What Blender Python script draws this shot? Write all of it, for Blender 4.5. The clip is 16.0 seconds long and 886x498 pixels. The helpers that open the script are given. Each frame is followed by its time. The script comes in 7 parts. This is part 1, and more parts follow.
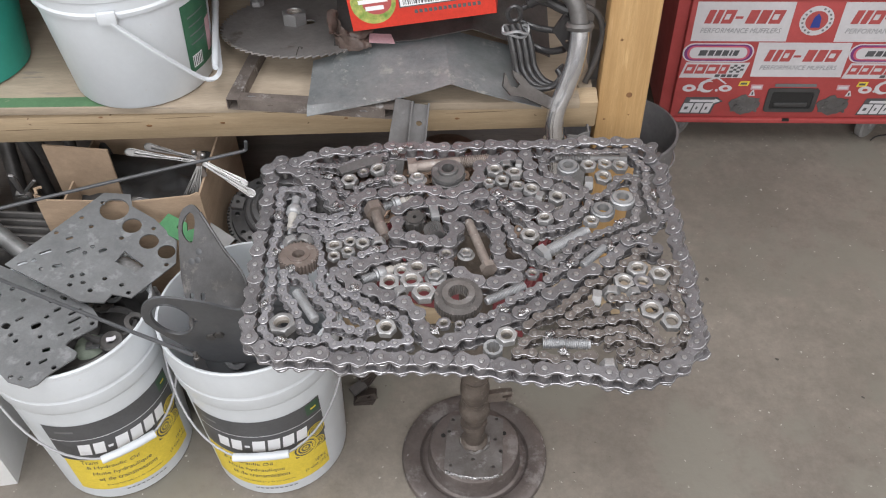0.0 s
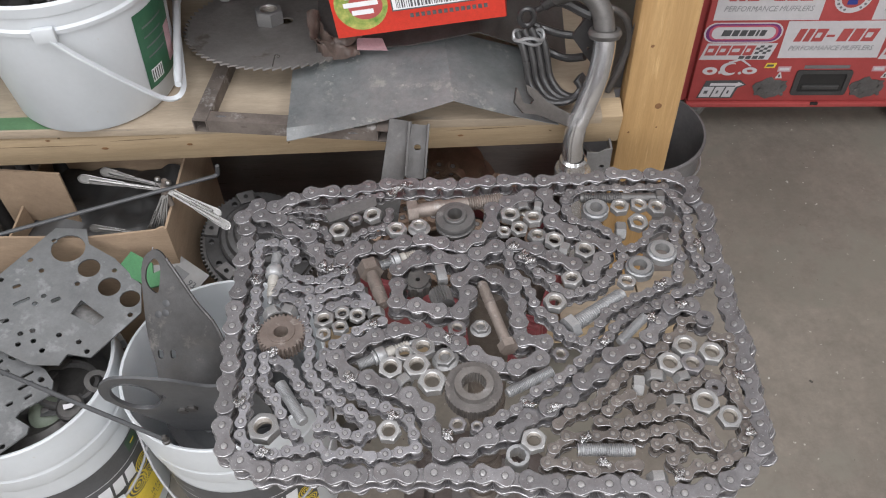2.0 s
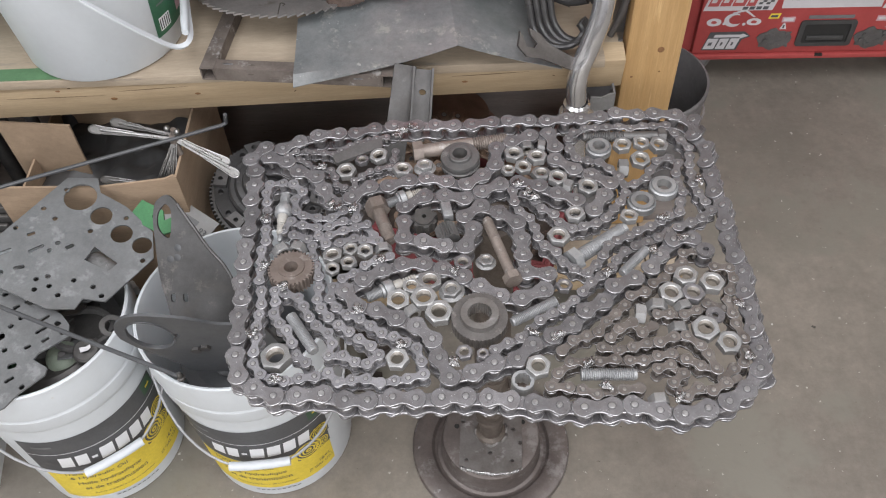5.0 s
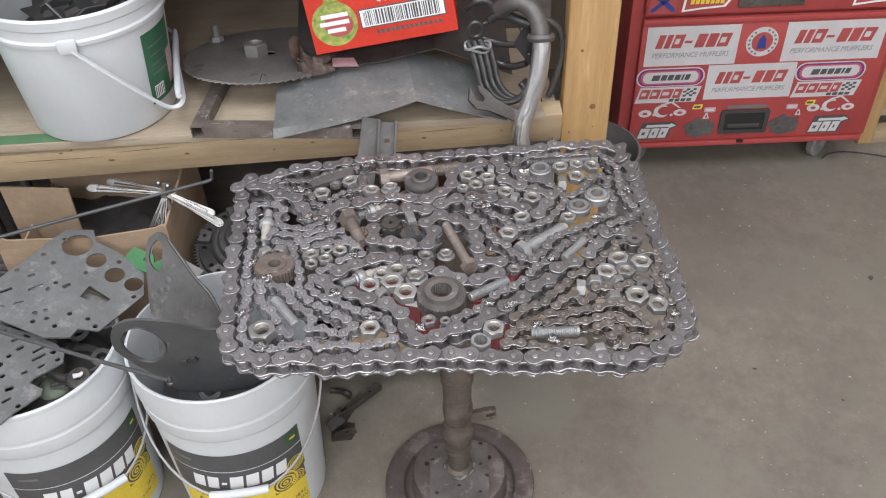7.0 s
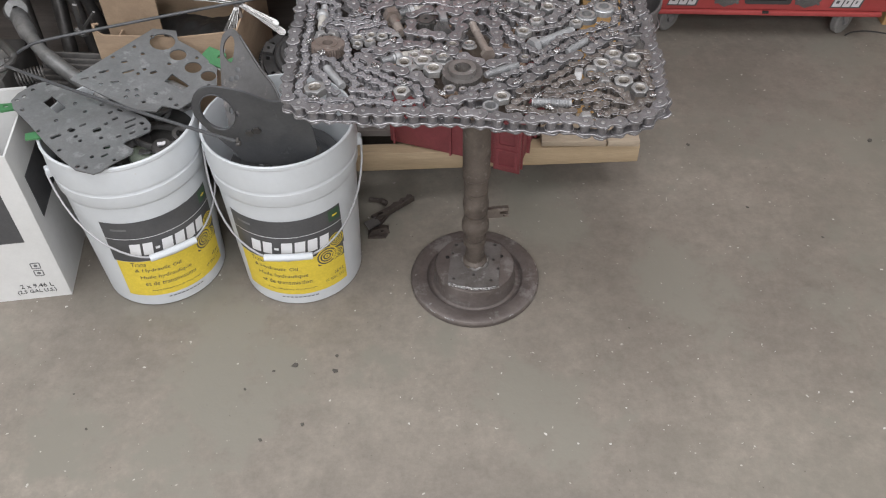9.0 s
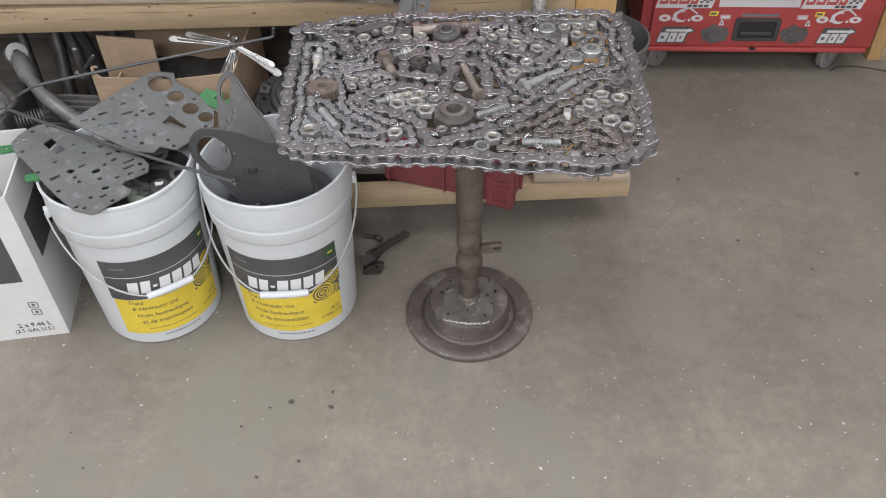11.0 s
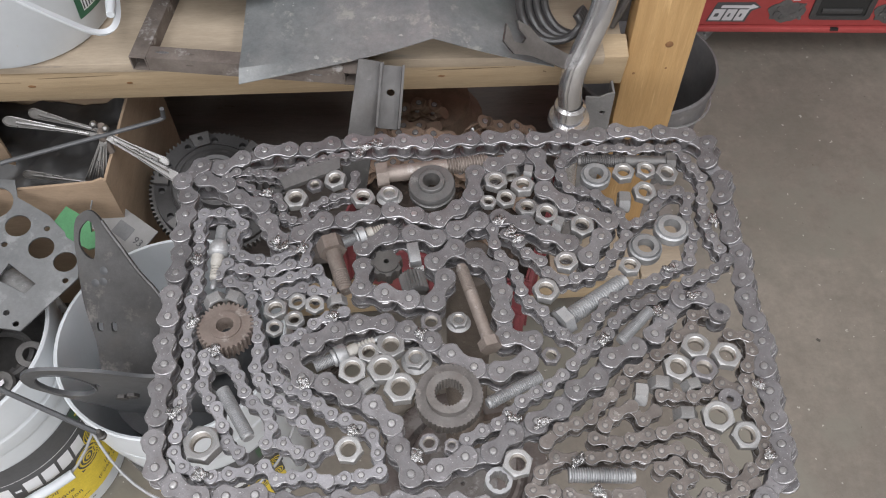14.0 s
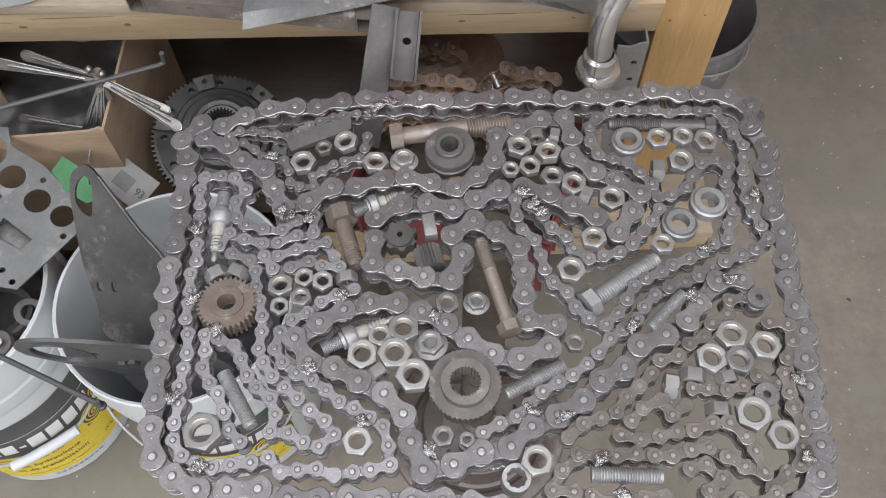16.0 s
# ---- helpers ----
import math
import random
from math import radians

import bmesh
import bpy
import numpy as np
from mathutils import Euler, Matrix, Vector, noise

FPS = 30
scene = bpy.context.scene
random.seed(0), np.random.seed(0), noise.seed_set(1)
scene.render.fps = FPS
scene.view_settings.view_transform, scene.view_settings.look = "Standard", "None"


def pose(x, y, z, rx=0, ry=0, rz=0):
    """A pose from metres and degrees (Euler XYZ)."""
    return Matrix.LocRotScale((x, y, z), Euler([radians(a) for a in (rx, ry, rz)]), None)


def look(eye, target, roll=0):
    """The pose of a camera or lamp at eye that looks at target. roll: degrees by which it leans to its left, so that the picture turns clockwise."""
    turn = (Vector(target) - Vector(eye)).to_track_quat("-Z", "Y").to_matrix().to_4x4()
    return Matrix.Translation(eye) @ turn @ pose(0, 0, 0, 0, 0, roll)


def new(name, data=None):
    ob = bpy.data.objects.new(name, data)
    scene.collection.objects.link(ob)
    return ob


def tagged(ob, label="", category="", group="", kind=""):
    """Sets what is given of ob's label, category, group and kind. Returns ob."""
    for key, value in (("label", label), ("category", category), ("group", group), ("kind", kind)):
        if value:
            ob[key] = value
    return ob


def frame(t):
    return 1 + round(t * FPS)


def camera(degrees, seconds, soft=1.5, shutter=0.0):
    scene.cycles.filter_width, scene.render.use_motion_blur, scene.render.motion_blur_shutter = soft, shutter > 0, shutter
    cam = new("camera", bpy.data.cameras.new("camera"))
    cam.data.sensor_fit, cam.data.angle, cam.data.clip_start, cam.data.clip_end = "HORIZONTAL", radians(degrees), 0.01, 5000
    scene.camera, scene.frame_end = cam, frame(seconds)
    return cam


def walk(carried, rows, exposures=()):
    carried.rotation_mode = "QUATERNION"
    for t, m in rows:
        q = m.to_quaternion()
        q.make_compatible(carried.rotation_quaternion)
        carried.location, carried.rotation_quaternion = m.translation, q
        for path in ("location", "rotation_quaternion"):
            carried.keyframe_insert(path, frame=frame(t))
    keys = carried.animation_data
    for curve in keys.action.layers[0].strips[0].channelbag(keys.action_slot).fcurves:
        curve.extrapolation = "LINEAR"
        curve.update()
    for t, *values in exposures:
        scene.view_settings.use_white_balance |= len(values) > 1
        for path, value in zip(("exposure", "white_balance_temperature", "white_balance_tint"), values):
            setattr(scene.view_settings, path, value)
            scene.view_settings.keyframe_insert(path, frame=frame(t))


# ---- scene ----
from mathutils import geometry

cam = camera(54.7, 16.0, 1.1)
PATH = [
    (0, (0.021, 0.216, 1.48), (-0.016, 1.629, 0.065), -1.6),
    (0.5, (-0.015, 0.304, 1.476), (0.033, 1.704, 0.048), -0.6),
    (1, (-0.008, 0.4, 1.463), (0.008, 1.778, 0.014), -1.3),
    (1.5, (-0.008, 0.445, 1.453), (0.0, 1.78, -0.036), -1.3),
    (2, (-0.005, 0.462, 1.453), (-0.015, 1.769, -0.06), -1.8),
    (2.5, (-0.0, 0.466, 1.456), (-0.023, 1.754, -0.074), -2.3),
    (3, (0.002, 0.467, 1.454), (-0.028, 1.738, -0.09), -2.6),
    (3.5, (-0.001, 0.468, 1.452), (-0.035, 1.729, -0.1), -2.8),
    (4, (0.001, 0.464, 1.449), (-0.035, 1.716, -0.11), -2.9),
    (4.2, (0.0, 0.461, 1.446), (-0.035, 1.709, -0.116), -2.9),
    (6.3, (-0.033, 0.284, 1.426), (-0.006, 1.72, 0.034), -4.0),
    (6.5, (-0.039, 0.262, 1.413), (0.011, 1.779, 0.11), -3.9),
    (7, (-0.012, 0.164, 1.4), (0.057, 1.687, 0.106), -2.0),
    (7.5, (0.045, 0.08, 1.378), (0.037, 1.547, 0.018), 0.9),
    (8, (0.041, -0.026, 1.384), (0.011, 1.386, -0.032), 0.5),
    (8.5, (0.025, -0.135, 1.4), (-0.029, 1.249, -0.042), -1.0),
    (10.8, (0.026, -0.183, 1.432), (-0.02, 1.258, 0.045), -1.4),
    (11, (0.03, -0.17, 1.434), (-0.012, 1.273, 0.05), -1.4),
    (11.5, (0.048, -0.099, 1.432), (0.006, 1.35, 0.054), -1.6),
    (12, (0.076, 0.038, 1.432), (0.034, 1.473, 0.039), -1.7),
    (12.5, (-0.003, 0.186, 1.411), (-0.035, 1.552, -0.048), -1.3),
    (13, (-0.071, 0.329, 1.417), (-0.079, 1.666, -0.072), -1.3),
    (13.5, (-0.038, 0.495, 1.389), (-0.039, 1.761, -0.159), -1.0),
    (14, (0.013, 0.619, 1.385), (0.022, 1.747, -0.266), -0.6),
    (14.5, (0.025, 0.669, 1.374), (0.024, 1.707, -0.335), -0.9),
    (15, (0.018, 0.682, 1.365), (0.004, 1.686, -0.364), -1.2),
    (15.5, (0.016, 0.688, 1.362), (-0.008, 1.67, -0.379), -1.6),
    (16, (0.01, 0.696, 1.359), (-0.015, 1.668, -0.389), -1.3),
]
walk(cam, [(t, look(eye, target, roll)) for t, eye, target, roll in PATH], [(0, 0.15), (1, 0.08), (2, 0.04), (4, 0.09), (6.5, 0.12), (7.5, 0.15), (8.5, 0.0), (11, 0.04), (12, 0.0), (12.5, -0.08), (13.5, -0.12), (14, 0.05), (15, 0.04), (16, 0.04)])

# ---- light ----
world = bpy.data.worlds.new("world")
scene.world = world
world.use_nodes = True
world.node_tree.nodes["Background"].inputs[0].default_value = (0.80, 0.86, 1.0, 1)
world.node_tree.nodes["Background"].inputs[1].default_value = 0.05


def area_lamp(x, y, z, sx, sy, watts, colour):
    data = bpy.data.lights.new("ceiling_lamp_light", "AREA")
    data.shape, data.size, data.size_y, data.energy, data.color = "RECTANGLE", sx, sy, watts, colour
    ob = new("ceiling_lamp_light", data)
    ob.matrix_world = pose(x, y, z)
    return ob


LAMP = (0.950, 0.960, 1.0)
for lx, ly, watts in ((-1.5, 0.6, 32), (0.0, 0.4, 32), (1.5, 0.6, 24), (-1.5, -2.2, 74), (0.0, -2.2, 74), (1.5, -2.2, 52)):
    area_lamp(lx, ly, 2.75, 0.7, 1.5, watts, LAMP)


# ---- mesh helpers ----
class Geo:
    """Collects vertices and faces of one mesh."""

    def __init__(self):
        self.v, self.f = [], []

    def add(self, verts, faces, m=None):
        n = len(self.v)
        self.v += [tuple(m @ Vector(p)) for p in verts] if m else [tuple(p) for p in verts]
        self.f += [tuple(i + n for i in f) for f in faces]
        return self

    def box(self, sx, sy, sz, m=None, bevel=0.0):
        """A box about the origin; bevel cuts all its edges."""
        bm = bmesh.new()
        bmesh.ops.create_cube(bm, size=1.0)
        bmesh.ops.scale(bm, vec=(sx, sy, sz), verts=bm.verts)
        if bevel:
            bmesh.ops.bevel(bm, geom=list(bm.edges), offset=bevel, segments=2, affect="EDGES", profile=0.5)
        bm.verts.index_update()
        self.add([v.co[:] for v in bm.verts], [[v.index for v in f.verts] for f in bm.faces], m)
        bm.free()
        return self

    def slab(self, x0, x1, y0, y1, z0, z1, bevel=0.0, m=None):
        c = Matrix.Translation(((x0 + x1) / 2, (y0 + y1) / 2, (z0 + z1) / 2))
        return self.box(x1 - x0, y1 - y0, z1 - z0, m @ c if m else c, bevel)

    def lathe(self, profile, n=32, m=None, closed=False):
        """Turns (radius, z) pairs about z."""
        vs, fs, k = [], [], len(profile)
        for i in range(n):
            a = 2 * math.pi * i / n
            vs += [(r * math.cos(a), r * math.sin(a), z) for r, z in profile]
        rows = range(k) if closed else range(k - 1)
        for i in range(n):
            j = (i + 1) % n
            fs += [(i * k + a, j * k + a, j * k + (a + 1) % k, i * k + (a + 1) % k) for a in rows]
        if not closed:
            if profile[0][0] > 1e-6:
                fs.append(tuple(i * k for i in reversed(range(n))))
            if profile[-1][0] > 1e-6:
                fs.append(tuple(i * k + k - 1 for i in range(n)))
        return self.add(vs, fs, m)

    def prism(self, outline, z0, z1, m=None, holes=()):
        """An outline with holes, drawn up from z0 to z1."""
        loops = [list(outline)] + [list(h) for h in holes]
        flat = [p for lo in loops for p in lo]
        tris = geometry.tessellate_polygon([[Vector((x, y, 0)) for x, y in lo] for lo in loops])
        n = len(flat)
        vs = [(x, y, z1) for x, y in flat] + [(x, y, z0) for x, y in flat]
        fs = []
        for a, b, c in tris:
            ax, ay = flat[a]
            up = (flat[b][0] - ax) * (flat[c][1] - ay) - (flat[b][1] - ay) * (flat[c][0] - ax) > 0
            t = (a, b, c) if up else (a, c, b)
            fs += [t, tuple(i + n for i in reversed(t))]
        s = 0
        for q, lo in enumerate(loops):
            k = len(lo)
            area = sum(lo[i][0] * lo[(i + 1) % k][1] - lo[(i + 1) % k][0] * lo[i][1] for i in range(k))
            ccw = (area > 0) == (q == 0)
            for i in range(k):
                a, b = s + i, s + (i + 1) % k
                fs.append((a + n, b + n, b, a) if ccw else (b + n, a + n, a, b))
            s += k
        return self.add(vs, fs, m)

    def tube(self, pts, r, n=10, caps=True, m=None):
        """A round bar along points; r is a radius or one for each point."""
        pts = [Vector(p) for p in pts]
        rs = list(r) + [r[-1]] * len(pts) if isinstance(r, (list, tuple)) else [r] * len(pts)
        vs, fs = [], []
        side = None
        for i, p in enumerate(pts):
            d = (pts[min(i + 1, len(pts) - 1)] - pts[max(i - 1, 0)]).normalized()
            if side is None:
                side = d.orthogonal().normalized()
            side = (side - d * side.dot(d)).normalized()
            up = d.cross(side)
            vs += [p + (side * math.cos(2 * math.pi * k / n) + up * math.sin(2 * math.pi * k / n)) * rs[i] for k in range(n)]
        for i in range(len(pts) - 1):
            fs += [(i * n + k, i * n + (k + 1) % n, (i + 1) * n + (k + 1) % n, (i + 1) * n + k) for k in range(n)]
        if caps:
            fs += [tuple(reversed(range(n))), tuple((len(pts) - 1) * n + k for k in range(n))]
        return self.add(vs, fs, m)

    def sheet(self, grid, thick):
        """A bent sheet: rows of points, given a thickness downwards."""
        a, b = len(grid), len(grid[0])
        top = [tuple(p) for row in grid for p in row]
        n = len(top)
        vs = top + [(x, y, z - thick) for x, y, z in top]
        fs = []
        for i in range(a - 1):
            for j in range(b - 1):
                q = (i * b + j, i * b + j + 1, (i + 1) * b + j + 1, (i + 1) * b + j)
                fs += [q, tuple(k + n for k in reversed(q))]
        rim = [j for j in range(b)] + [i * b + b - 1 for i in range(1, a)] + [(a - 1) * b + j for j in range(b - 2, -1, -1)] + [i * b for i in range(a - 2, 0, -1)]
        for p, q in zip(rim, rim[1:] + rim[:1]):
            fs.append((q, p, p + n, q + n))
        return self.add(vs, fs)

    def mesh(self, name, material, smooth=35):
        me = bpy.data.meshes.new(name)
        me.from_pydata(self.v, [], self.f)
        me.materials.append(material)
        if smooth:
            me.shade_smooth()
            bm = bmesh.new()
            bm.from_mesh(me)
            for e in bm.edges:
                e.smooth = len(e.link_faces) == 2 and e.calc_face_angle(3.0) < radians(smooth)
            bm.to_mesh(me)
            bm.free()
        me.update()
        return me


def thing(name, label, category, m=None, group="", kind=""):
    ob = new(name)
    ob.empty_display_size = 0.05
    if m is not None:
        ob.matrix_world = m
    return tagged(ob, label, category, group, kind)


def part(name, geo, material, parent, label="", m=None, smooth=35):
    """One mesh object under a thing or a part, in the parent's own space."""
    me = geo if isinstance(geo, bpy.types.Mesh) else geo.mesh(name, material, smooth)
    ob = new(name, me)
    ob.parent = parent
    if m is not None:
        ob.matrix_local = m
    return tagged(ob, label)


def single(name, geo, material, label, category, m=None, group="", kind="", smooth=35):
    ob = new(name, geo.mesh(name, material, smooth))
    if m is not None:
        ob.matrix_world = m
    return tagged(ob, label, category, group, kind)


def circle(x, y, r, n=20, ry=None, a0=0.0):
    return [(x + r * math.cos(a0 + 2 * math.pi * i / n), y + (ry or r) * math.sin(a0 + 2 * math.pi * i / n)) for i in range(n)]


def rect(x0, x1, y0, y1):
    return [(x0, y0), (x1, y0), (x1, y1), (x0, y1)]


def rounded(x0, x1, y0, y1, r, n=5):
    out = []
    for cx, cy, a in ((x1 - r, y1 - r, 0), (x0 + r, y1 - r, 90), (x0 + r, y0 + r, 180), (x1 - r, y0 + r, 270)):
        out += [(cx + r * math.cos(radians(a + 90 * i / n)), cy + r * math.sin(radians(a + 90 * i / n))) for i in range(n + 1)]
    return out


def spline(pts, n=6):
    """A smooth line through points."""
    ps = [Vector(p) for p in pts]
    out = []
    for i in range(len(ps) - 1):
        a, b, c, d = ps[max(i - 1, 0)], ps[i], ps[i + 1], ps[min(i + 2, len(ps) - 1)]
        for k in range(n):
            t = k / n
            out.append(0.5 * (2 * b + (c - a) * t + (2 * a - 5 * b + 4 * c - d) * t * t + (3 * b - a - 3 * c + d) * t ** 3))
    return out + [ps[-1]]


def basis(o, ux, n):
    """A pose at o whose x runs along ux and whose z along n."""
    x = Vector(ux).normalized()
    z = Vector(n)
    z = (z - x * z.dot(x)).normalized()
    y = z.cross(x)
    return Matrix.Translation(o) @ Matrix((x, y, z)).transposed().to_4x4()


def lettering(body, height, width=None, slant=0.0, extrude=0.0004):
    """Letters as a mesh about their middle, lying in x and y."""
    data = bpy.data.curves.new("lettering", "FONT")
    data.body, data.align_x, data.align_y, data.shear, data.extrude = body, "CENTER", "CENTER", slant, extrude
    data.resolution_u = 2
    ob = bpy.data.objects.new("lettering", data)
    me = bpy.data.meshes.new_from_object(ob)
    bpy.data.objects.remove(ob)
    bpy.data.curves.remove(data)
    g = Geo()
    ys = [v.co.y for v in me.vertices]
    xs = [v.co.x for v in me.vertices]
    s = height / (max(ys) - min(ys))
    sx = width / (max(xs) - min(xs)) if width else s
    cx, cy = (max(xs) + min(xs)) / 2, (max(ys) + min(ys)) / 2
    g.add([((v.co.x - cx) * sx, (v.co.y - cy) * s, v.co.z) for v in me.vertices], [list(p.vertices) for p in me.polygons])
    bpy.data.meshes.remove(me)
    return g


# ---- materials ----
def material(name, a, b, scale=8.0, rough=0.6, metal=0.0, bump=0.15, bump_scale=60.0, rough_to=None, detail=6.0, vary=0.0, stretch=None, fleck=None, fleck_at=0.62, fleck_scale=25.0, coat=0.0, sub=0.0, speck=None, speck_at=0.70, speck_scale=160.0, stain=None, grain=0.8, pits=None, pits_at=0.30, pits_scale=150.0):
    """Two tones mixed by noise at a large and a small scale, flecks or stains on top, uneven gloss and fine relief."""
    m = bpy.data.materials.new(name)
    m.use_nodes = True
    nt = m.node_tree
    nodes, link = nt.nodes, nt.links.new
    bsdf = nodes["Principled BSDF"]
    co = nodes.new("ShaderNodeTexCoord").outputs["Object"]
    if stretch:
        mp = nodes.new("ShaderNodeMapping")
        mp.inputs["Scale"].default_value = stretch
        link(co, mp.inputs["Vector"])
        co = mp.outputs[0]
    info = nodes.new("ShaderNodeObjectInfo")
    shift = nodes.new("ShaderNodeVectorMath")
    shift.operation = "MULTIPLY_ADD"
    link(info.outputs["Random"], shift.inputs[0])
    shift.inputs[1].default_value = (7.3, 5.1, 3.7)
    link(co, shift.inputs[2])
    co = shift.outputs[0]

    def noise_at(s, d=detail, r=0.6):
        n = nodes.new("ShaderNodeTexNoise")
        n.inputs["Scale"].default_value, n.inputs["Detail"].default_value, n.inputs["Roughness"].default_value = s, d, r
        link(co, n.inputs["Vector"])
        return n.outputs["Fac"]

    def ramp(src, lo, hi, c0=(0, 0, 0, 1), c1=(1, 1, 1, 1)):
        r = nodes.new("ShaderNodeValToRGB")
        r.color_ramp.elements[0].position, r.color_ramp.elements[1].position = lo, hi
        r.color_ramp.elements[0].color, r.color_ramp.elements[1].color = c0, c1
        link(src, r.inputs[0])
        return r.outputs[0]

    def mix(fac, x, y, mode="MIX"):
        n = nodes.new("ShaderNodeMix")
        n.data_type, n.blend_type = "RGBA", mode
        for sock, val in ((n.inputs[0], fac), (n.inputs[6], x), (n.inputs[7], y)):
            if isinstance(val, (int, float)):
                sock.default_value = val
            elif isinstance(val, tuple):
                sock.default_value = (*val[:3], 1)
            else:
                link(val, sock)
        return n.outputs[2]

    big = ramp(noise_at(scale), 0.32, 0.68)
    col = mix(big, a, b)
    fine = ramp(noise_at(scale * 9, 4.0, 0.7), 0.25, 0.75, (0.82, 0.82, 0.82, 1), (1.12, 1.12, 1.12, 1))
    col = mix(grain, col, fine, "MULTIPLY")
    micro = ramp(noise_at(scale * 34, 3.0, 0.75), 0.30, 0.70, (0.90, 0.90, 0.90, 1), (1.08, 1.08, 1.08, 1))
    col = mix(grain, col, micro, "MULTIPLY")
    if fleck:
        col = mix(ramp(noise_at(fleck_scale, 5.0, 0.7), fleck_at, fleck_at + 0.08), col, fleck)
    if stain:
        col = mix(ramp(noise_at(scale * 0.55, 5.0, 0.65), 0.52, 0.74), col, stain)
    if speck:
        col = mix(ramp(noise_at(speck_scale, 2.0, 0.5), speck_at, speck_at + 0.04), col, speck)
    if pits:
        col = mix(ramp(noise_at(pits_scale, 3.0, 0.55), pits_at - 0.06, pits_at, (1, 1, 1, 1), (0, 0, 0, 1)), col, pits)
    if vary:
        v = nodes.new("ShaderNodeMapRange")
        v.inputs["To Min"].default_value, v.inputs["To Max"].default_value = 1 - vary, 1 + vary
        link(info.outputs["Random"], v.inputs["Value"])
        col = mix(1.0, col, v.outputs[0], "MULTIPLY")
    link(col, bsdf.inputs["Base Color"])
    rr = nodes.new("ShaderNodeMapRange")
    rr.inputs["To Min"].default_value, rr.inputs["To Max"].default_value = rough, rough_to if rough_to is not None else min(1.0, rough + 0.15)
    link(noise_at(scale * 3, 4.0), rr.inputs["Value"])
    link(rr.outputs[0], bsdf.inputs["Roughness"])
    bsdf.inputs["Metallic"].default_value = metal
    bsdf.inputs["Coat Weight"].default_value = coat
    if sub:
        bsdf.inputs["Subsurface Weight"].default_value = sub
        bsdf.inputs["Subsurface Radius"].default_value = (0.01, 0.01, 0.01)
    if bump:
        bp = nodes.new("ShaderNodeBump")
        bp.inputs["Strength"].default_value, bp.inputs["Distance"].default_value = bump, 0.002
        link(noise_at(bump_scale, 5.0, 0.65), bp.inputs["Height"])
        link(bp.outputs[0], bsdf.inputs["Normal"])
    return m


def plain(name, c, rough=0.5, metal=0.0):
    return material(name, c, tuple(x * 0.86 for x in c), 30, rough, metal, 0.05, 200)


concrete = material("concrete", (0.232, 0.206, 0.173), (0.168, 0.147, 0.124), 2.2, 0.50, 0, 0.40, 45, 0.78, 11, fleck=(0.194, 0.180, 0.150), fleck_at=0.52, fleck_scale=3.2, speck=(0.42, 0.40, 0.36), speck_at=0.725, speck_scale=88, stain=(0.150, 0.141, 0.115), grain=1.0, pits=(0.085, 0.075, 0.062), pits_at=0.285, pits_scale=120)
pine = material("pine", (0.425, 0.325, 0.210), (0.33, 0.245, 0.150), 5, 0.62, 0, 0.25, 40, stretch=(0.6, 7, 7), vary=0.06, stain=(0.285, 0.215, 0.140), fleck=(0.27, 0.195, 0.12), fleck_at=0.64, fleck_scale=6)
pine_up = material("pine_upright", (0.52, 0.335, 0.155), (0.42, 0.255, 0.105), 5, 0.6, 0, 0.25, 40, stretch=(9, 9, 0.5), stain=(0.37, 0.22, 0.09), fleck=(0.60, 0.40, 0.20), fleck_at=0.6, fleck_scale=7)
old_board = material("old_board", (0.232, 0.203, 0.184), (0.168, 0.146, 0.133), 5, 0.8, 0, 0.3, 30, stretch=(0.7, 5, 5), fleck=(0.125, 0.098, 0.078), fleck_at=0.62)
knot_wood = material("knot_wood", (0.16, 0.075, 0.03), (0.24, 0.12, 0.05), 90, 0.6)
ply = material("plywood", (0.37, 0.305, 0.230), (0.295, 0.238, 0.175), 4, 0.75, 0, 0.2, 30, stretch=(0.7, 4, 4), fleck=(0.225, 0.19, 0.155), fleck_at=0.60, fleck_scale=9, stain=(0.25, 0.205, 0.155))
steel_chain = material("worn_chain_steel", (0.230, 0.222, 0.230), (0.158, 0.151, 0.156), 70, 0.33, 0.48, 0.20, 520, 0.54, vary=0.16, fleck=(0.36, 0.345, 0.355), fleck_at=0.62, fleck_scale=120, stain=(0.150, 0.136, 0.137), speck=(0.54, 0.53, 0.54), speck_at=0.69, speck_scale=520, pits=(0.075, 0.066, 0.063), pits_at=0.33, pits_scale=260)
bright_chain = material("bright_chain_steel", (0.292, 0.286, 0.302), (0.222, 0.216, 0.228), 60, 0.33, 0.48, 0.18, 520, 0.52, vary=0.15, fleck=(0.41, 0.40, 0.42), fleck_at=0.63, fleck_scale=130, speck=(0.60, 0.59, 0.60), speck_at=0.69, speck_scale=520, pits=(0.09, 0.081, 0.079), pits_at=0.32, pits_scale=260)
brown_chain = material("brown_chain_steel", (0.190, 0.168, 0.155), (0.116, 0.100, 0.091), 70, 0.36, 0.48, 0.22, 520, 0.58, vary=0.15, fleck=(0.29, 0.268, 0.255), fleck_at=0.61, fleck_scale=120, speck=(0.48, 0.46, 0.45), speck_at=0.69, speck_scale=520, pits=(0.07, 0.058, 0.05), pits_at=0.28, pits_scale=260)
rust_chain = material("rusty_chain_steel", (0.33, 0.235, 0.175), (0.23, 0.160, 0.118), 50, 0.6, 0.3, 0.3, 200, 0.8, vary=0.2)
pin_steel = material("pin_steel", (0.46, 0.452, 0.455), (0.30, 0.294, 0.296), 160, 0.28, 0.72, 0.2, 500, 0.48, vary=0.2)
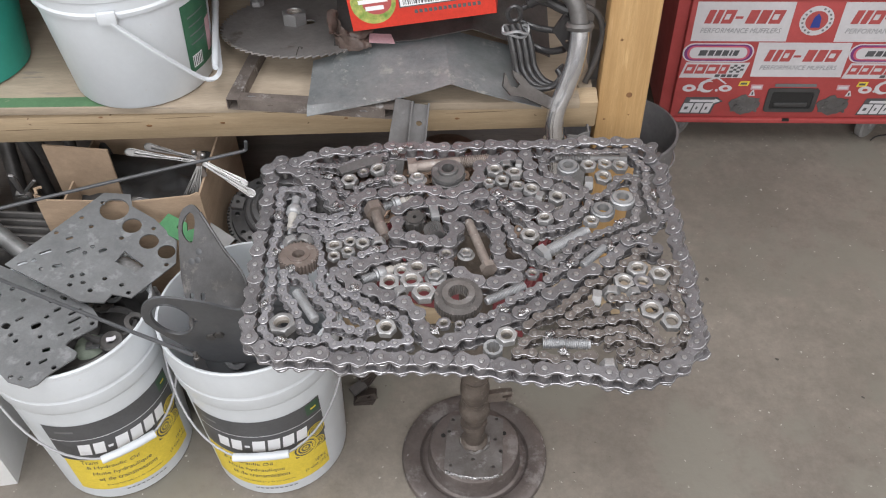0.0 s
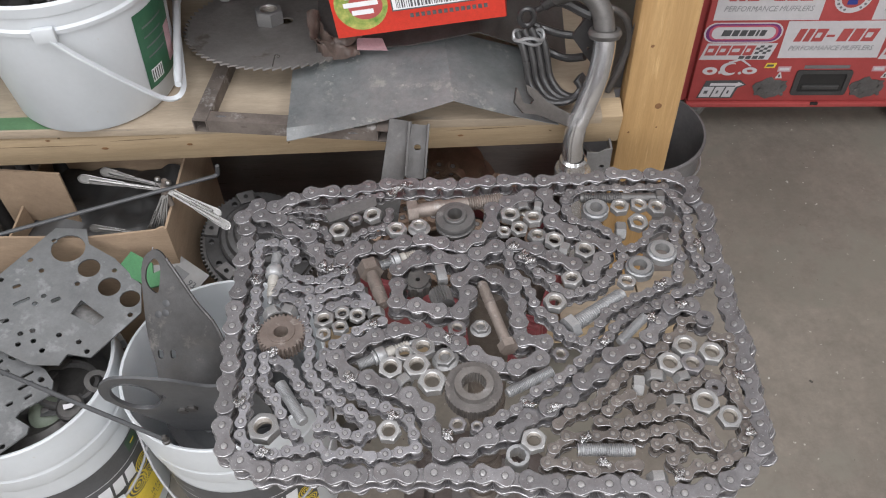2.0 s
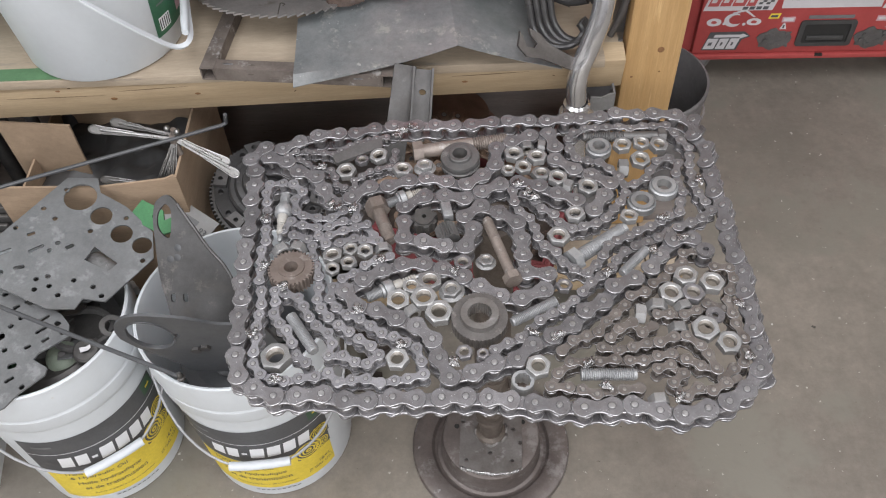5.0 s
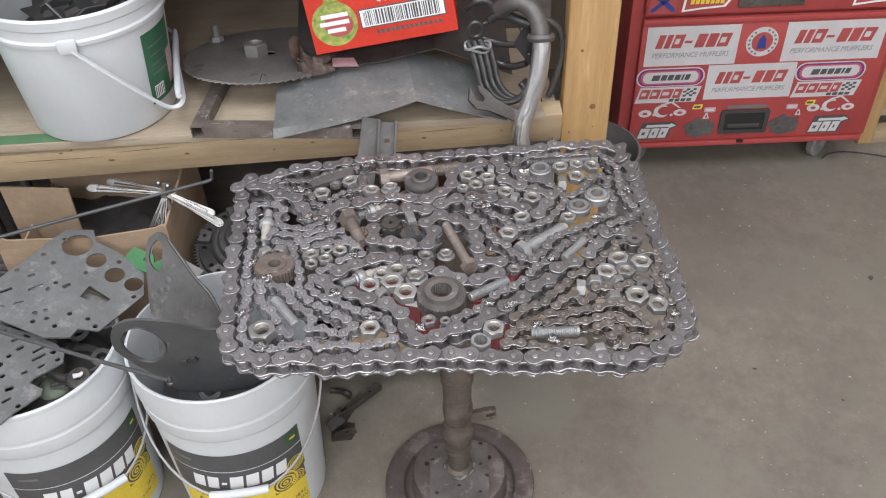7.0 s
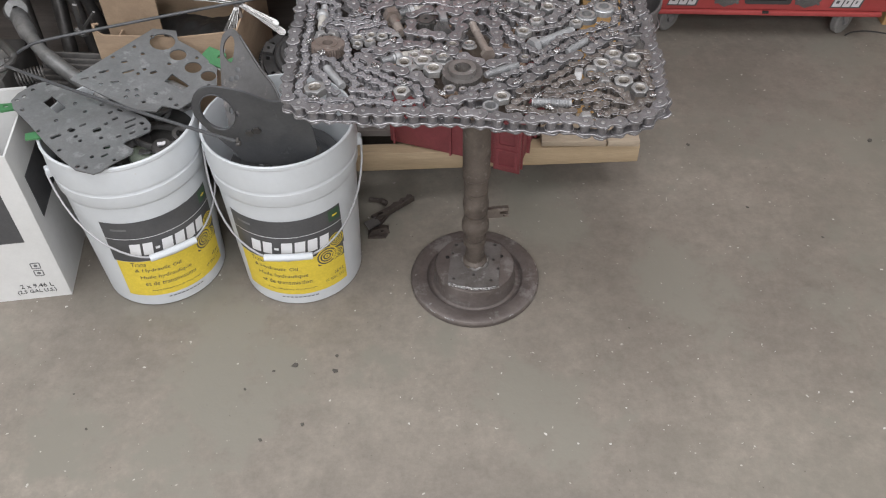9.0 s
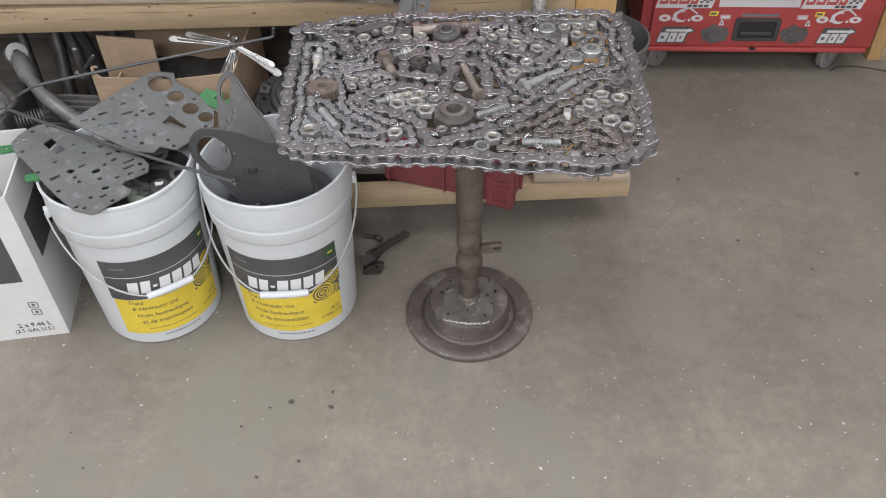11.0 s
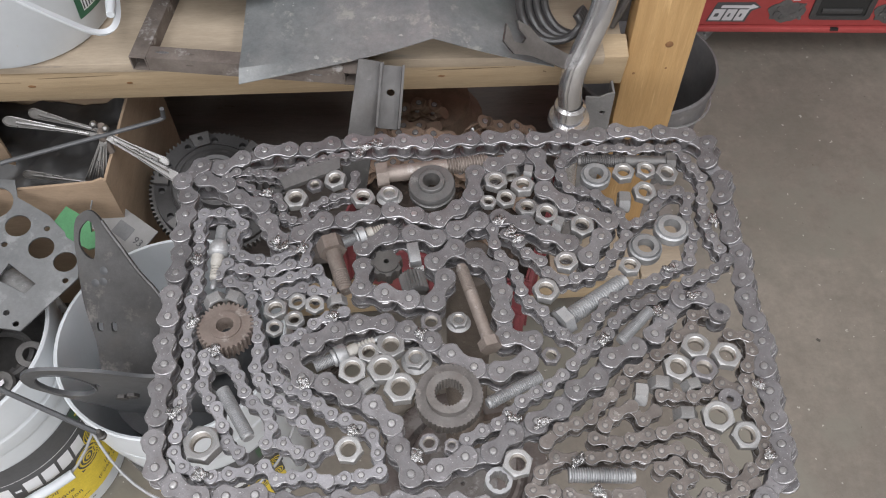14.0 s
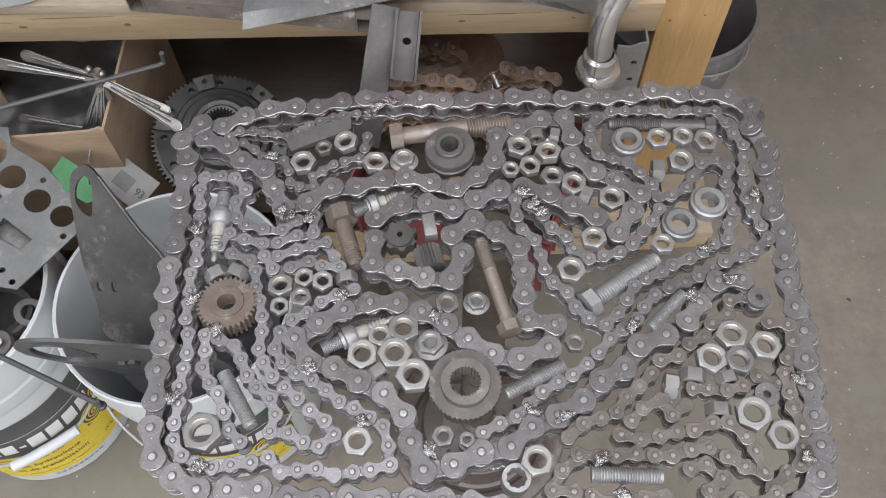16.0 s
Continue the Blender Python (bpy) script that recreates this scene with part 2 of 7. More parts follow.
dull_pin = material("dull_pin", (0.34, 0.318, 0.30), (0.20, 0.184, 0.17), 160, 0.32, 0.6, 0.2, 500, 0.52, vary=0.25)
zinc = material("zinc_plate", (0.335, 0.332, 0.330), (0.225, 0.221, 0.220), 130, 0.34, 0.45, 0.14, 380, 0.54, vary=0.20, fleck=(0.31, 0.275, 0.23), fleck_at=0.64, fleck_scale=70, speck=(0.72, 0.718, 0.725), speck_at=0.71, speck_scale=420, pits=(0.13, 0.12, 0.115), pits_at=0.29, pits_scale=240)
galv = material("galvanised_bolt", (0.375, 0.378, 0.385), (0.275, 0.277, 0.282), 60, 0.38, 0.55, 0.14, 250, 0.54, vary=0.12, pits=(0.14, 0.13, 0.125), pits_at=0.28, pits_scale=200)
rust_bolt = material("rusty_bolt", (0.270, 0.232, 0.208), (0.185, 0.152, 0.132), 50, 0.42, 0.45, 0.14, 200, 0.64, vary=0.12, fleck=(0.31, 0.29, 0.275), fleck_at=0.60, fleck_scale=60)
oily_gear = material("oily_gear_steel", (0.160, 0.148, 0.142), (0.105, 0.096, 0.092), 50, 0.40, 0.5, 0.14, 220, 0.58, fleck=(0.22, 0.20, 0.19), fleck_at=0.60, fleck_scale=60)
rust_gear = material("rusty_gear", (0.240, 0.198, 0.176), (0.165, 0.132, 0.114), 45, 0.44, 0.45, 0.14, 220, 0.64, fleck=(0.32, 0.285, 0.265), fleck_at=0.58, fleck_scale=50)
dark_steel = material("dark_steel", (0.13, 0.125, 0.12), (0.085, 0.08, 0.078), 25, 0.42, 0.7, 0.12, 200, 0.6)
grey_steel = material("grey_steel", (0.175, 0.170, 0.168), (0.120, 0.116, 0.114), 24, 0.40, 0.55, 0.14, 170, 0.6, fleck=(0.25, 0.245, 0.24), fleck_at=0.62, fleck_scale=40)
weld_steel = material("weld_spatter", (0.56, 0.556, 0.56), (0.18, 0.176, 0.176), 260, 0.17, 0.9, 0.8, 520, 0.38, pits=(0.08, 0.072, 0.07), pits_at=0.33, pits_scale=420)
porcelain = material("plug_porcelain", (0.40, 0.385, 0.36), (0.28, 0.265, 0.24), 60, 0.4, 0, 0.05, stain=(0.24, 0.21, 0.18))
rotor_iron = material("rusty_rotor", (0.195, 0.170, 0.160), (0.122, 0.102, 0.094), 11, 0.34, 0.5, 0.24, 120, 0.66, fleck=(0.25, 0.232, 0.224), fleck_at=0.55, fleck_scale=13, stain=(0.105, 0.086, 0.077), speck=(0.36, 0.35, 0.345), speck_at=0.72, speck_scale=60)
pole_iron = material("rusty_pole", (0.150, 0.124, 0.106), (0.098, 0.080, 0.068), 28, 0.45, 0.35, 0.4, 160, 0.68, fleck=(0.20, 0.175, 0.155), fleck_at=0.60, fleck_scale=50, stain=(0.075, 0.062, 0.053))
plate_steel = material("welded_plate", (0.225, 0.213, 0.205), (0.140, 0.126, 0.117), 26, 0.40, 0.5, 0.22, 150, 0.62, fleck=(0.31, 0.30, 0.297), fleck_at=0.58, fleck_scale=34, stain=(0.115, 0.096, 0.086))
white_plastic = material("white_plastic", (0.575, 0.602, 0.628), (0.530, 0.552, 0.570), 4, 0.36, 0, 0.02, 60, 0.48, fleck=(0.62, 0.61, 0.59), fleck_at=0.75, fleck_scale=9, sub=0.1, grain=0.15, speck=(0.50, 0.48, 0.45), speck_at=0.76, speck_scale=45)
bail_wire = material("bail_wire", (0.40, 0.40, 0.41), (0.33, 0.33, 0.34), 20, 0.42, 0.3, 0.05, 120)
label_black = material("label_black", (0.064, 0.065, 0.068), (0.082, 0.082, 0.086), 20, 0.42, 0, 0.03)
label_yellow = material("label_yellow", (0.74, 0.57, 0.062), (0.67, 0.51, 0.055), 20, 0.42, 0, 0.03)
sticker_white = material("sticker_white", (0.545, 0.530, 0.545), (0.485, 0.472, 0.487), 12, 0.40, 0, 0.03, 60, 0.55, grain=0.3, fleck=(0.43, 0.40, 0.41), fleck_at=0.70, fleck_scale=14)
label_white = material("label_white", (0.74, 0.745, 0.76), (0.70, 0.705, 0.72), 12, 0.45, 0, 0.03, grain=0.15)
label_green = plain("label_green", (0.040, 0.090, 0.048), 0.4)
valve_grey = material("valve_plate", (0.205, 0.209, 0.212), (0.150, 0.153, 0.156), 9, 0.42, 0.35, 0.1, 120, 0.6, fleck=(0.245, 0.249, 0.252), fleck_at=0.55, fleck_scale=22, stain=(0.128, 0.128, 0.127))
black_paint = material("black_paint", (0.054, 0.056, 0.060), (0.072, 0.073, 0.077), 20, 0.36, 0, 0.08, 120, 0.52, fleck=(0.115, 0.118, 0.122), fleck_at=0.64, fleck_scale=30, stain=(0.082, 0.085, 0.090))
black_plastic = material("black_plastic", (0.040, 0.039, 0.039), (0.055, 0.054, 0.054), 15, 0.36, 0, 0.06, 100, 0.55, fleck=(0.11, 0.11, 0.11), fleck_at=0.68, fleck_scale=20)
cardboard = material("cardboard", (0.37, 0.270, 0.185), (0.30, 0.215, 0.145), 9, 0.85, 0, 0.12, 90, stretch=(1, 1, 4), stain=(0.27, 0.195, 0.135))
white_card = material("white_carton", (0.64, 0.64, 0.635), (0.57, 0.57, 0.56), 5, 0.6, 0, 0.04, 80, fleck=(0.50, 0.48, 0.45), fleck_at=0.74, grain=0.2)
red_card = material("red_carton", (0.62, 0.045, 0.025), (0.54, 0.036, 0.02), 14, 0.4, 0, 0.04, 120)
red_paint = material("red_chest_paint", (0.40, 0.066, 0.064), (0.33, 0.052, 0.050), 9, 0.38, 0, 0.05, 120, 0.52, fleck=(0.26, 0.06, 0.056), fleck_at=0.68, grain=0.5)
red_plastic = material("red_plastic", (0.235, 0.058, 0.065), (0.185, 0.045, 0.050), 12, 0.42, 0, 0.06, 90, fleck=(0.34, 0.13, 0.13), fleck_at=0.67)
teal_plastic = material("teal_plastic", (0.030, 0.30, 0.235), (0.024, 0.25, 0.195), 10, 0.4, 0, 0.05, grain=0.3)
knob_green = material("faded_green_knob", (0.235, 0.270, 0.215), (0.175, 0.205, 0.160), 40, 0.5, 0, 0.1, 160, stain=(0.13, 0.14, 0.12))
green_paint = material("green_paint", (0.065, 0.205, 0.085), (0.05, 0.165, 0.07), 15, 0.45, 0, 0.06, stain=(0.06, 0.17, 0.07))
galv_sheet = material("galvanised_sheet", (0.285, 0.293, 0.293), (0.192, 0.208, 0.214), 14, 0.38, 0.5, 0.16, 90, 0.62, fleck=(0.36, 0.365, 0.345), fleck_at=0.58, fleck_scale=22, stain=(0.165, 0.185, 0.182), speck=(0.42, 0.43, 0.42), speck_at=0.72, speck_scale=110)
saw_steel = material("saw_steel", (0.30, 0.285, 0.275), (0.22, 0.207, 0.198), 10, 0.38, 0.5, 0.06, 120, 0.52, fleck=(0.16, 0.138, 0.122), fleck_at=0.60, fleck_scale=14)
aluminised = material("aluminised_pipe", (0.72, 0.72, 0.74), (0.58, 0.58, 0.595), 10, 0.17, 0.9, 0.03, 60, 0.26, fleck=(0.40, 0.39, 0.39), fleck_at=0.66, pits=(0.22, 0.21, 0.20), pits_at=0.30, pits_scale=60)
cast_alloy = material("cast_alloy", (0.30, 0.30, 0.30), (0.19, 0.19, 0.19), 25, 0.42, 0.7, 0.3, 160, 0.6, stain=(0.12, 0.118, 0.115))
chrome = material("spoon_steel", (0.30, 0.295, 0.29), (0.21, 0.205, 0.20), 30, 0.20, 0.9, 0.04, 120, 0.40)
leather = material("brown_leather", (0.115, 0.082, 0.068), (0.062, 0.042, 0.035), 60, 0.42, 0, 0.5, 180)
rubber = material("black_rubber", (0.03, 0.03, 0.03), (0.05, 0.048, 0.046), 25, 0.7, 0, 0.15, 120)
wall_paint = material("wall_panel", (0.30, 0.245, 0.19), (0.24, 0.195, 0.15), 2.5, 0.8, 0, 0.2, 60)
ceiling_paint = material("ceiling_paint", (0.80, 0.79, 0.77), (0.75, 0.74, 0.72), 2, 0.8, 0, 0.1, 60)
pink = plain("faded_pink_paper", (0.52, 0.33, 0.36), 0.7)
red_ink = plain("red_ink", (0.40, 0.075, 0.072), 0.45)
grey_ink = plain("grey_ink", (0.16, 0.16, 0.165), 0.45)
faded_ink = plain("faded_ink", (0.30, 0.30, 0.305), 0.5)
purple_ink = plain("purple_ink", (0.17, 0.035, 0.16), 0.45)
pink_ink = plain("pink_ink", (0.50, 0.10, 0.15), 0.45)
blue_ink = plain("blue_ink", (0.03, 0.05, 0.25), 0.45)
melon_ink = material("melon_ink", (0.10, 0.22, 0.03), (0.45, 0.42, 0.12), 90, 0.45)
chip_dark = plain("dark_chip", (0.085, 0.078, 0.068), 0.8)
chip_light = plain("pale_chip", (0.55, 0.53, 0.50), 0.7)
clutch_iron = material("clutch_iron", (0.085, 0.083, 0.083), (0.050, 0.048, 0.048), 20, 0.42, 0.4, 0.14, 150, 0.6, fleck=(0.14, 0.137, 0.135), fleck_at=0.62, fleck_scale=30)
wrench_steel = material("wrench_steel", (0.140, 0.128, 0.120), (0.080, 0.072, 0.067), 30, 0.30, 0.6, 0.12, 180, 0.46, fleck=(0.24, 0.235, 0.23), fleck_at=0.64, fleck_scale=50)
dull_shaded_metal = material("dull_shaded_metal", (0.150, 0.143, 0.138), (0.090, 0.084, 0.080), 16, 0.40, 0.45, 0.12, 120, 0.62)
crack_wood = material("crack_wood", (0.115, 0.075, 0.045), (0.16, 0.105, 0.06), 60, 0.85)
# Near-black for flat faces that stand in for shade in recesses and holes.
shade_gap = plain("painted_recess_shade", (0.02, 0.019, 0.018), 0.8)
bracket_steel = material("bracket_steel", (0.106, 0.104, 0.105), (0.066, 0.064, 0.064), 16, 0.34, 0.5, 0.1, 120, 0.52, fleck=(0.165, 0.155, 0.148), fleck_at=0.6, fleck_scale=22, stain=(0.10, 0.092, 0.085))
hook_black = material("hook_black", (0.030, 0.029, 0.030), (0.045, 0.043, 0.043), 30, 0.22, 0.1, 0.1, 160, 0.4, fleck=(0.10, 0.095, 0.09), fleck_at=0.66, fleck_scale=60)
grey_wood = material("grey_wood", (0.20, 0.165, 0.13), (0.145, 0.12, 0.095), 6, 0.8, 0, 0.25, 50, stretch=(0.7, 5, 5))
# Bright steel: painted rim highlights on chain bevels, plus scrapes and flaked scale.
worn_glint_edge = material("worn_glint_steel", (0.52, 0.512, 0.522), (0.15, 0.145, 0.150), 190, 0.26, 0.70, 0.14, 420, 0.48, vary=0.25)
# Dark tone for rings round the pins: crevice shade put into colour.
pin_crevice_shade = material("crevice_shade_tone", (0.085, 0.080, 0.081), (0.135, 0.128, 0.130), 120, 0.5, 0, 0.2, 300)
grey_card = material("grey_card", (0.27, 0.265, 0.26), (0.23, 0.226, 0.222), 20, 0.7, 0, 0.03, grain=0.3)
frame_steel = material("frame_steel", (0.225, 0.192, 0.170), (0.135, 0.112, 0.098), 26, 0.5, 0.4, 0.3, 140, 0.7, fleck=(0.36, 0.34, 0.325), fleck_at=0.60, fleck_scale=30, stain=(0.11, 0.092, 0.082))
faded_green = material("faded_green_paint", (0.10, 0.20, 0.10), (0.07, 0.145, 0.07), 8, 0.7, 0, 0.1, 60, fleck=(0.26, 0.25, 0.18), fleck_at=0.60, fleck_scale=18)
caster_grey = material("caster_rubber", (0.22, 0.215, 0.21), (0.16, 0.157, 0.153), 20, 0.55)
# Threads in the nut bores are browner than the nut faces.
nut_thread = material("brown_bore_thread", (0.34, 0.312, 0.28), (0.21, 0.19, 0.168), 90, 0.40, 0.45, 0.1, 300)
channel_grey = material("channel_grey", (0.098, 0.095, 0.093), (0.060, 0.056, 0.054), 26, 0.42, 0.3, 0.18, 150, 0.62, fleck=(0.16, 0.156, 0.153), fleck_at=0.62, fleck_scale=40, stain=(0.056, 0.049, 0.044))
angle_grey = material("angle_grey", (0.30, 0.298, 0.30), (0.225, 0.222, 0.225), 20, 0.45, 0.4, 0.1, 120, 0.6)
latch_brown = material("latch_brown", (0.085, 0.068, 0.060), (0.055, 0.044, 0.039), 40, 0.42, 0.3, 0.3, 180, 0.6, fleck=(0.16, 0.145, 0.135), fleck_at=0.64, fleck_scale=60)
# Brighter copy of the zinc; paints a highlight on the bore bevel.
nut_edge_glint = material("nut_edge_glint", (0.57, 0.568, 0.566), (0.36, 0.356, 0.354), 140, 0.26, 0.75, 0.12, 420, 0.44, vary=0.15, pits=(0.14, 0.13, 0.12), pits_at=0.30, pits_scale=260)
rusty_bed = material("rusty_bed", (0.075, 0.055, 0.043), (0.040, 0.031, 0.026), 30, 0.7, 0.1, 0.6, 120, 0.9, fleck=(0.15, 0.105, 0.078), fleck_at=0.58, fleck_scale=40)
bucket_grey = material("bucket_grey", (0.165, 0.158, 0.158), (0.115, 0.110, 0.111), 12, 0.42, 0, 0.08, 100, 0.6, fleck=(0.27, 0.262, 0.262), fleck_at=0.62, fleck_scale=14)


# ---- the room ----
single("floor", Geo().slab(-4, 4, -4, 2.7, -0.12, 0.0), concrete, "worn grey-brown concrete workshop floor with stains and specks", "floor", kind="structure")
single("wall_north", Geo().slab(-4, 4, 2.7, 2.85, 0, 2.9), wall_paint, "brown panelled workshop wall behind the shelf", "wall", kind="structure")
single("wall_south", Geo().slab(-4, 4, -4.15, -4, 0, 2.9), ceiling_paint, "plain pale workshop wall", "wall", kind="structure")
single("wall_west", Geo().slab(-4.15, -4, -4, 2.7, 0, 2.9), ceiling_paint, "plain pale workshop wall", "wall", kind="structure")
single("wall_east", Geo().slab(4, 4.15, -4, 2.7, 0, 2.9), ceiling_paint, "plain pale workshop wall", "wall", kind="structure")
single("ceiling", Geo().slab(-4.15, 4.15, -4.15, 2.85, 2.9, 3.0), ceiling_paint, "plain pale workshop ceiling", "ceiling", kind="structure")
stud = thing("wall_stud", "pale timber stud standing on the floor beside the red tool chest", "stud", kind="structure")
part("upright", Geo().slab(1.285, 1.325, 2.16, 2.25, 0.0, 2.0, 0.002), pine_up, stud)
part("sheathing", Geo().slab(1.325, 1.75, 2.21, 2.225, 0.06, 2.0), ply, stud)
part("bottom_plate", Geo().slab(1.325, 1.75, 2.16, 2.205, 0.0, 0.04, 0.002), pine, stud)

# ---- timber shelf ----
BEAM_Y, DECK = 1.462, 0.596
shelf = thing("timber_shelf", "workshop shelf of pine beams and plywood loaded with scrap", "shelf")
TILT = pose(-0.30, 0, 0.566, 0, -1.1, 0)
MARKS = ((-0.630, 0.014), (-0.622, 0.004), (-0.612, -0.006), (-0.606, 0.012), (-0.600, -0.014), (-0.618, 0.022), (-0.455, -0.004), (-0.452, 0.012), (-0.300, 0.016), (0.05, -0.020), (0.11, 0.016), (0.46, -0.016))
beam = part("front_beam", Geo().slab(-1.9, 0.570, BEAM_Y, BEAM_Y + 0.038, -0.0535, 0.0125, 0.003), pine, shelf, "pine front beam with knots and nail marks", TILT @ Matrix.Translation((0, BEAM_Y, 0.029)) @ pose(0, 0, 0, 13) @ Matrix.Translation((0, -BEAM_Y, -0.029)))
for kx, kz, kr in ((-0.24, -0.016, 0.006), (-0.105, -0.014, 0.005), (-0.32, 0.010, 0.004), (0.32, -0.02, 0.005), (0.12, -0.01, 0.004), (0.42, 0.01, 0.003), (-0.72, 0.0, 0.006), (-0.55, -0.015, 0.005)):
    part("knot", Geo().lathe([(0.0001, 0), (kr, 0.0001), (kr * 0.8, 0.0006), (0.0001, 0.0008)], 10), knot_wood, beam, m=pose(kx, BEAM_Y + 0.0002, kz, 90) @ Matrix.Diagonal((1.0, 0.6, 1, 1)))
for cx, cz, cl, ca in ((-0.17, 0.004, 0.11, 1.5), (-0.33, -0.005, 0.16, -1), (0.02, 0.012, 0.09, 2), (-0.62, 0.006, 0.13, -1.5), (0.36, -0.004, 0.12, 1), (-0.47, -0.018, 0.09, 0.5), (0.20, 0.018, 0.07, -1)):
    crack = [(-cl / 2, 0), (-cl * 0.2, -0.0008), (cl * 0.15, -0.0004), (cl / 2, 0.0004), (cl * 0.1, 0.0007), (-cl * 0.25, 0.0005)]
    part("split", Geo().prism(crack, 0, 0.0006), crack_wood, beam, "", Matrix.Translation((cx, BEAM_Y + 0.0003, cz)) @ pose(0, 0, 0, 90) @ pose(0, 0, 0, 0, 0, ca))
for kx, kz in MARKS:
    part("dent", Geo().prism(circle(0, 0, 0.0026, 9, 0.0012), 0, 0.0006), crack_wood, beam, "", Matrix.Translation((kx, BEAM_Y + 0.0003, kz)) @ pose(0, 0, 0, 90) @ pose(0, 0, 0, 0, 0, 50 * math.sin(kx * 900)))
part("deck", Geo().slab(-2.2, 0.236, BEAM_Y - 0.001, 2.10, 0.5805, DECK, 0.0015), ply, shelf, "dusty plywood shelf deck")
part("deck_end", Geo().slab(0.238, 0.262, 1.50, 2.10, 0.580, DECK), ply, shelf)
part("deck_edge_paint", Geo().slab(-2.2, -0.60, BEAM_Y + 0.002, BEAM_Y + 0.030, DECK, DECK + 0.0012), faded_green, shelf, "strip of green paint along the deck edge")
post = part("front_post", Geo().slab(0.273, 0.360, 1.490, 1.528, 0.1715, 2.05, 0.004), pine_up, shelf, "yellow pine upright post")
for kx, kz, kr in ((0.327, 0.588, 0.006), (0.288, 0.536, 0.0022), (0.331, 0.545, 0.0018), (0.300, 0.70, 0.003)):
    part("knot", Geo().lathe([(0.0001, 0), (kr, 0.0001), (kr * 0.7, 0.0006), (0.0001, 0.0008)], 10), knot_wood, post, m=pose(kx, 1.4902, kz, 90))
part("back_post", Geo().slab(0.262, 0.352, 2.07, 2.11, 0.0, 2.05, 0.003), old_board, shelf)
part("back_post", Geo().slab(-2.2, -2.11, 2.07, 2.11, 0.0, 2.05, 0.003), old_board, shelf)
part("front_post", Geo().slab(-2.29, -2.203, 1.42, 1.46, 0.0, 2.05, 0.003), pine_up, shelf)
# Deck out of view, added to keep lamp light off the shelf's back.
part("upper_deck", Geo().slab(-2.2, 0.262, 1.45, 2.10, 1.02, 1.038), old_board, shelf, "unseen upper deck added to shade the back of the shelf")
part("lower_beam", Geo().slab(-0.56, 0.322, -0.019, 0.019, 0.099, 0.150, 0.003), pine, shelf, "pale pine lower front board", pose(0.108, 1.400, 0, 0, 0, 3.4))
part("lower_deck", Geo().slab(-2.1, 0.430, 1.445, 2.07, 0.138, 0.155), old_board, shelf)
part("deck_board", Geo().slab(0.20, 0.349, 1.386, 1.52, 0.1555, 0.171, 0.002), ply, shelf)
part("deck_board", Geo().slab(0.352, 0.425, 1.386, 1.50, 0.1555, 0.171, 0.002), ply, shelf)
part("back_panel", Geo().slab(-2.2, 0.35, 2.112, 2.125, 0.0, 1.6), old_board, shelf, "dark weathered back panel")
for bx in (-1.9, -0.9, 0.30):
    part("lower_foot", Geo().slab(bx, bx + 0.05, 1.62, 2.06, 0.0, 0.137, 0.002), old_board, shelf)

# ---- red tool chest ----
CHEST = pose(0.787, 2.081, 0.0, 0, 0, -2.0)
chest = thing("tool_chest", "red steel rolling tool chest covered with racing stickers, on casters", "tool chest", CHEST)
part("body", Geo().slab(-0.232, 0.448, 0.006, 0.46, 0.095, 1.05, 0.004), red_paint, chest)
part("bottom_drawer", Geo().slab(-0.203, 0.425, -0.012, 0.006, 0.108, 0.462, 0.003), red_paint, chest)
part("bottom_lip", Geo().slab(-0.205, 0.428, -0.018, 0.006, 0.092, 0.106, 0.003), red_paint, chest)
part("upper_drawer", Geo().slab(-0.203, 0.425, -0.012, 0.006, 0.472, 0.62, 0.003), red_paint, chest)
part("upper_drawer", Geo().slab(-0.203, 0.425, -0.012, 0.006, 0.63, 0.78, 0.003), red_paint, chest)
part("upper_drawer", Geo().slab(-0.203, 0.425, -0.012, 0.006, 0.79, 0.94, 0.003), red_paint, chest)
part("drawer_lip", Geo().slab(-0.203, 0.425, -0.016, -0.011, 0.448, 0.462, 0.002), red_paint, chest)
for cx in (-0.168, 0.345):
    for cy in (0.05, 0.40):
        caster = part("caster", Geo().slab(-0.025, 0.025, -0.03, 0.03, 0.088, 0.095).prism([(-0.022, 0.088), (0.024, 0.088), (0.016, 0.040), (0.004, 0.036)], -0.0165, -0.014, pose(0, 0, 0, 90, 0, 90)).prism([(-0.022, 0.088), (0.024, 0.088), (0.016, 0.040), (0.004, 0.036)], 0.014, 0.0165, pose(0, 0, 0, 90, 0, 90)), galv, chest, "zinc caster fork", pose(cx, cy, 0, 0, 0, -52))
        wheel = part("wheel", Geo().lathe([(0.012, -0.012), (0.036, -0.012), (0.041, -0.008), (0.041, 0.008), (0.036, 0.012), (0.012, 0.012)], 28, closed=True), caster_grey, caster, "grey rubber caster wheel", pose(0, 0.01, 0.0415, 0, 90, 0))
        part("hub", Geo().lathe([(0.0001, -0.0175), (0.010, -0.0175), (0.0119, -0.0115), (0.0119, 0.0115), (0.010, 0.0175), (0.0001, 0.0175)], 16), galv, wheel)
F = -0.0125


def sticker(name, outline, mat, level=1, parent=None):
    """A thin sticker on the chest front: outline in metres along the front and up."""
    g = Geo().prism(outline, 0.0, 0.0004, Matrix.Translation((0, F - 0.0004 * (level - 1), 0)) @ pose(0, 0, 0, 90))
    return part(name, g, mat, parent or chest, smooth=0)


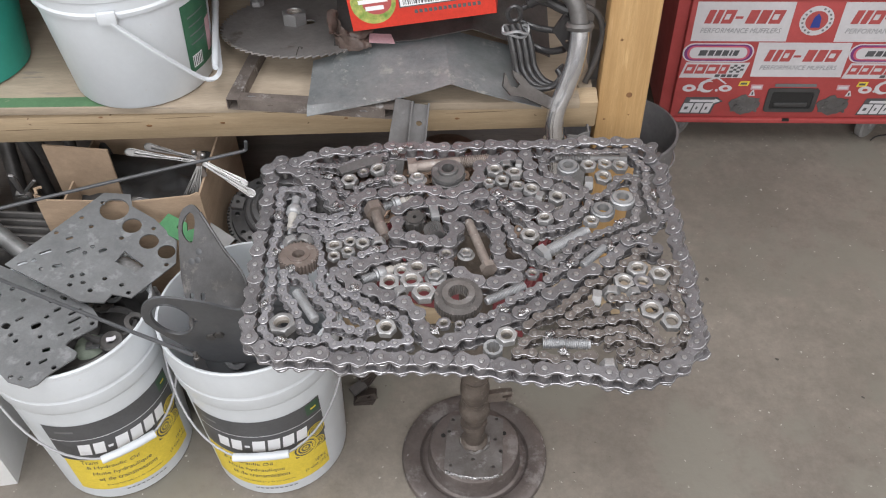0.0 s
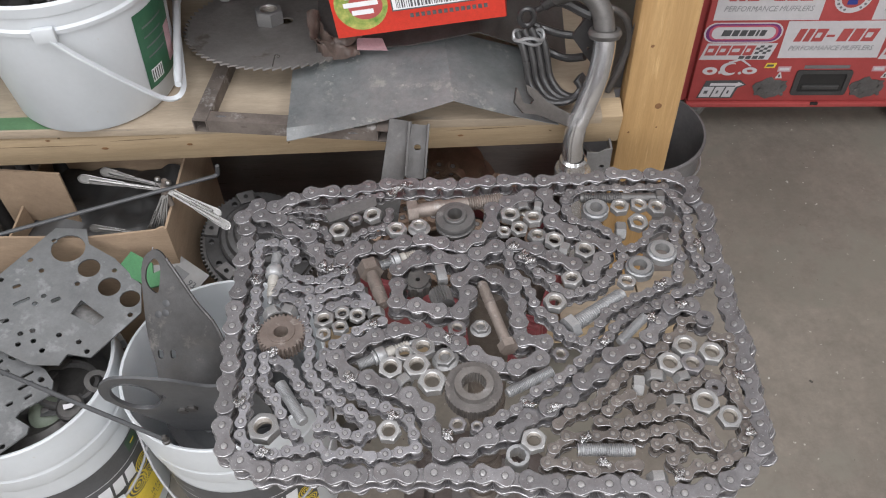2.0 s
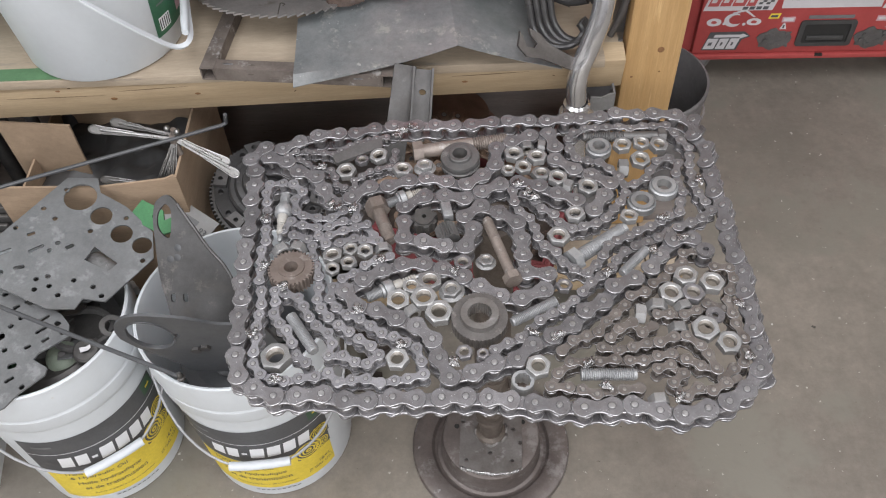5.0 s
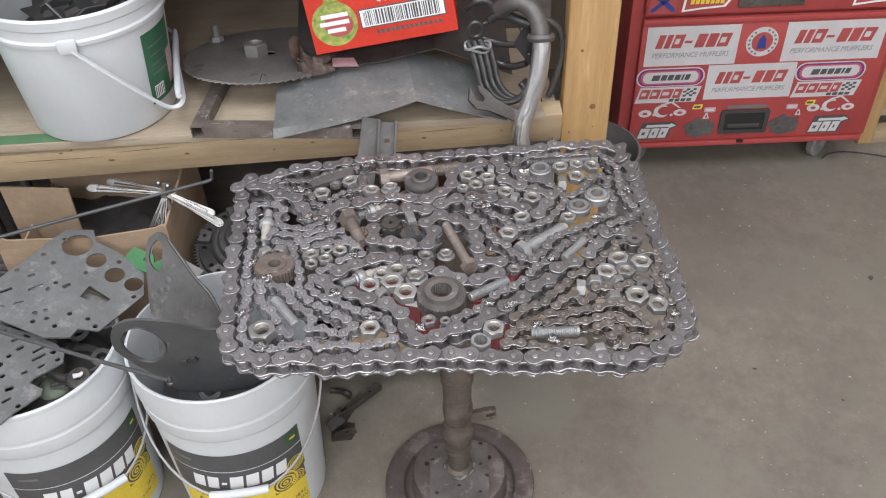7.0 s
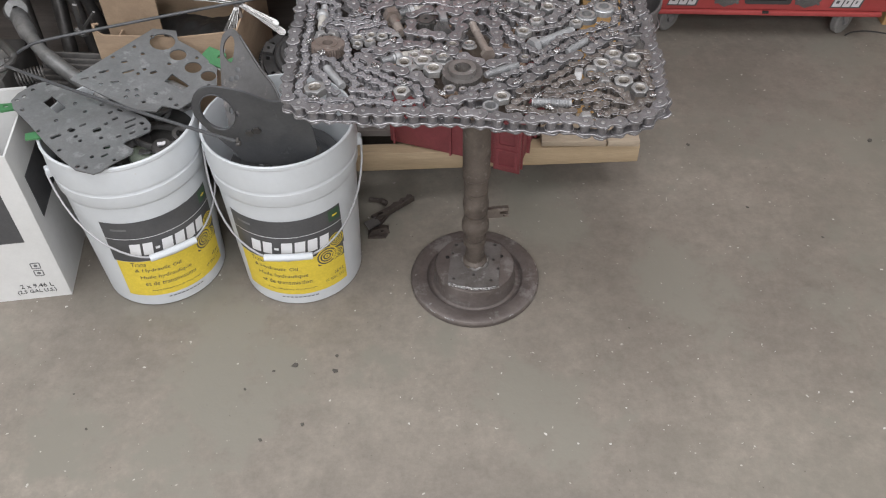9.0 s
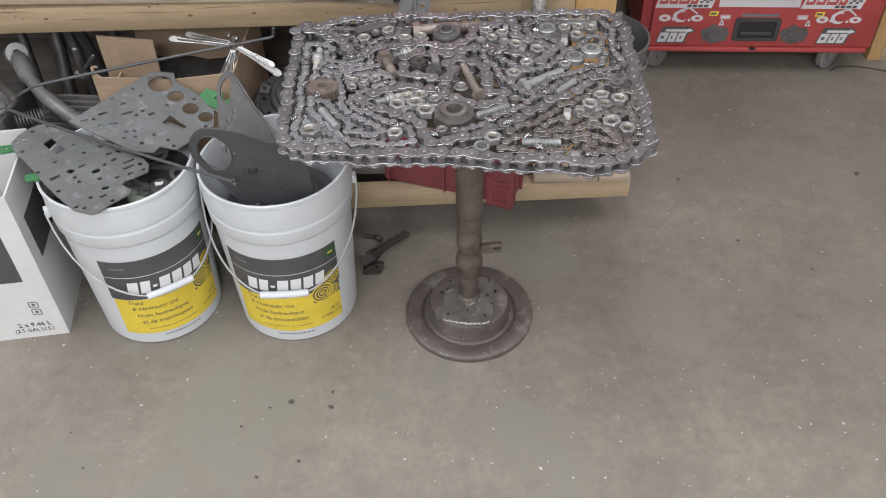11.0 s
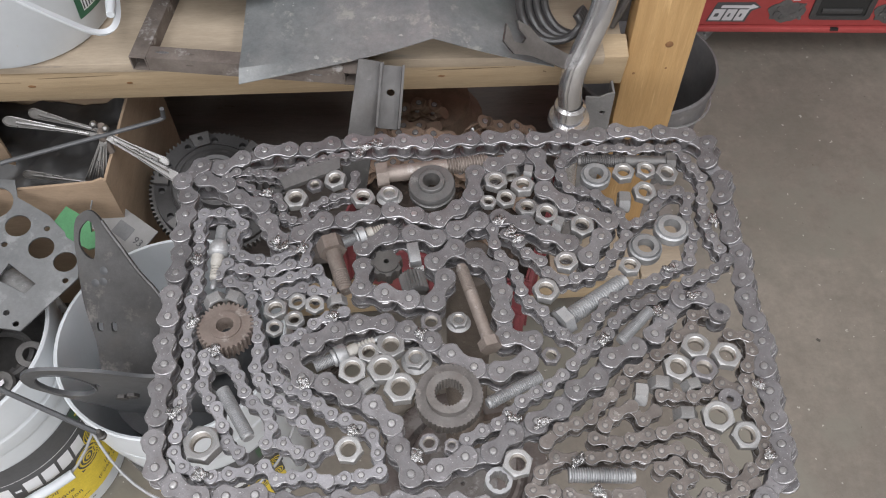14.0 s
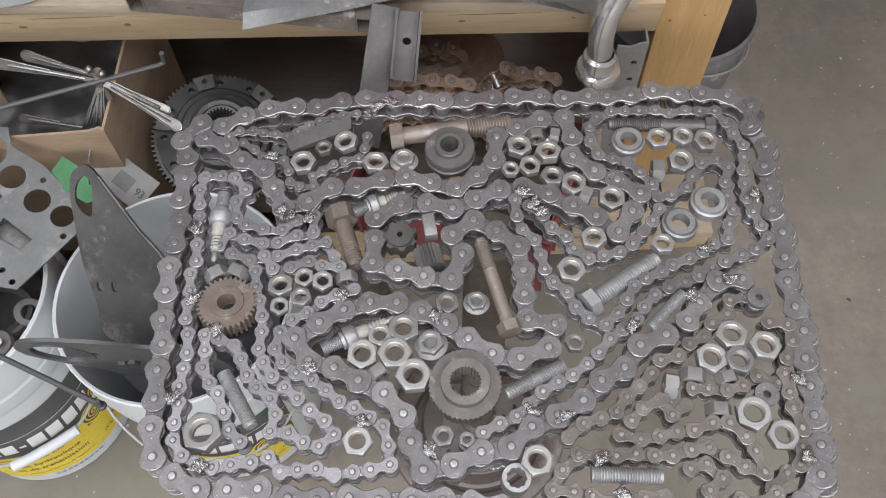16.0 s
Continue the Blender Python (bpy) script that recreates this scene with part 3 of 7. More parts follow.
def slant(x0, x1, z0, z1, k=0.25):
    d = (z1 - z0) * k
    return [(x0, z0), (x1, z0), (x1 + d, z1), (x0 + d, z1)]


def on_front(geo, x, z, level):
    out = Geo()
    out.v = [tuple(Matrix.Translation((x, F - 0.0004 * level, z)) @ pose(0, 0, 0, 90) @ Vector(p)) for p in geo.v]
    out.f = geo.f
    return out


def muffler_sticker(x0, x1, z0, z1):
    s = sticker("muffler_sticker", rect(x0, x1, z0, z1), sticker_white)
    w, h = x1 - x0, z1 - z0
    marks = ((0.10, 0.17), (0.19, 0.25), (0.27, 0.38), (0.41, 0.49), (0.52, 0.62), (0.64, 0.74), (0.76, 0.88))
    for i, (a, b) in enumerate(marks):
        low, high = (0.58, 0.64) if i == 3 else (0.46, 0.80)
        frame_m = Matrix.Translation((0, F - 0.0008, 0)) @ pose(0, 0, 0, 90)
        holes = [slant(x0 + w * (a + 0.03), x0 + w * (b - 0.03), z0 + h * 0.56, z0 + h * 0.70)] if i in (2, 6) else []
        part("brand_mark", Geo().prism(slant(x0 + w * a, x0 + w * b, z0 + h * low, z0 + h * high), 0, 0.0004, frame_m, holes), red_ink, s, "slanted red logo block", smooth=0)
    t = lettering("PERFORMANCE MUFFLERS", h * 0.13, w * 0.84, 0.25)
    part("lettering", on_front(t, (x0 + x1) / 2, z0 + h * 0.28, 2), faded_ink, s, smooth=0)


muffler_sticker(-0.190, 0.041, 0.336, 0.443)
muffler_sticker(0.156, 0.404, 0.336, 0.443)
muffler_sticker(-0.022, 0.204, 0.234, 0.333)


def oval_sticker(x0, x1, z0, z1):
    r = (z1 - z0) / 2
    s = sticker("oil_sticker", rounded(x0, x1, z0, z1, r * 0.98), sticker_white)
    sticker("purple_band", rounded(x0 + 0.004, x1 - 0.004, z0 + 0.003, z1 - 0.003, r * 0.85), purple_ink, 2, s)
    sticker("pink_band", rounded(x0 + 0.011, x1 - 0.011, z0 + 0.007, z1 - 0.007, r * 0.68), pink_ink, 3, s)
    sticker("centre_field", rounded(x0 + 0.017, x1 - 0.017, z0 + 0.011, z1 - 0.011, r * 0.52), sticker_white, 4, s)
    w = x1 - x0
    fm = Matrix.Translation((0, F - 0.0020, 0)) @ pose(0, 0, 0, 90)
    for a, b in ((0.22, 0.33), (0.35, 0.43), (0.45, 0.53), (0.55, 0.63), (0.65, 0.68), (0.70, 0.77)):
        part("brand_mark", Geo().prism(slant(x0 + w * a, x0 + w * b, z0 + r * 0.72, z0 + r * 1.3), 0, 0.0004, fm), label_black, s, "black logo block", smooth=0)


oval_sticker(-0.203, -0.028, 0.277, 0.330)
oval_sticker(0.204, 0.385, 0.277, 0.330)


def cam_sticker(x0, x1, z0, z1):
    s = sticker("camshaft_sticker", slant(x0, x1 - 0.012, z0, z1), sticker_white)
    w, h = x1 - x0, z1 - z0
    fm = Matrix.Translation((0, F - 0.0008, 0)) @ pose(0, 0, 0, 90)
    for a, b in ((0.05, 0.19), (0.21, 0.35), (0.37, 0.54), (0.56, 0.68)):
        hole = [slant(x0 + w * (a + 0.035), x0 + w * (b - 0.035), z0 + h * 0.48, z0 + h * 0.70)]
        part("brand_mark", Geo().prism(slant(x0 + w * a, x0 + w * b, z0 + h * 0.28, z0 + h * 0.88), 0, 0.0004, fm, hole), red_ink, s, "red logo block", smooth=0)
    for i in range(4):
        for j in range(4):
            if (i + j) % 2 == 0:
                part("checker_square", Geo().prism(slant(x0 + w * (0.72 + 0.05 * i), x0 + w * (0.77 + 0.05 * i), z0 + h * (0.36 + 0.13 * j), z0 + h * (0.49 + 0.13 * j)), 0, 0.0004, fm), label_black, s, smooth=0)
    for i in range(4):
        part("print_bar", Geo().prism(slant(x0 + w * (0.52 + 0.09 * i), x0 + w * (0.59 + 0.09 * i), z0 + h * 0.06, z0 + h * 0.24), 0, 0.0004, fm), label_black, s, smooth=0)


cam_sticker(-0.200, -0.030, 0.230, 0.275)
cam_sticker(0.207, 0.385, 0.230, 0.275)


def round_sticker(x, z, r):
    s = sticker("round_sticker", circle(x, z, r, 32), sticker_white)
    sticker("red_field", circle(x, z, r * 0.66, 28), red_ink, 2, s)
    sticker("blue_emblem", [(x - r * 0.28, z - r * 0.45), (x + r * 0.28, z - r * 0.45), (x + r * 0.22, z + r * 0.2), (x, z + r * 0.5), (x - r * 0.22, z + r * 0.2)], blue_ink, 3, s)
    g = Geo()
    fm = Matrix.Translation((0, F - 0.0008, 0)) @ pose(0, 0, 0, 90)
    for i in range(18):
        if i not in (4, 5, 13, 14):
            a = 2 * math.pi * (i + 0.5) / 18
            part("rim_mark", Geo().prism(circle(x + r * 0.83 * math.cos(a), z + r * 0.83 * math.sin(a), r * 0.08, 6), 0, 0.0004, fm), grey_ink, s, smooth=0)


round_sticker(0.100, 0.393, 0.040)


def nitrous_sticker(x0, x1, z0, z1):
    w, h = x1 - x0, z1 - z0
    s = sticker("arrow_sticker", [(x0 - 0.004, z0 - 0.004), (x0 + w * 0.80, z0 - 0.004), (x0 + w * 0.87, z0 + h * 0.55), (x0 + w * 0.87, z0 + h * 0.58), (x1 + 0.006, z0 + h * 0.80), (x0 + w * 0.9, z1 + 0.005), (x0 + w * 0.1, z1 + 0.004)], label_black)
    g = Geo()
    fm = Matrix.Translation((0, F - 0.0008, 0)) @ pose(0, 0, 0, 90)
    for a, b in ((0.0, 0.25), (0.29, 0.50), (0.54, 0.75)):
        hole = [slant(x0 + w * (a + 0.09), x0 + w * (b - 0.07), z0 + h * 0.22, z0 + h * 0.44)]
        part("brand_mark", Geo().prism(slant(x0 + w * a, x0 + w * b, z0, z0 + h * 0.68), 0, 0.0004, fm, hole), sticker_white, s, "white logo block", smooth=0)
    g.prism([(x0 + w * 0.2, z0 + h * 0.76), (x0 + w * 0.82, z0 + h * 0.76), (x0 + w * 0.80, z0 + h * 0.66), (x1, z0 + h * 0.84), (x0 + w * 0.86, z1), (x0 + w * 0.84, z0 + h * 0.93), (x0 + w * 0.22, z0 + h * 0.93)], 0, 0.0004, fm)
    part("arrow_mark", g, sticker_white, s, "white arrow", smooth=0)


nitrous_sticker(-0.180, -0.080, 0.122, 0.166)
nitrous_sticker(0.280, 0.380, 0.122, 0.166)


def cycle_sticker(x, z):
    """A white line drawing of a long low motorcycle."""
    s = sticker("cycle_sticker", circle(x - 0.048, z, 0.017, 20, 0.011), sticker_white)
    sticker("wheel_hub", circle(x - 0.048, z, 0.007, 12, 0.004), red_ink, 2, s)
    r = sticker("wheel_disc", circle(x + 0.044, z, 0.017, 20, 0.010), sticker_white, 1, s)
    sticker("wheel_hub", circle(x + 0.044, z, 0.007, 12, 0.004), red_ink, 2, r)
    g = Geo()
    fm = Matrix.Translation((0, F - 0.0004, 0)) @ pose(0, 0, 0, 90)
    arc = [(x - 0.004 + 0.022 * math.cos(radians(a)), z + 0.006 + 0.019 * math.sin(radians(a))) for a in range(60, 320, 20)]
    arc_in = [(x + 0.002 + 0.017 * math.cos(radians(a)), z + 0.007 + 0.013 * math.sin(radians(a))) for a in range(310, 50, -20)]
    g.prism(arc + arc_in, 0, 0.0004, fm)
    g.prism([(x - 0.01, z + 0.026), (x + 0.018, z + 0.036), (x + 0.045, z + 0.014), (x + 0.041, z + 0.013), (x + 0.017, z + 0.030), (x - 0.008, z + 0.022)], 0, 0.0004, fm)
    g.prism(circle(x - 0.024, z - 0.004, 0.004, 10), 0, 0.0004, fm).prism(circle(x + 0.022, z - 0.006, 0.004, 10), 0, 0.0004, fm)
    part("outline_drawing", g, sticker_white, s, smooth=0)


cycle_sticker(-0.120, 0.198)
cycle_sticker(0.325, 0.196)
for sx in (-0.045, 0.252):
    y_s = sticker("yellow_sticker", slant(sx, sx + 0.024, 0.206, 0.220), label_yellow)
    sticker("dark_mark", slant(sx + 0.004, sx + 0.020, 0.210, 0.216), label_black, 2, y_s)
for sx in (-0.012, 0.205):
    p_s = sticker("pink_sticker", rect(sx, sx + 0.030, 0.195, 0.210), pink)
    sticker("pale_mark", rect(sx + 0.004, sx + 0.026, 0.199, 0.206), sticker_white, 2, p_s)
for sx in (-0.012, 0.232):
    t_s = sticker("triangle_sticker", [(sx, 0.176), (sx + 0.016, 0.176), (sx + 0.010, 0.193), (sx + 0.006, 0.193)], sticker_white)
    sticker("dark_mark", rect(sx + 0.006, sx + 0.010, 0.179, 0.187), label_black, 2, t_s)
for sx in (-0.050, 0.176):
    rnd = random.Random(4)
    g = Geo()
    fm = Matrix.Translation((sx + 0.035, F - 0.001, 0.148)) @ pose(0, 0, 0, 90)
    g.prism([(0.042 * math.cos(a) * (0.80 + 0.32 * rnd.random()), 0.029 * math.sin(a) * (0.75 + 0.4 * rnd.random())) for a in [2 * math.pi * i / 26 for i in range(26)]], -0.001, 0.0012, fm)
    for k in range(16):
        g.prism(circle(rnd.uniform(-0.032, 0.032), rnd.uniform(-0.018, 0.018), rnd.uniform(0.003, 0.007), 7), 0.001, 0.0016 + 0.0002 * k, fm)
    part("metal_emblem", g, grey_steel, chest, "worn grey metal emblem")
latch = part("drawer_handle", Geo().prism(rounded(0.034, 0.164, 0.128, 0.200, 0.008), 0, 0.004, Matrix.Translation((0, F, 0)) @ pose(0, 0, 0, 90), [rounded(0.046, 0.152, 0.138, 0.190, 0.005)]), black_plastic, chest, "recessed black plastic pull handle")
part("recess", Geo().slab(0.046, 0.152, F - 0.0008, F, 0.138, 0.190), shade_gap, latch)
part("grip_bar", Geo().slab(0.056, 0.142, F - 0.006, F - 0.001, 0.146, 0.158, 0.002), black_plastic, latch)
part("plate_mark", Geo().slab(0.048, 0.152, F - 0.001, F, 0.204, 0.213), grey_ink, latch, "row of worn dark marks")
part("lock", Geo().slab(0.090, 0.108, F - 0.007, F, 0.100, 0.106), shade_gap, chest)
flag = sticker("flag_sticker", slant(-0.196, -0.130, 0.478, 0.535, 0.1), red_ink)
sticker("blue_cross", [(-0.192, 0.482), (-0.184, 0.482), (-0.130, 0.525), (-0.130, 0.532), (-0.138, 0.532), (-0.190, 0.490)], blue_ink, 2, flag)
sticker("blue_cross", [(-0.140, 0.482), (-0.132, 0.482), (-0.132, 0.490), (-0.180, 0.532), (-0.190, 0.532), (-0.190, 0.525)], blue_ink, 2, flag)
for sx, d in ((-0.115, 1), (0.30, -1)):
    f_s = sticker("flame_sticker", [(sx, 0.480), (sx + 0.05, 0.486), (sx + 0.105, 0.490), (sx + 0.125, 0.52), (sx + 0.11, 0.56), (sx + 0.07, 0.545), (sx + 0.03, 0.56), (sx + 0.005, 0.53)], label_white)
    sticker("red_field", [(sx + 0.006, 0.486), (sx + 0.05, 0.491), (sx + 0.10, 0.495), (sx + 0.118, 0.52), (sx + 0.105, 0.552), (sx + 0.07, 0.54), (sx + 0.03, 0.553), (sx + 0.011, 0.528)], red_ink, 2, f_s)
    g = Geo()
    fm = Matrix.Translation((0, F - 0.0012, 0)) @ pose(0, 0, 0, 90)
    for i in range(7):
        part("brand_mark", Geo().prism(slant(sx + 0.018 + 0.012 * i, sx + 0.027 + 0.012 * i, 0.500, 0.524, 0.15), 0, 0.0004, fm), label_yellow, f_s, "yellow logo block", smooth=0)
part("badge", Geo().slab(0.02, 0.18, F - 0.004, F, 0.488, 0.53, 0.002), chrome, chest, "chrome badge")

# ---- oil pails ----
PAIL_H, PAIL_R0, PAIL_R1 = 0.405, 0.129, 0.150


def pail_radius(z):
    return PAIL_R0 + (PAIL_R1 - 0.004 - PAIL_R0) * z / PAIL_H


def wrap(geo, turn, z_mid, lift):
    """Lays flat geometry (x across, y up) round a pail's wall; turn is the way it faces, in degrees."""
    out = Geo()
    for x, y, z in geo.v:
        zz = z_mid + y
        r = pail_radius(zz) + lift + z
        a = radians(turn) + x / pail_radius(zz)
        out.v.append((r * math.cos(a), r * math.sin(a), zz))
    out.f = geo.f
    return out


def strip(x0, x1, y0, y1, nx=24, ny=2):
    g = Geo()
    vs = [(x0 + (x1 - x0) * i / nx, y0 + (y1 - y0) * j / ny, 0) for j in range(ny + 1) for i in range(nx + 1)]
    g.add(vs, [(j * (nx + 1) + i, j * (nx + 1) + i + 1, (j + 1) * (nx + 1) + i + 1, (j + 1) * (nx + 1) + i) for j in range(ny) for i in range(nx)])
    return g


def oil_pail(x, y, turn, label, bail_side):
    p = thing("oil_pail", label, "pail", pose(x, y, 0), group="oil pails")
    R = pail_radius
    prof = [(R(0) - 0.006, 0.0), (R(0), 0.004), (R(0.298), 0.298), (R(0.302) + 0.0032, 0.301), (R(0.306) + 0.0048, 0.306), (R(0.333) + 0.0048, 0.332), (R(0.338) + 0.002, 0.336), (R(0.341) + 0.002, 0.340), (R(0.345) + 0.0058, 0.343), (R(0.350) + 0.0064, 0.348), (R(0.39) + 0.0025, 0.394), (PAIL_R1, 0.397), (PAIL_R1, PAIL_H - 0.002), (PAIL_R1 - 0.002, PAIL_H), (PAIL_R1 - 0.005, PAIL_H - 0.001), (PAIL_R1 - 0.007, 0.39), (R(0) - 0.003, 0.006)]
    part("body", Geo().lathe(prof, 64), white_plastic, p)
    Z = 0.146
    black = part("label_black_field", wrap(strip(-0.123, 0.121, 0.0, 0.113), turn, Z, 0.0006), label_black, p, "dark grey printed label field")
    yellow = part("label_yellow_field", wrap(strip(-0.119, 0.116, -0.110, -0.001), turn, Z, 0.0006), label_yellow, p, "yellow printed label field")
    part("pale_line", wrap(strip(-0.123, 0.121, 0.066, 0.0675), turn, Z, 0.0010), label_white, black)
    badge = part("green_badge", wrap(strip(0.090, 0.118, 0.078, 0.108, 4), turn, Z, 0.0010), label_green, black)
    part("yellow_emblem", wrap(strip(0.099, 0.111, 0.090, 0.0945, 3), turn, Z, 0.0014), label_yellow, badge)
    part("print_bar", wrap(strip(-0.104, -0.072, 0.090, 0.096, 4), turn, Z, 0.0010), valve_grey, black)
    pen = [-0.080]
    for w, gap in ((0.0225, 0.35), (0.0205, 0.6), (0.0095, -1), (0.0235, 0.5), (0.0225, 0.3), (0.0215, 0.55), (0.0215, 0.45)):
        g = Geo()
        boxes = [(0, 1, 0.36, 0.56)] if gap < 0 else [(0, 1, 0, 1)]
        for a, b, c, d in boxes:
            s = strip(pen[0] + a * w * 0.94, pen[0] + b * w * 0.94, 0.018 + 0.034 * c, 0.018 + 0.034 * d, 2, 2)
            g.add([(px + 0.12 * (py - 0.03), py, 0) for px, py, _ in s.v], s.f)
        pen[0] += w * 0.94 + 0.0050
        part("brand_mark", wrap(g, turn, Z, 0.0011), label_white, black, "bold white logo block")
    for words, yy, hh, x0 in (("Trans", -0.010, 0.012, -0.090), ("& Hydraulic Oil", -0.030, 0.013, -0.086), ("Huile hydraulique", -0.052, 0.014, -0.080), ("et de transmission", -0.071, 0.0125, -0.074), ("Aceite hidráulico y de transmisión", -0.094, 0.0062, -0.066)):
        t = lettering(words, hh, slant=0.12, extrude=0.0)
        w = max(v[0] for v in t.v)
        k = (0.108 if len(words) > 15 else 0.096) / (2 * w) if len(words) > 6 else 0.8
        t.v = [(px * k + x0 + w * k, py + yy, 0.0) for px, py, _ in t.v]
        part("lettering", wrap(t, turn, Z, 0.0011), label_black, yellow, smooth=0)
    for words, xx, yy, w in (("(5 GAL U.S.)", 0.088, -0.088, 0.050), ("18.9 L", 0.098, -0.072, 0.024)):
        t = lettering(words, 0.010, w, 0.1, 0.0)
        t.v = [(px + xx, py + yy, 0.0) for px, py, _ in t.v]
        part("lettering", wrap(t, turn, Z, 0.0011), label_black, yellow, smooth=0)
    art = part("gear_drawing", wrap(strip(0.052, 0.117, -0.034, 0.020, 10), turn, Z, 0.0011), label_black, p, "printed drawing of yellow gears")
    for cx, cy, rr in ((0.074, -0.012, 0.026), (0.101, 0.022, 0.019), (0.099, -0.018, 0.016)):
        for r_out, r_in in ((rr, rr * 0.86), (rr * 0.72, rr * 0.60), (rr * 0.46, rr * 0.36), (rr * 0.22, rr * 0.08)):
            ring = Geo().prism(circle(cx, cy, r_out, 18), 0, 0.0001, None, [circle(cx, cy, r_in, 18)])
            part("gear_ring", wrap(ring, turn, Z, 0.0014), label_yellow, art)
    for i in range(9):
        part("print_bar", wrap(strip(-0.036 + i * 0.009, -0.030 + i * 0.009, -0.121, -0.118, 1, 1), turn, Z, 0.0010), grey_ink, p)
    # wire bail on two lugs
    a0 = radians(turn + bail_side)
    ends = [Vector((math.cos(a) * (PAIL_R1 + 0.002), math.sin(a) * (PAIL_R1 + 0.002), 0.345)) for a in (a0, a0 + math.pi)]
    for e in ends:
        part("bail_lug", Geo().box(0.010, 0.018, 0.020, None, 0.003), white_plastic, p, m=Matrix.Translation(e) @ pose(0, 0, 0, 0, 0, math.degrees(math.atan2(e.y, e.x))))
    mid = Vector((math.cos(radians(turn)), math.sin(radians(turn)), 0))
    u = (ends[1] - ends[0]) / 2
    arcs = []
    for k in range(25):
        th = math.pi * k / 24
        q = -u * math.cos(th) * 1.03 + mid * math.sin(th) * (PAIL_R1 + 0.006)
        q.z = 0.345 - 0.178 * math.sin(th) ** 0.8
        rmin = pail_radius(q.z) + 0.006
        flat = Vector((q.x, q.y, 0))
        if flat.length < rmin:
            flat = flat.normalized() * rmin
        arcs.append((flat.x, flat.y, q.z))
    bail = part("bail", Geo().tube(arcs, 0.0022, 8), bail_wire, p, "thin pale wire bail handle")
    ga, gb = Vector(arcs[9]).lerp(Vector(arcs[10]), 0.6), Vector(arcs[15]).lerp(Vector(arcs[14]), 0.6)
    out = (ga + gb) / 2
    out = Vector((out.x, out.y, 0)).normalized() * 0.006
    part("grip", Geo().tube([ga + out * 0.6, ga.lerp(gb, 0.3) + out, ga.lerp(gb, 0.7) + out, gb + out * 0.6], 0.0075, 14), white_plastic, bail, "thick white plastic grip resting on the label")
    return p


oil_pail(-0.650, 1.160, -56, "white oil pail with dark and yellow label, full of valve plates", -90)
oil_pail(-0.338, 1.166, -86, "white oil pail with dark and yellow label, holding dark brackets", -90)

# ---- carton on the floor ----
carton = thing("oil_carton", "white cardboard carton with a black printed panel, top open", "carton", pose(-0.838, 1.062, 0, 0, 0, 9) @ Matrix.Translation((0.838, -1.062, 0)))
CX0, CX1, CY0, CY1, CH = -1.20, -0.838, 1.062, 1.285, 0.392
part("front_wall", Geo().slab(CX0, CX1, CY0, CY0 + 0.004, 0, CH), white_card, carton)
part("back_wall", Geo().slab(CX0, CX1, CY1 - 0.004, CY1, 0, CH), white_card, carton)
part("side_wall", Geo().slab(CX0, CX0 + 0.004, CY0 + 0.0045, CY1 - 0.0045, 0, CH), white_card, carton)
part("side_wall", Geo().slab(CX1 - 0.004, CX1, CY0 + 0.0045, CY1 - 0.0045, 0, CH), white_card, carton)
part("bottom", Geo().slab(CX0 + 0.0045, CX1 - 0.0045, CY0 + 0.0045, CY1 - 0.0045, 0, 0.004), white_card, carton)
part("flap", Geo().box(0.35, 0.004, 0.10), white_card, carton, m=pose((CX0 + CX1) / 2, CY1 + 0.012, CH - 0.052, 6))
part("black_panel", Geo().slab(-1.15, -0.880, CY0 - 0.0008, CY0, 0.17, 0.33), label_black, carton, "black printed panel")
part("black_panel", Geo().slab(CX1, CX1 + 0.0008, 1.10, 1.24, 0.20, 0.31), label_black, carton, "black printed panel")
for words, zz, hh, xx in (("2 x 9.46 L", 0.040, 0.012, -0.900), ("(2.5 GAL U.S.)", 0.022, 0.013, -0.905)):
    part("lettering", Geo().add(lettering(words, hh).v, lettering(words, hh).f, pose(xx, CY0 - 0.0006, zz, 90)), label_black, carton, smooth=0)
for zz in (0.090, 0.068):
    part("pictogram", Geo().prism(rounded(-0.893, -0.873, zz, zz + 0.018, 0.003), 0, 0.0006, Matrix.Translation((0, CY0, 0)) @ pose(0, 0, 0, 90), [rounded(-0.891, -0.875, zz + 0.002, zz + 0.016, 0.002)]).prism(circle(-0.883, zz + 0.009, 0.004, 8), 0, 0.0006, Matrix.Translation((0, CY0, 0)) @ pose(0, 0, 0, 90)), grey_ink, carton, smooth=0)


# ---- chain table ----
TX, TY, TOP = 0.050, 1.070, 0.656
table = thing("chain_table", "small table welded from chains, nuts and gears on a rusty pole", "table", pose(TX, TY, 0))


def eight(pitch, end, waist, n=7):
    """The outline of a chain side plate, lying along x about its middle."""
    h, out = pitch / 2, []
    for s in (1, -1):
        a = 62
        for i in range(n + 1):
            t = radians(-a - 20 + (2 * a + 40) * i / n)
            out.append((s * (h + end * math.cos(t)), s * end * math.sin(t)))
        out.append((s * pitch * 0.10, s * waist))
        out.append((-s * pitch * 0.10, s * waist))
    return out


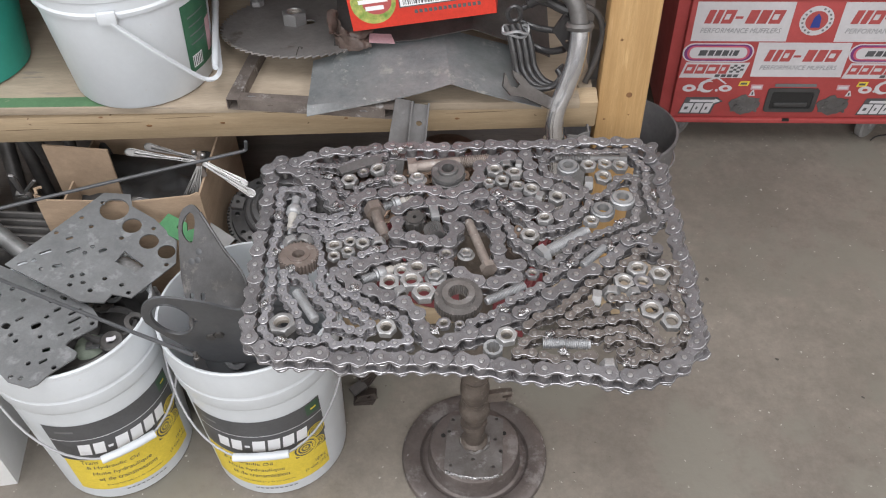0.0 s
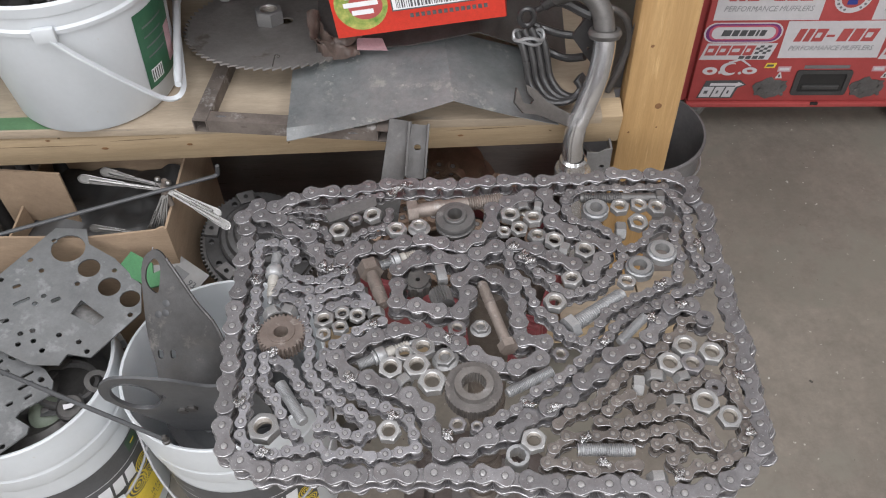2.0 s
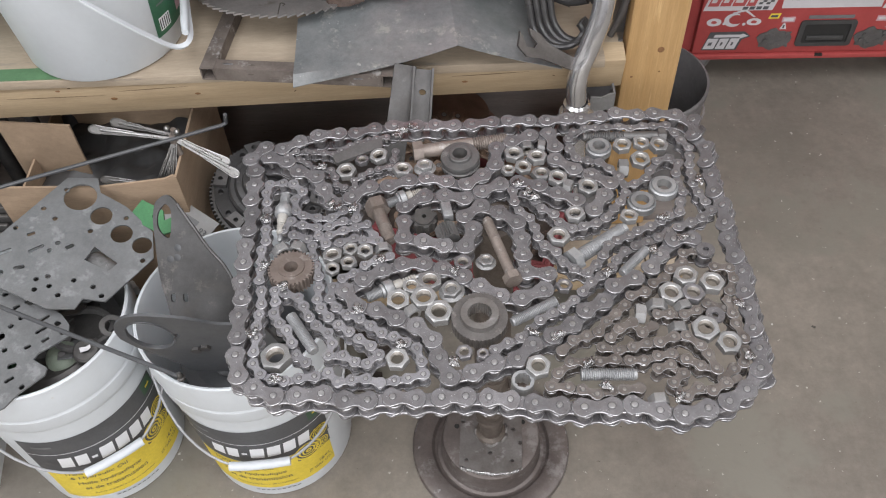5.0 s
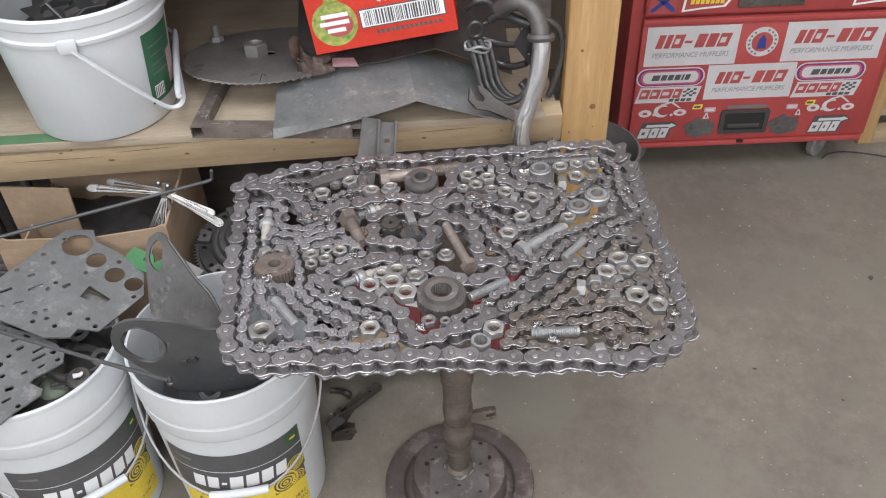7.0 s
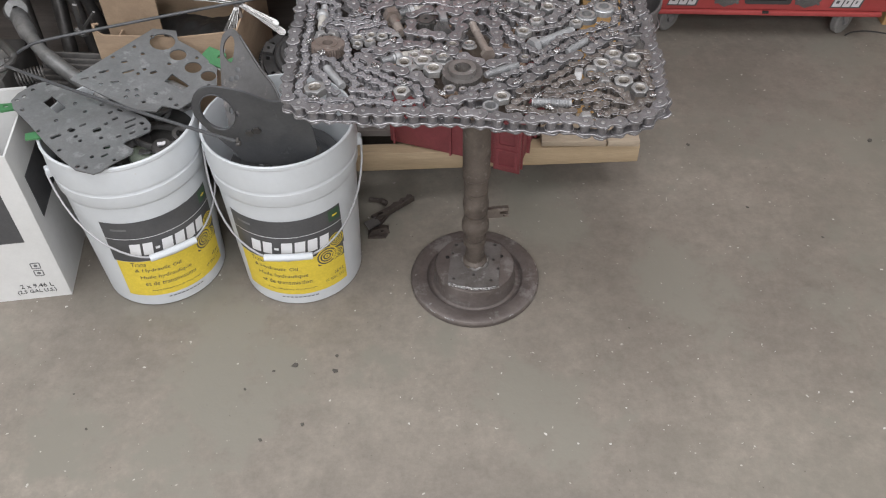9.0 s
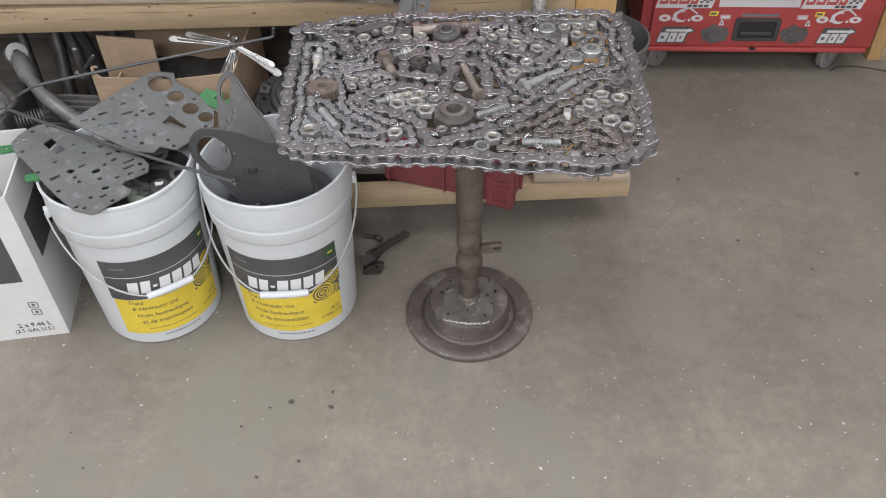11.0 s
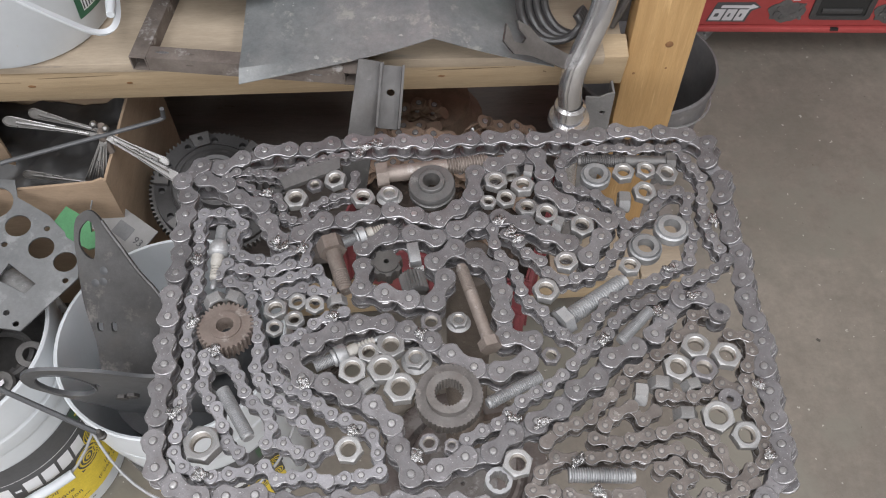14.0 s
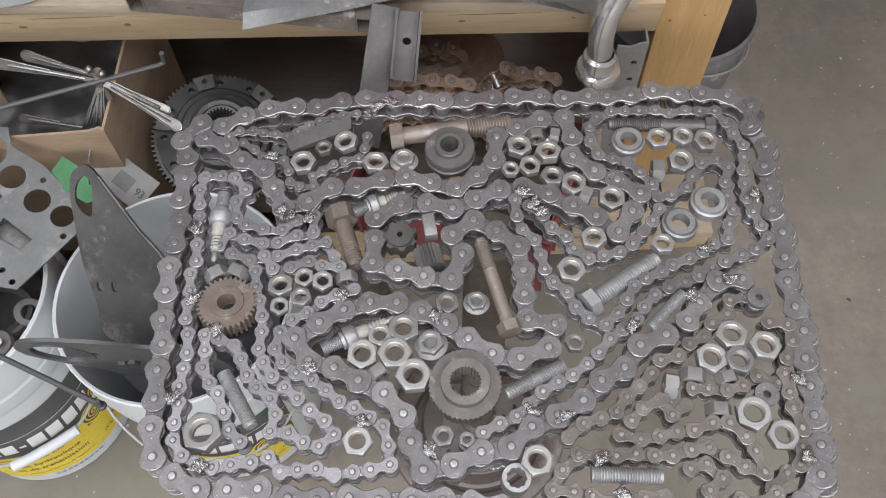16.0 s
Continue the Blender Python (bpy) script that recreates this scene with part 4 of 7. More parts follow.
def link_meshes(name, pitch, end, waist, thick, width, roller, pin, metal, pin_metal=None):
    """An outer link (plates, pin heads) and an inner link (plates, rollers), pins upright, tops at z = 0."""
    c, edges = thick * 0.22, {}

    def plate(g, z, e, w):
        full, cut = eight(pitch, e, w), eight(pitch, e - c, w - c)
        n = len(full)
        vs = [(x, y, z) for x, y in cut] + [(x, y, z - c) for x, y in full] + [(x, y, z - thick) for x, y in full]
        fs = [tuple(range(n)), tuple(2 * n + k for k in reversed(range(n)))]
        for k in range(n):
            q = (k + 1) % n
            fs += [(k + n, q + n, q, k), (k + 2 * n, q + 2 * n, q + n, k + n)]
        base = len(g.f)
        g.add(vs, fs)
        edges.setdefault(id(g), []).extend(base + 2 + 2 * k for k in range(n))

    o, i = Geo(), Geo()
    for z in (0.0, -width):
        plate(o, z, end, waist)
    for z in (-thick * 1.05, -width + thick * 1.05):
        plate(i, z, end * 0.97, waist * 1.05)
    for s in (-0.5, 0.5):
        i.lathe([(roller, -width + thick), (roller, -thick * 2)], 14, Matrix.Translation((s * pitch, 0, 0)))
        o.lathe([(pin * 0.8, -width - thick - 0.001), (pin, -width - thick), (pin, -width)], 8, Matrix.Translation((s * pitch, 0, 0)))
    first_pin = len(o.f)
    for s in (-0.5, 0.5):
        o.lathe([(pin, -width + thick), (pin, thick * 0.36), (pin * 0.86, thick * 0.56), (pin * 0.45, thick * 0.60)], 10, Matrix.Translation((s * pitch, 0, 0)))
    first_ring = len(o.f)
    for s in (-0.5, 0.5):
        o.lathe([(pin * 0.98, 0.0003), (pin * 1.22, 0.0003), (pin * 1.30, 0.00005)], 14, Matrix.Translation((s * pitch, 0, 0)))
    om, im = o.mesh(name + "_outer", metal), i.mesh(name + "_inner", metal)
    for me, g in ((om, o), (im, i)):
        for m in (pin_metal or pin_steel, worn_glint_edge if metal != rust_chain else metal, pin_crevice_shade):
            me.materials.append(m)
        for k in edges[id(g)]:
            me.polygons[k].material_index = 2
    for k, p in enumerate(om.polygons):
        if k >= first_pin:
            p.material_index = 3 if k >= first_ring else 1
    return om, im


LINKS = {
    "wide": ("wide_chain_link", 0.0254, *link_meshes("wide_chain_link", 0.0254, 0.0118, 0.0070, 0.0030, 0.0210, 0.0079, 0.0034, steel_chain)),
    "bright": ("bright_chain_link", 0.015875, *link_meshes("bright_chain_link", 0.015875, 0.0071, 0.0040, 0.0020, 0.0155, 0.0050, 0.0024, bright_chain)),
    "plain": ("narrow_chain_link", 0.015875, *link_meshes("narrow_chain_link", 0.015875, 0.0071, 0.0042, 0.0020, 0.0155, 0.0050, 0.0024, steel_chain)),
    "brown": ("brown_chain_link", 0.015875, *link_meshes("brown_chain_link", 0.015875, 0.0072, 0.0042, 0.0020, 0.0155, 0.0050, 0.0024, brown_chain, dull_pin)),
    "fine": ("fine_chain_link", 0.0127, *link_meshes("fine_chain_link", 0.0127, 0.0056, 0.0033, 0.0015, 0.0120, 0.0040, 0.0019, steel_chain)),
}
jitter = random.Random(7)


def lay_chain(kind, first, pins, lean=0.0):
    """Links from pin to pin, outer and inner by turns; pins in millimetres from the table's middle."""
    name, pitch, outer, inner = LINKS[kind]
    for i, ((x0, y0), (x1, y1)) in enumerate(zip(pins, pins[1:])):
        d = math.hypot(x1 - x0, y1 - y0) / 1000
        ob = new(name, outer if (i + first) % 2 == 0 else inner)
        ob.parent = table
        z = TOP - 0.002 + jitter.uniform(-0.0012, 0.0008) - (0.0 if kind == "wide" else jitter.uniform(0.0, 0.003))
        m = pose((x0 + x1) / 2000, (y0 + y1) / 2000, z, jitter.uniform(-2, 2) + (lean if min(x0, x1) > 255 else 0.0), jitter.uniform(-2, 2), math.degrees(math.atan2(y1 - y0, x1 - x0)))
        s = min(max(d / pitch, 0.85), 1.12)
        ob.matrix_local = m @ Matrix.Diagonal((s, 1, 1, 1))



lay_chain('wide', 0, [(-316, 145), (-308, 125), (-307, 100), (-308, 75), (-304, 50), (-305, 25), (-306, -1), (-305, -26), (-304, -54), (-300, -78), (-300, -103), (-298, -129), (-297, -155), (-291, -180), (-272, -196), (-250, -207), (-225, -207), (-200, -206), (-175, -213), (-151, -215), (-125, -213), (-101, -215), (-74, -215), (-49, -215), (-25, -217), (-3, -220), (22, -224), (47, -228), (72, -231), (100, -231), (123, -231), (148, -238), (172, -243), (197, -237), (220, -230), (241, -217)])
lay_chain('wide', 1, [(241, -217), (261, -193), (266, -168), (265, -143), (267, -117), (268, -91), (272, -65), (269, -41), (267, -15), (269, 10), (272, 37), (267, 62), (269, 88), (268, 113), (273, 137), (262, 162), (266, 187), (245, 201), (219, 205), (195, 205), (169, 209), (145, 203), (120, 201), (100, 201), (75, 198), (50, 202), (24, 202), (0, 199), (-26, 197), (-51, 197), (-75, 199), (-101, 199), (-131, 199), (-157, 196), (-181, 188), (-205, 188)], -24)
lay_chain('wide', 0, [(-205, 188), (-231, 186), (-256, 177), (-277, 165), (-300, 166), (-316, 145)])
lay_chain('wide', 0, [(-293, 148), (-269, 139), (-252, 120), (-229, 110), (-217, 88), (-206, 66), (-181, 72), (-160, 88), (-135, 89), (-110, 97), (-87, 101), (-63, 95), (-37, 88), (-17, 102), (1, 122), (4, 149), (25, 161), (49, 171), (74, 173), (80, 149), (79, 125), (99, 107), (121, 97), (142, 82), (132, 60), (117, 38), (97, 55), (76, 68), (53, 81), (29, 89), (5, 86), (-18, 75), (-41, 64), (-65, 70), (-91, 68), (-114, 54)])
lay_chain('wide', 0, [(-115, 30), (-116, 5), (-92, -3), (-68, -10), (-42, -12), (-32, 13), (-41, 35), (-21, 51), (1, 39), (21, 23), (25, -4), (25, -28), (27, -53), (51, -58), (44, -81), (19, -91), (-6, -87), (-27, -73), (-47, -58), (-69, -46), (-92, -37), (-116, -37), (-140, -44), (-161, -57), (-182, -72), (-168, -94), (-145, -100), (-123, -112), (-100, -124), (-83, -142), (-76, -166), (-65, -190), (-40, -185), (-17, -175), (8, -170), (26, -153), (49, -143), (71, -130), (88, -112), (109, -100), (125, -79), (149, -69)])
lay_chain('wide', 0, [(170, -55), (183, -37), (203, -15), (226, -13), (237, -33)])
lay_chain('bright', 0, [(-199, -82), (-191, -95), (-178, -105), (-164, -111), (-151, -120), (-139, -130), (-125, -137), (-112, -145), (-100, -153), (-95, -169), (-93, -185), (-109, -189), (-124, -191), (-139, -194), (-154, -189), (-169, -190), (-184, -191), (-195, -179), (-209, -184), (-225, -186), (-241, -188), (-254, -185), (-268, -178), (-277, -165), (-278, -150), (-277, -133), (-279, -117), (-278, -101), (-277, -86), (-279, -68), (-283, -53), (-283, -38), (-284, -24), (-286, -7), (-282, 7), (-284, 24), (-286, 42), (-286, 55), (-288, 70), (-290, 86)])
lay_chain('bright', 1, [(-290, 86), (-288, 102), (-272, 104), (-257, 100), (-245, 87), (-253, 74), (-250, 54), (-241, 47), (-223, 42), (-204, 41), (-191, 51)])
lay_chain('bright', 0, [(-262, 23), (-254, 36), (-240, 31), (-222, 26), (-208, 27), (-190, 35), (-174, 37), (-175, 56)])
lay_chain('bright', 0, [(-249, 14), (-232, 7), (-218, 11), (-209, -2), (-192, 0), (-176, 6), (-163, 1), (-147, 0)])
lay_chain('bright', 0, [(-206, 12), (-189, 19), (-174, 23), (-161, 26), (-153, 13)])
lay_chain('bright', 0, [(-225, -4), (-223, -20), (-218, -35), (-214, -50), (-213, -65), (-214, -81), (-208, -95), (-199, -108), (-187, -118), (-175, -128), (-163, -139), (-150, -148), (-141, -160), (-153, -170), (-167, -166), (-180, -158), (-196, -157), (-193, -142), (-199, -128), (-212, -118), (-221, -107), (-228, -92), (-236, -79), (-251, -72), (-263, -69), (-261, -84), (-261, -100), (-253, -114), (-244, -124), (-237, -141), (-231, -156), (-220, -166)])
lay_chain('bright', 0, [(-199, -82), (-196, -66), (-186, -54), (-173, -47), (-161, -36), (-148, -29), (-133, -22)])
lay_chain('plain', 0, [(20, 75), (21, 57), (26, 41), (37, 30), (42, 13), (45, -2), (52, -16), (64, -26), (71, -41), (82, -52), (97, -59), (108, -48), (118, -34), (126, -20), (138, -12), (153, -5), (165, 4), (181, 10), (194, 17), (205, 25), (220, 31), (224, 47), (230, 63), (226, 78), (227, 95), (233, 112), (223, 122), (207, 117), (196, 102), (189, 90), (173, 81), (160, 78), (155, 93), (145, 107), (134, 119), (120, 125), (105, 129), (99, 145), (99, 162), (107, 174)])
lay_chain('plain', 1, [(107, 174), (123, 183), (137, 183), (152, 185), (169, 185), (183, 181), (200, 185), (214, 182), (230, 183)])
lay_chain('plain', 0, [(34, 68), (46, 57), (54, 43), (67, 33), (73, 19), (86, 9), (101, 12), (116, 16), (130, 26), (141, 39), (151, 50), (159, 63)])
lay_chain('plain', 0, [(230, 183), (239, 169), (245, 154), (252, 140), (250, 124), (247, 109), (246, 93), (245, 77), (249, 61), (254, 46), (258, 31), (245, 20), (230, 13), (214, 6), (200, -1), (187, -9), (173, -16), (158, -22), (144, -29), (133, -41), (125, -53), (112, -63), (99, -73), (88, -86), (77, -96), (64, -106), (51, -113), (37, -122), (25, -133), (14, -143), (-1, -150), (-15, -158), (-29, -166)])
lay_chain('brown', 0, [(227, -30), (212, -33), (207, -48), (192, -57), (183, -70), (169, -77), (158, -88), (142, -92), (133, -104), (121, -116), (109, -126), (99, -139), (85, -145), (70, -150), (57, -161)])
lay_chain('brown', 0, [(243, -56), (259, -58), (261, -73), (253, -90), (247, -106), (248, -122), (249, -136), (253, -154), (251, -169), (246, -184), (234, -191), (221, -203)])
lay_chain('brown', 0, [(167, -118), (180, -118), (196, -120), (210, -116), (225, -107), (241, -113), (227, -123)])
lay_chain('brown', 0, [(111, -147), (122, -136), (137, -129), (146, -142), (159, -133)])
lay_chain('brown', 0, [(101, -159), (117, -163), (133, -161), (148, -157), (163, -155), (179, -149), (193, -149), (205, -161), (211, -172), (216, -191), (200, -186), (187, -178), (173, -170), (158, -172), (142, -177), (127, -177), (111, -176), (95, -178), (80, -178), (64, -176)])
lay_chain('brown', 0, [(155, -188), (169, -184), (180, -196), (168, -206), (179, -222), (192, -213), (207, -216), (222, -208), (235, -201)])
lay_chain('brown', 0, [(65, -178), (49, -190), (41, -206), (58, -207), (73, -210), (87, -216), (103, -212), (116, -211), (132, -210)])
lay_chain('fine', 0, [(-269, 150), (-259, 157), (-246, 159), (-235, 156), (-222, 154), (-210, 151), (-199, 156), (-188, 164), (-178, 171), (-165, 176), (-154, 179), (-141, 181)])
lay_chain('fine', 0, [(-254, 143), (-242, 135), (-232, 126), (-219, 123), (-210, 120), (-204, 107), (-202, 95), (-192, 90), (-178, 91), (-180, 103), (-170, 108), (-160, 115), (-149, 120), (-135, 124), (-130, 136), (-128, 150)])


def hexagon(r, a0=0.0):
    return circle(0, 0, r, 6, None, a0)


def nut_mesh(name, metal, flange=0.0):
    """A nut 1 across its flats, 0.56 thick, top at z = 0."""
    g = Geo()
    bm = bmesh.new()
    n, hole = 36, 0.315
    rings = []
    def corner(a):
        k = ((a + math.pi / 6) % (math.pi / 3)) - math.pi / 6
        return 0.5 / math.cos(k)
    for rr, z in (("low", -0.56), ("hex", -0.52), ("brow", 0.0), (0.478, 0.0), (hole * 1.10, 0.0), (hole, -0.04), (hole * 0.90, -0.085), (hole, -0.12), (hole * 0.90, -0.155), (hole, -0.19), (hole * 0.90, -0.225), (hole, -0.26), (hole * 0.90, -0.295), (hole, -0.33), (hole, -0.56)):
        ring = []
        for i in range(n):
            a = 2 * math.pi * i / n
            q = corner(a) if rr in ("hex", "brow") else corner(a) - 0.018 if rr == "low" else rr
            ring.append(bm.verts.new((q * math.cos(a), q * math.sin(a), 0.75 * (0.478 - q) if rr == "brow" else z)))
        rings.append(ring)
    for ra, rb in zip(rings, rings[1:] + rings[:1]):
        for i in range(n):
            bm.faces.new((ra[i], ra[(i + 1) % n], rb[(i + 1) % n], rb[i]))
    bm.verts.index_update()
    g.add([v.co[:] for v in bm.verts], [[v.index for v in f.verts] for f in bm.faces])
    bm.free()
    bore = [k for k in range(len(g.f)) if 5 * n <= k < 14 * n]
    bevel = [k for k in range(len(g.f)) if 4 * n <= k < 5 * n]
    if flange:
        g.lathe([(0.31, -0.56), (flange, -0.56), (flange, -0.50), (0.52, -0.38)], 24)
    me = g.mesh(name, metal, 25)
    me.materials.append(nut_thread)
    for k in bore:
        me.polygons[k].material_index = 1
    me.materials.append(nut_edge_glint if metal == zinc else metal)
    for k in bevel:
        me.polygons[k].material_index = 2
    return me


NUTS = {"zinc": nut_mesh("zinc_nut", zinc), "dark": nut_mesh("dark_nut", steel_chain), "flange": nut_mesh("flange_nut", zinc, 0.72)}
spin = random.Random(3)


def set_nuts(kind, rows):
    """Nuts lying flat: millimetres from the table's middle, and the width across the flats."""
    for x, y, w in rows:
        ob = new("hex_nut", NUTS[kind])
        ob.parent = table
        ob.matrix_local = pose(x / 1000, y / 1000, TOP + spin.uniform(-0.002, 0.002), spin.uniform(-7, 7), spin.uniform(-7, 7), spin.uniform(0, 60)) @ Matrix.Diagonal((w / 1000, w / 1000, 0.74 * w / 1000, 1))


set_nuts("zinc", [(-191, 119, 23), (-150, 143, 22), (-118, 119, 23), (26, 137, 23), (36, 113, 20), (55, 131, 23), (58, 102, 22), (78, 92, 23), (114, 76, 24), (92, 30, 22), (69, -4, 24), (167, 147, 22), (192, 149, 20), (186, 118, 23), (214, 143, 23), (157, 24, 20)])
set_nuts("zinc", [(-200, -19, 22), (-179, -11, 17), (-161, -15, 18), (-180, -32, 18), (-198, -42, 16), (-85, -62, 26), (-106, -69, 20), (-121, -87, 25), (-92, -87, 27), (-75, -107, 28), (29, -182, 24), (17, 110, 16)])
set_nuts("zinc", [(207, -68, 25), (187, -90, 25), (235, -79, 25), (214, -141, 27), (236, -160, 24), (-253, -158, 31), (-121, -166, 23)])
set_nuts("dark", [(-171, 135, 16), (211, -92, 24), (-46, -37, 20), (68, -76, 17), (-49, -162, 17), (-29, -165, 12)])
set_nuts("flange", [(-90, 123, 20), (-19, -35, 17), (-61, -77, 21)])
for x, y, w, turn in ((-140, -10, 18, 10), (-262, -6, 20, 30), (-243, -4, 20, -20), (149, -114, 21, 80), (169, -106, 21, -8), (198, -108, 18, 12), (187, -137, 20, -4), (164, 112, 22, 85), (44, 153, 18, 5), (63, 153, 17, 80), (90, 81, 19, 65), (-106, -103, 19, 35), (150, -224, 19, 2)):
    ob = new("hex_nut", NUTS["zinc"])
    ob.parent = table
    ob.matrix_local = pose(x / 1000, y / 1000, TOP - w / 2000, 0, 0, turn) @ pose(0, -0.28 * w / 1000, 0, 90, 0, 0) @ pose(0, 0, 0, 0, 0, 30) @ Matrix.Diagonal((w / 1000, w / 1000, w / 1000, 1))


def along(a, b, z, dz=0.0):
    """A pose at a, z along the way from a to b, from millimetres on the table."""
    p, q = Vector((a[0] / 1000, a[1] / 1000, z)), Vector((b[0] / 1000, b[1] / 1000, z + dz))
    return Matrix.Translation(p) @ (q - p).to_track_quat("Z", "Y").to_matrix().to_4x4(), (q - p).length


def thread(r, z0, z1, pitch):
    """A profile of turned grooves, close to a thread."""
    out, z = [], z0
    while z < z1:
        out += [(r, z), (r, z + pitch * 0.22), (r * 0.82, z + pitch * 0.55), (r * 0.82, z + pitch * 0.65)]
        z += pitch
    return out


def bolt(a, b, r, metal, head=0.0, threaded=1.0, head_len=0.010, name="bolt", label=""):
    m, length = along(a, b, TOP - max(r, head * 0.9) + 0.004)
    g = Geo()
    z0 = head_len if head else 0.0
    if head:
        g.prism(hexagon(head), 0, head_len)
    cut = z0 + (length - z0) * (1 - threaded)
    prof = [(r * 0.98, z0)] + ([(r * 0.98, cut)] if threaded < 1 else []) + thread(r, cut + 0.0005, length - 0.003, max(0.0016, r * 0.32)) + [(r * 0.8, length)]
    g.lathe(prof, 16)
    part(name, g, metal, table, label, m, smooth=50)


bolt((-105, 153), (19, 171), 0.0095, rust_bolt, 0.0145, 0.42, 0.013, label="long brown bolt")
bolt((12, -66), (-15, 30), 0.0066, rust_bolt, 0.0115, 0.38, 0.010, label="rusty brown bolt")
bolt((80, -38), (151, 11), 0.0090, galv, 0.0150, 1.0, 0.011, label="grey galvanised bolt")
bolt((169, -29), (135, -63), 0.0058, galv, 0, 1.0, name="threaded_stud")
bolt((56, -98), (5, -125), 0.0062, galv, 0, 1.0, name="threaded_stud")
bolt((-241, -106), (-211, -154), 0.0066, galv, 0, 1.0, name="threaded_stud")
bolt((73, -193), (131, -195), 0.0070, galv, 0, 1.0, name="threaded_stud")
bolt((226, 163), (119, 167), 0.0072, grey_steel, 0.0110, 0.55, 0.010)
bolt((-152, 66), (-132, 3), 0.0085, rust_bolt, 0.0150, 0.5, 0.016, label="rusty brown bolt")


def spark_plug(a, b):
    m, length = along(a, b, TOP - 0.006)
    k = length / 0.075
    body = part("spark_plug", Geo().lathe([(r, z * k) for r, z in thread(0.0062, 0.0, 0.018, 0.0016) + [(0.0085, 0.019), (0.0085, 0.022), (0.0072, 0.023), (0.0105, 0.0235), (0.0105, 0.033), (0.0085, 0.035)]], 18), galv, table, "old spark plug with a worn steel body", m, smooth=50)
    part("porcelain_ribs", Geo().lathe([(r, z * k) for r, z in [(0.0065, 0.035), (0.0065, 0.045)] + [p for i in range(5) for p in ((0.0056, 0.046 + 0.0035 * i), (0.0042, 0.0478 + 0.0035 * i))] + [(0.0045, 0.064)]], 16), porcelain, body, smooth=50)
    part("terminal", Geo().lathe([(0.0025, 0.064 * k), (0.0032, 0.066 * k), (0.0032, 0.073 * k), (0.0018, 0.075 * k)], 12), galv, body)


spark_plug((-266, 82), (-266, 6))
spark_plug((-137, 61), (-87, 83))
spark_plug((-157, -82), (-92, -51))


def ring_part(name, x, y, prof, metal, label="", n=36, m=None):
    return part(name, Geo().lathe(prof, n, None, True), metal, table, label, m or pose(x / 1000, y / 1000, TOP, spin.uniform(-3, 3), spin.uniform(-3, 3)))


for x, y, r in ((136, 143, 0.0165), (207, 70, 0.0180), (176, 46, 0.0172)):
    ring_part("bearing_washer", x, y, [(r * 0.5, 0.002), (r * 0.80, 0.002), (r * 0.84, -0.0008), (r * 0.90, 0.0005), (r, -0.001), (r, -0.010), (r * 0.5, -0.010)], galv, "plain grey thrust washer")
ring_part("pulley", -44, 134, [(0.0095, 0.006), (0.0135, 0.006), (0.0145, 0.005), (0.0150, 0.001), (0.0245, 0.0005), (0.0255, -0.002), (0.0255, -0.006), (0.020, -0.008), (0.0255, -0.011), (0.0255, -0.016), (0.0095, -0.016)], grey_steel, "small grey steel pulley")


def gear(name, x, y, r, teeth, depth, bore, ridge, top, metal, label, splines=0):
    """A toothed wheel with a raised ring round a plain or splined bore."""
    out = []
    for i in range(teeth):
        for f, q in ((-0.30, r - depth), (-0.16, r), (0.16, r), (0.30, r - depth)):
            a = 2 * math.pi * (i + f) / teeth
            out.append((q * math.cos(a), q * math.sin(a)))
    if splines:
        inner = []
        for i in range(splines):
            for f, q in ((-0.30, bore), (-0.18, bore * 0.92), (0.18, bore * 0.92), (0.30, bore)):
                a = 2 * math.pi * (i + f) / splines
                inner.append((q * math.cos(a), q * math.sin(a)))
    else:
        inner = circle(0, 0, bore, 28)
    g = Geo().prism(out, -0.018, -0.002, None, [circle(0, 0, ridge, 36)])
    g.prism(circle(0, 0, ridge, 36), -0.020, top, None, [inner])
    return part(name, g, metal, table, label, pose(x / 1000, y / 1000, TOP + 0.001, spin.uniform(-3, 3), spin.uniform(-3, 3), spin.uniform(0, 30)))


gear("gear_wheel", -247, -38, 0.0275, 34, 0.0028, 0.0085, 0.0155, -0.0004, rust_gear, "rusty brown toothed gear")
gear("synchro_gear", -30, -116, 0.0318, 44, 0.0009, 0.0205, 0.0215, -0.003, oily_gear, "dark grey gear with a splined bore")
splines = [(q * math.cos(t), q * math.sin(t)) for i in range(26) for t, q in [(2 * math.pi * (i + f) / 26, q) for f, q in ((-0.3, 0.0138), (-0.18, 0.0127), (0.18, 0.0127), (0.3, 0.0138))]]
part("synchro_ring", Geo().prism(circle(0, 0, 0.0212, 40), -0.014, 0.005, None, [splines]), plate_steel, table, "worn grey ring with an inner spline", pose(-0.030, -0.116, TOP + 0.001))
gear("small_sprocket", -91, 32, 0.0165, 7, 0.0030, 0.0028, 0.0125, 0.001, dark_steel, "small dark notched sprocket")
gear("splined_ring", 12, -195, 0.0122, 60, 0.0002, 0.0088, 0.0120, 0.001, galv, "small grey splined ring", 9).location.z -= 0.009
part("knurled_pinion", Geo().prism([(q * math.cos(a), q * math.sin(a)) for i in range(24) for a, q in ((2 * math.pi * i / 24, 0.0135), (2 * math.pi * (i + 0.5) / 24, 0.0115))], 0, 0.022), grey_steel, table, "", along((-66, 22), (-58, -8), TOP - 0.010)[0])
part("square_key", Geo().box(0.012, 0.024, 0.012, None, 0.001), galv, table, "", pose(-0.063, 0.043, TOP - 0.004, 0, 0, 10))
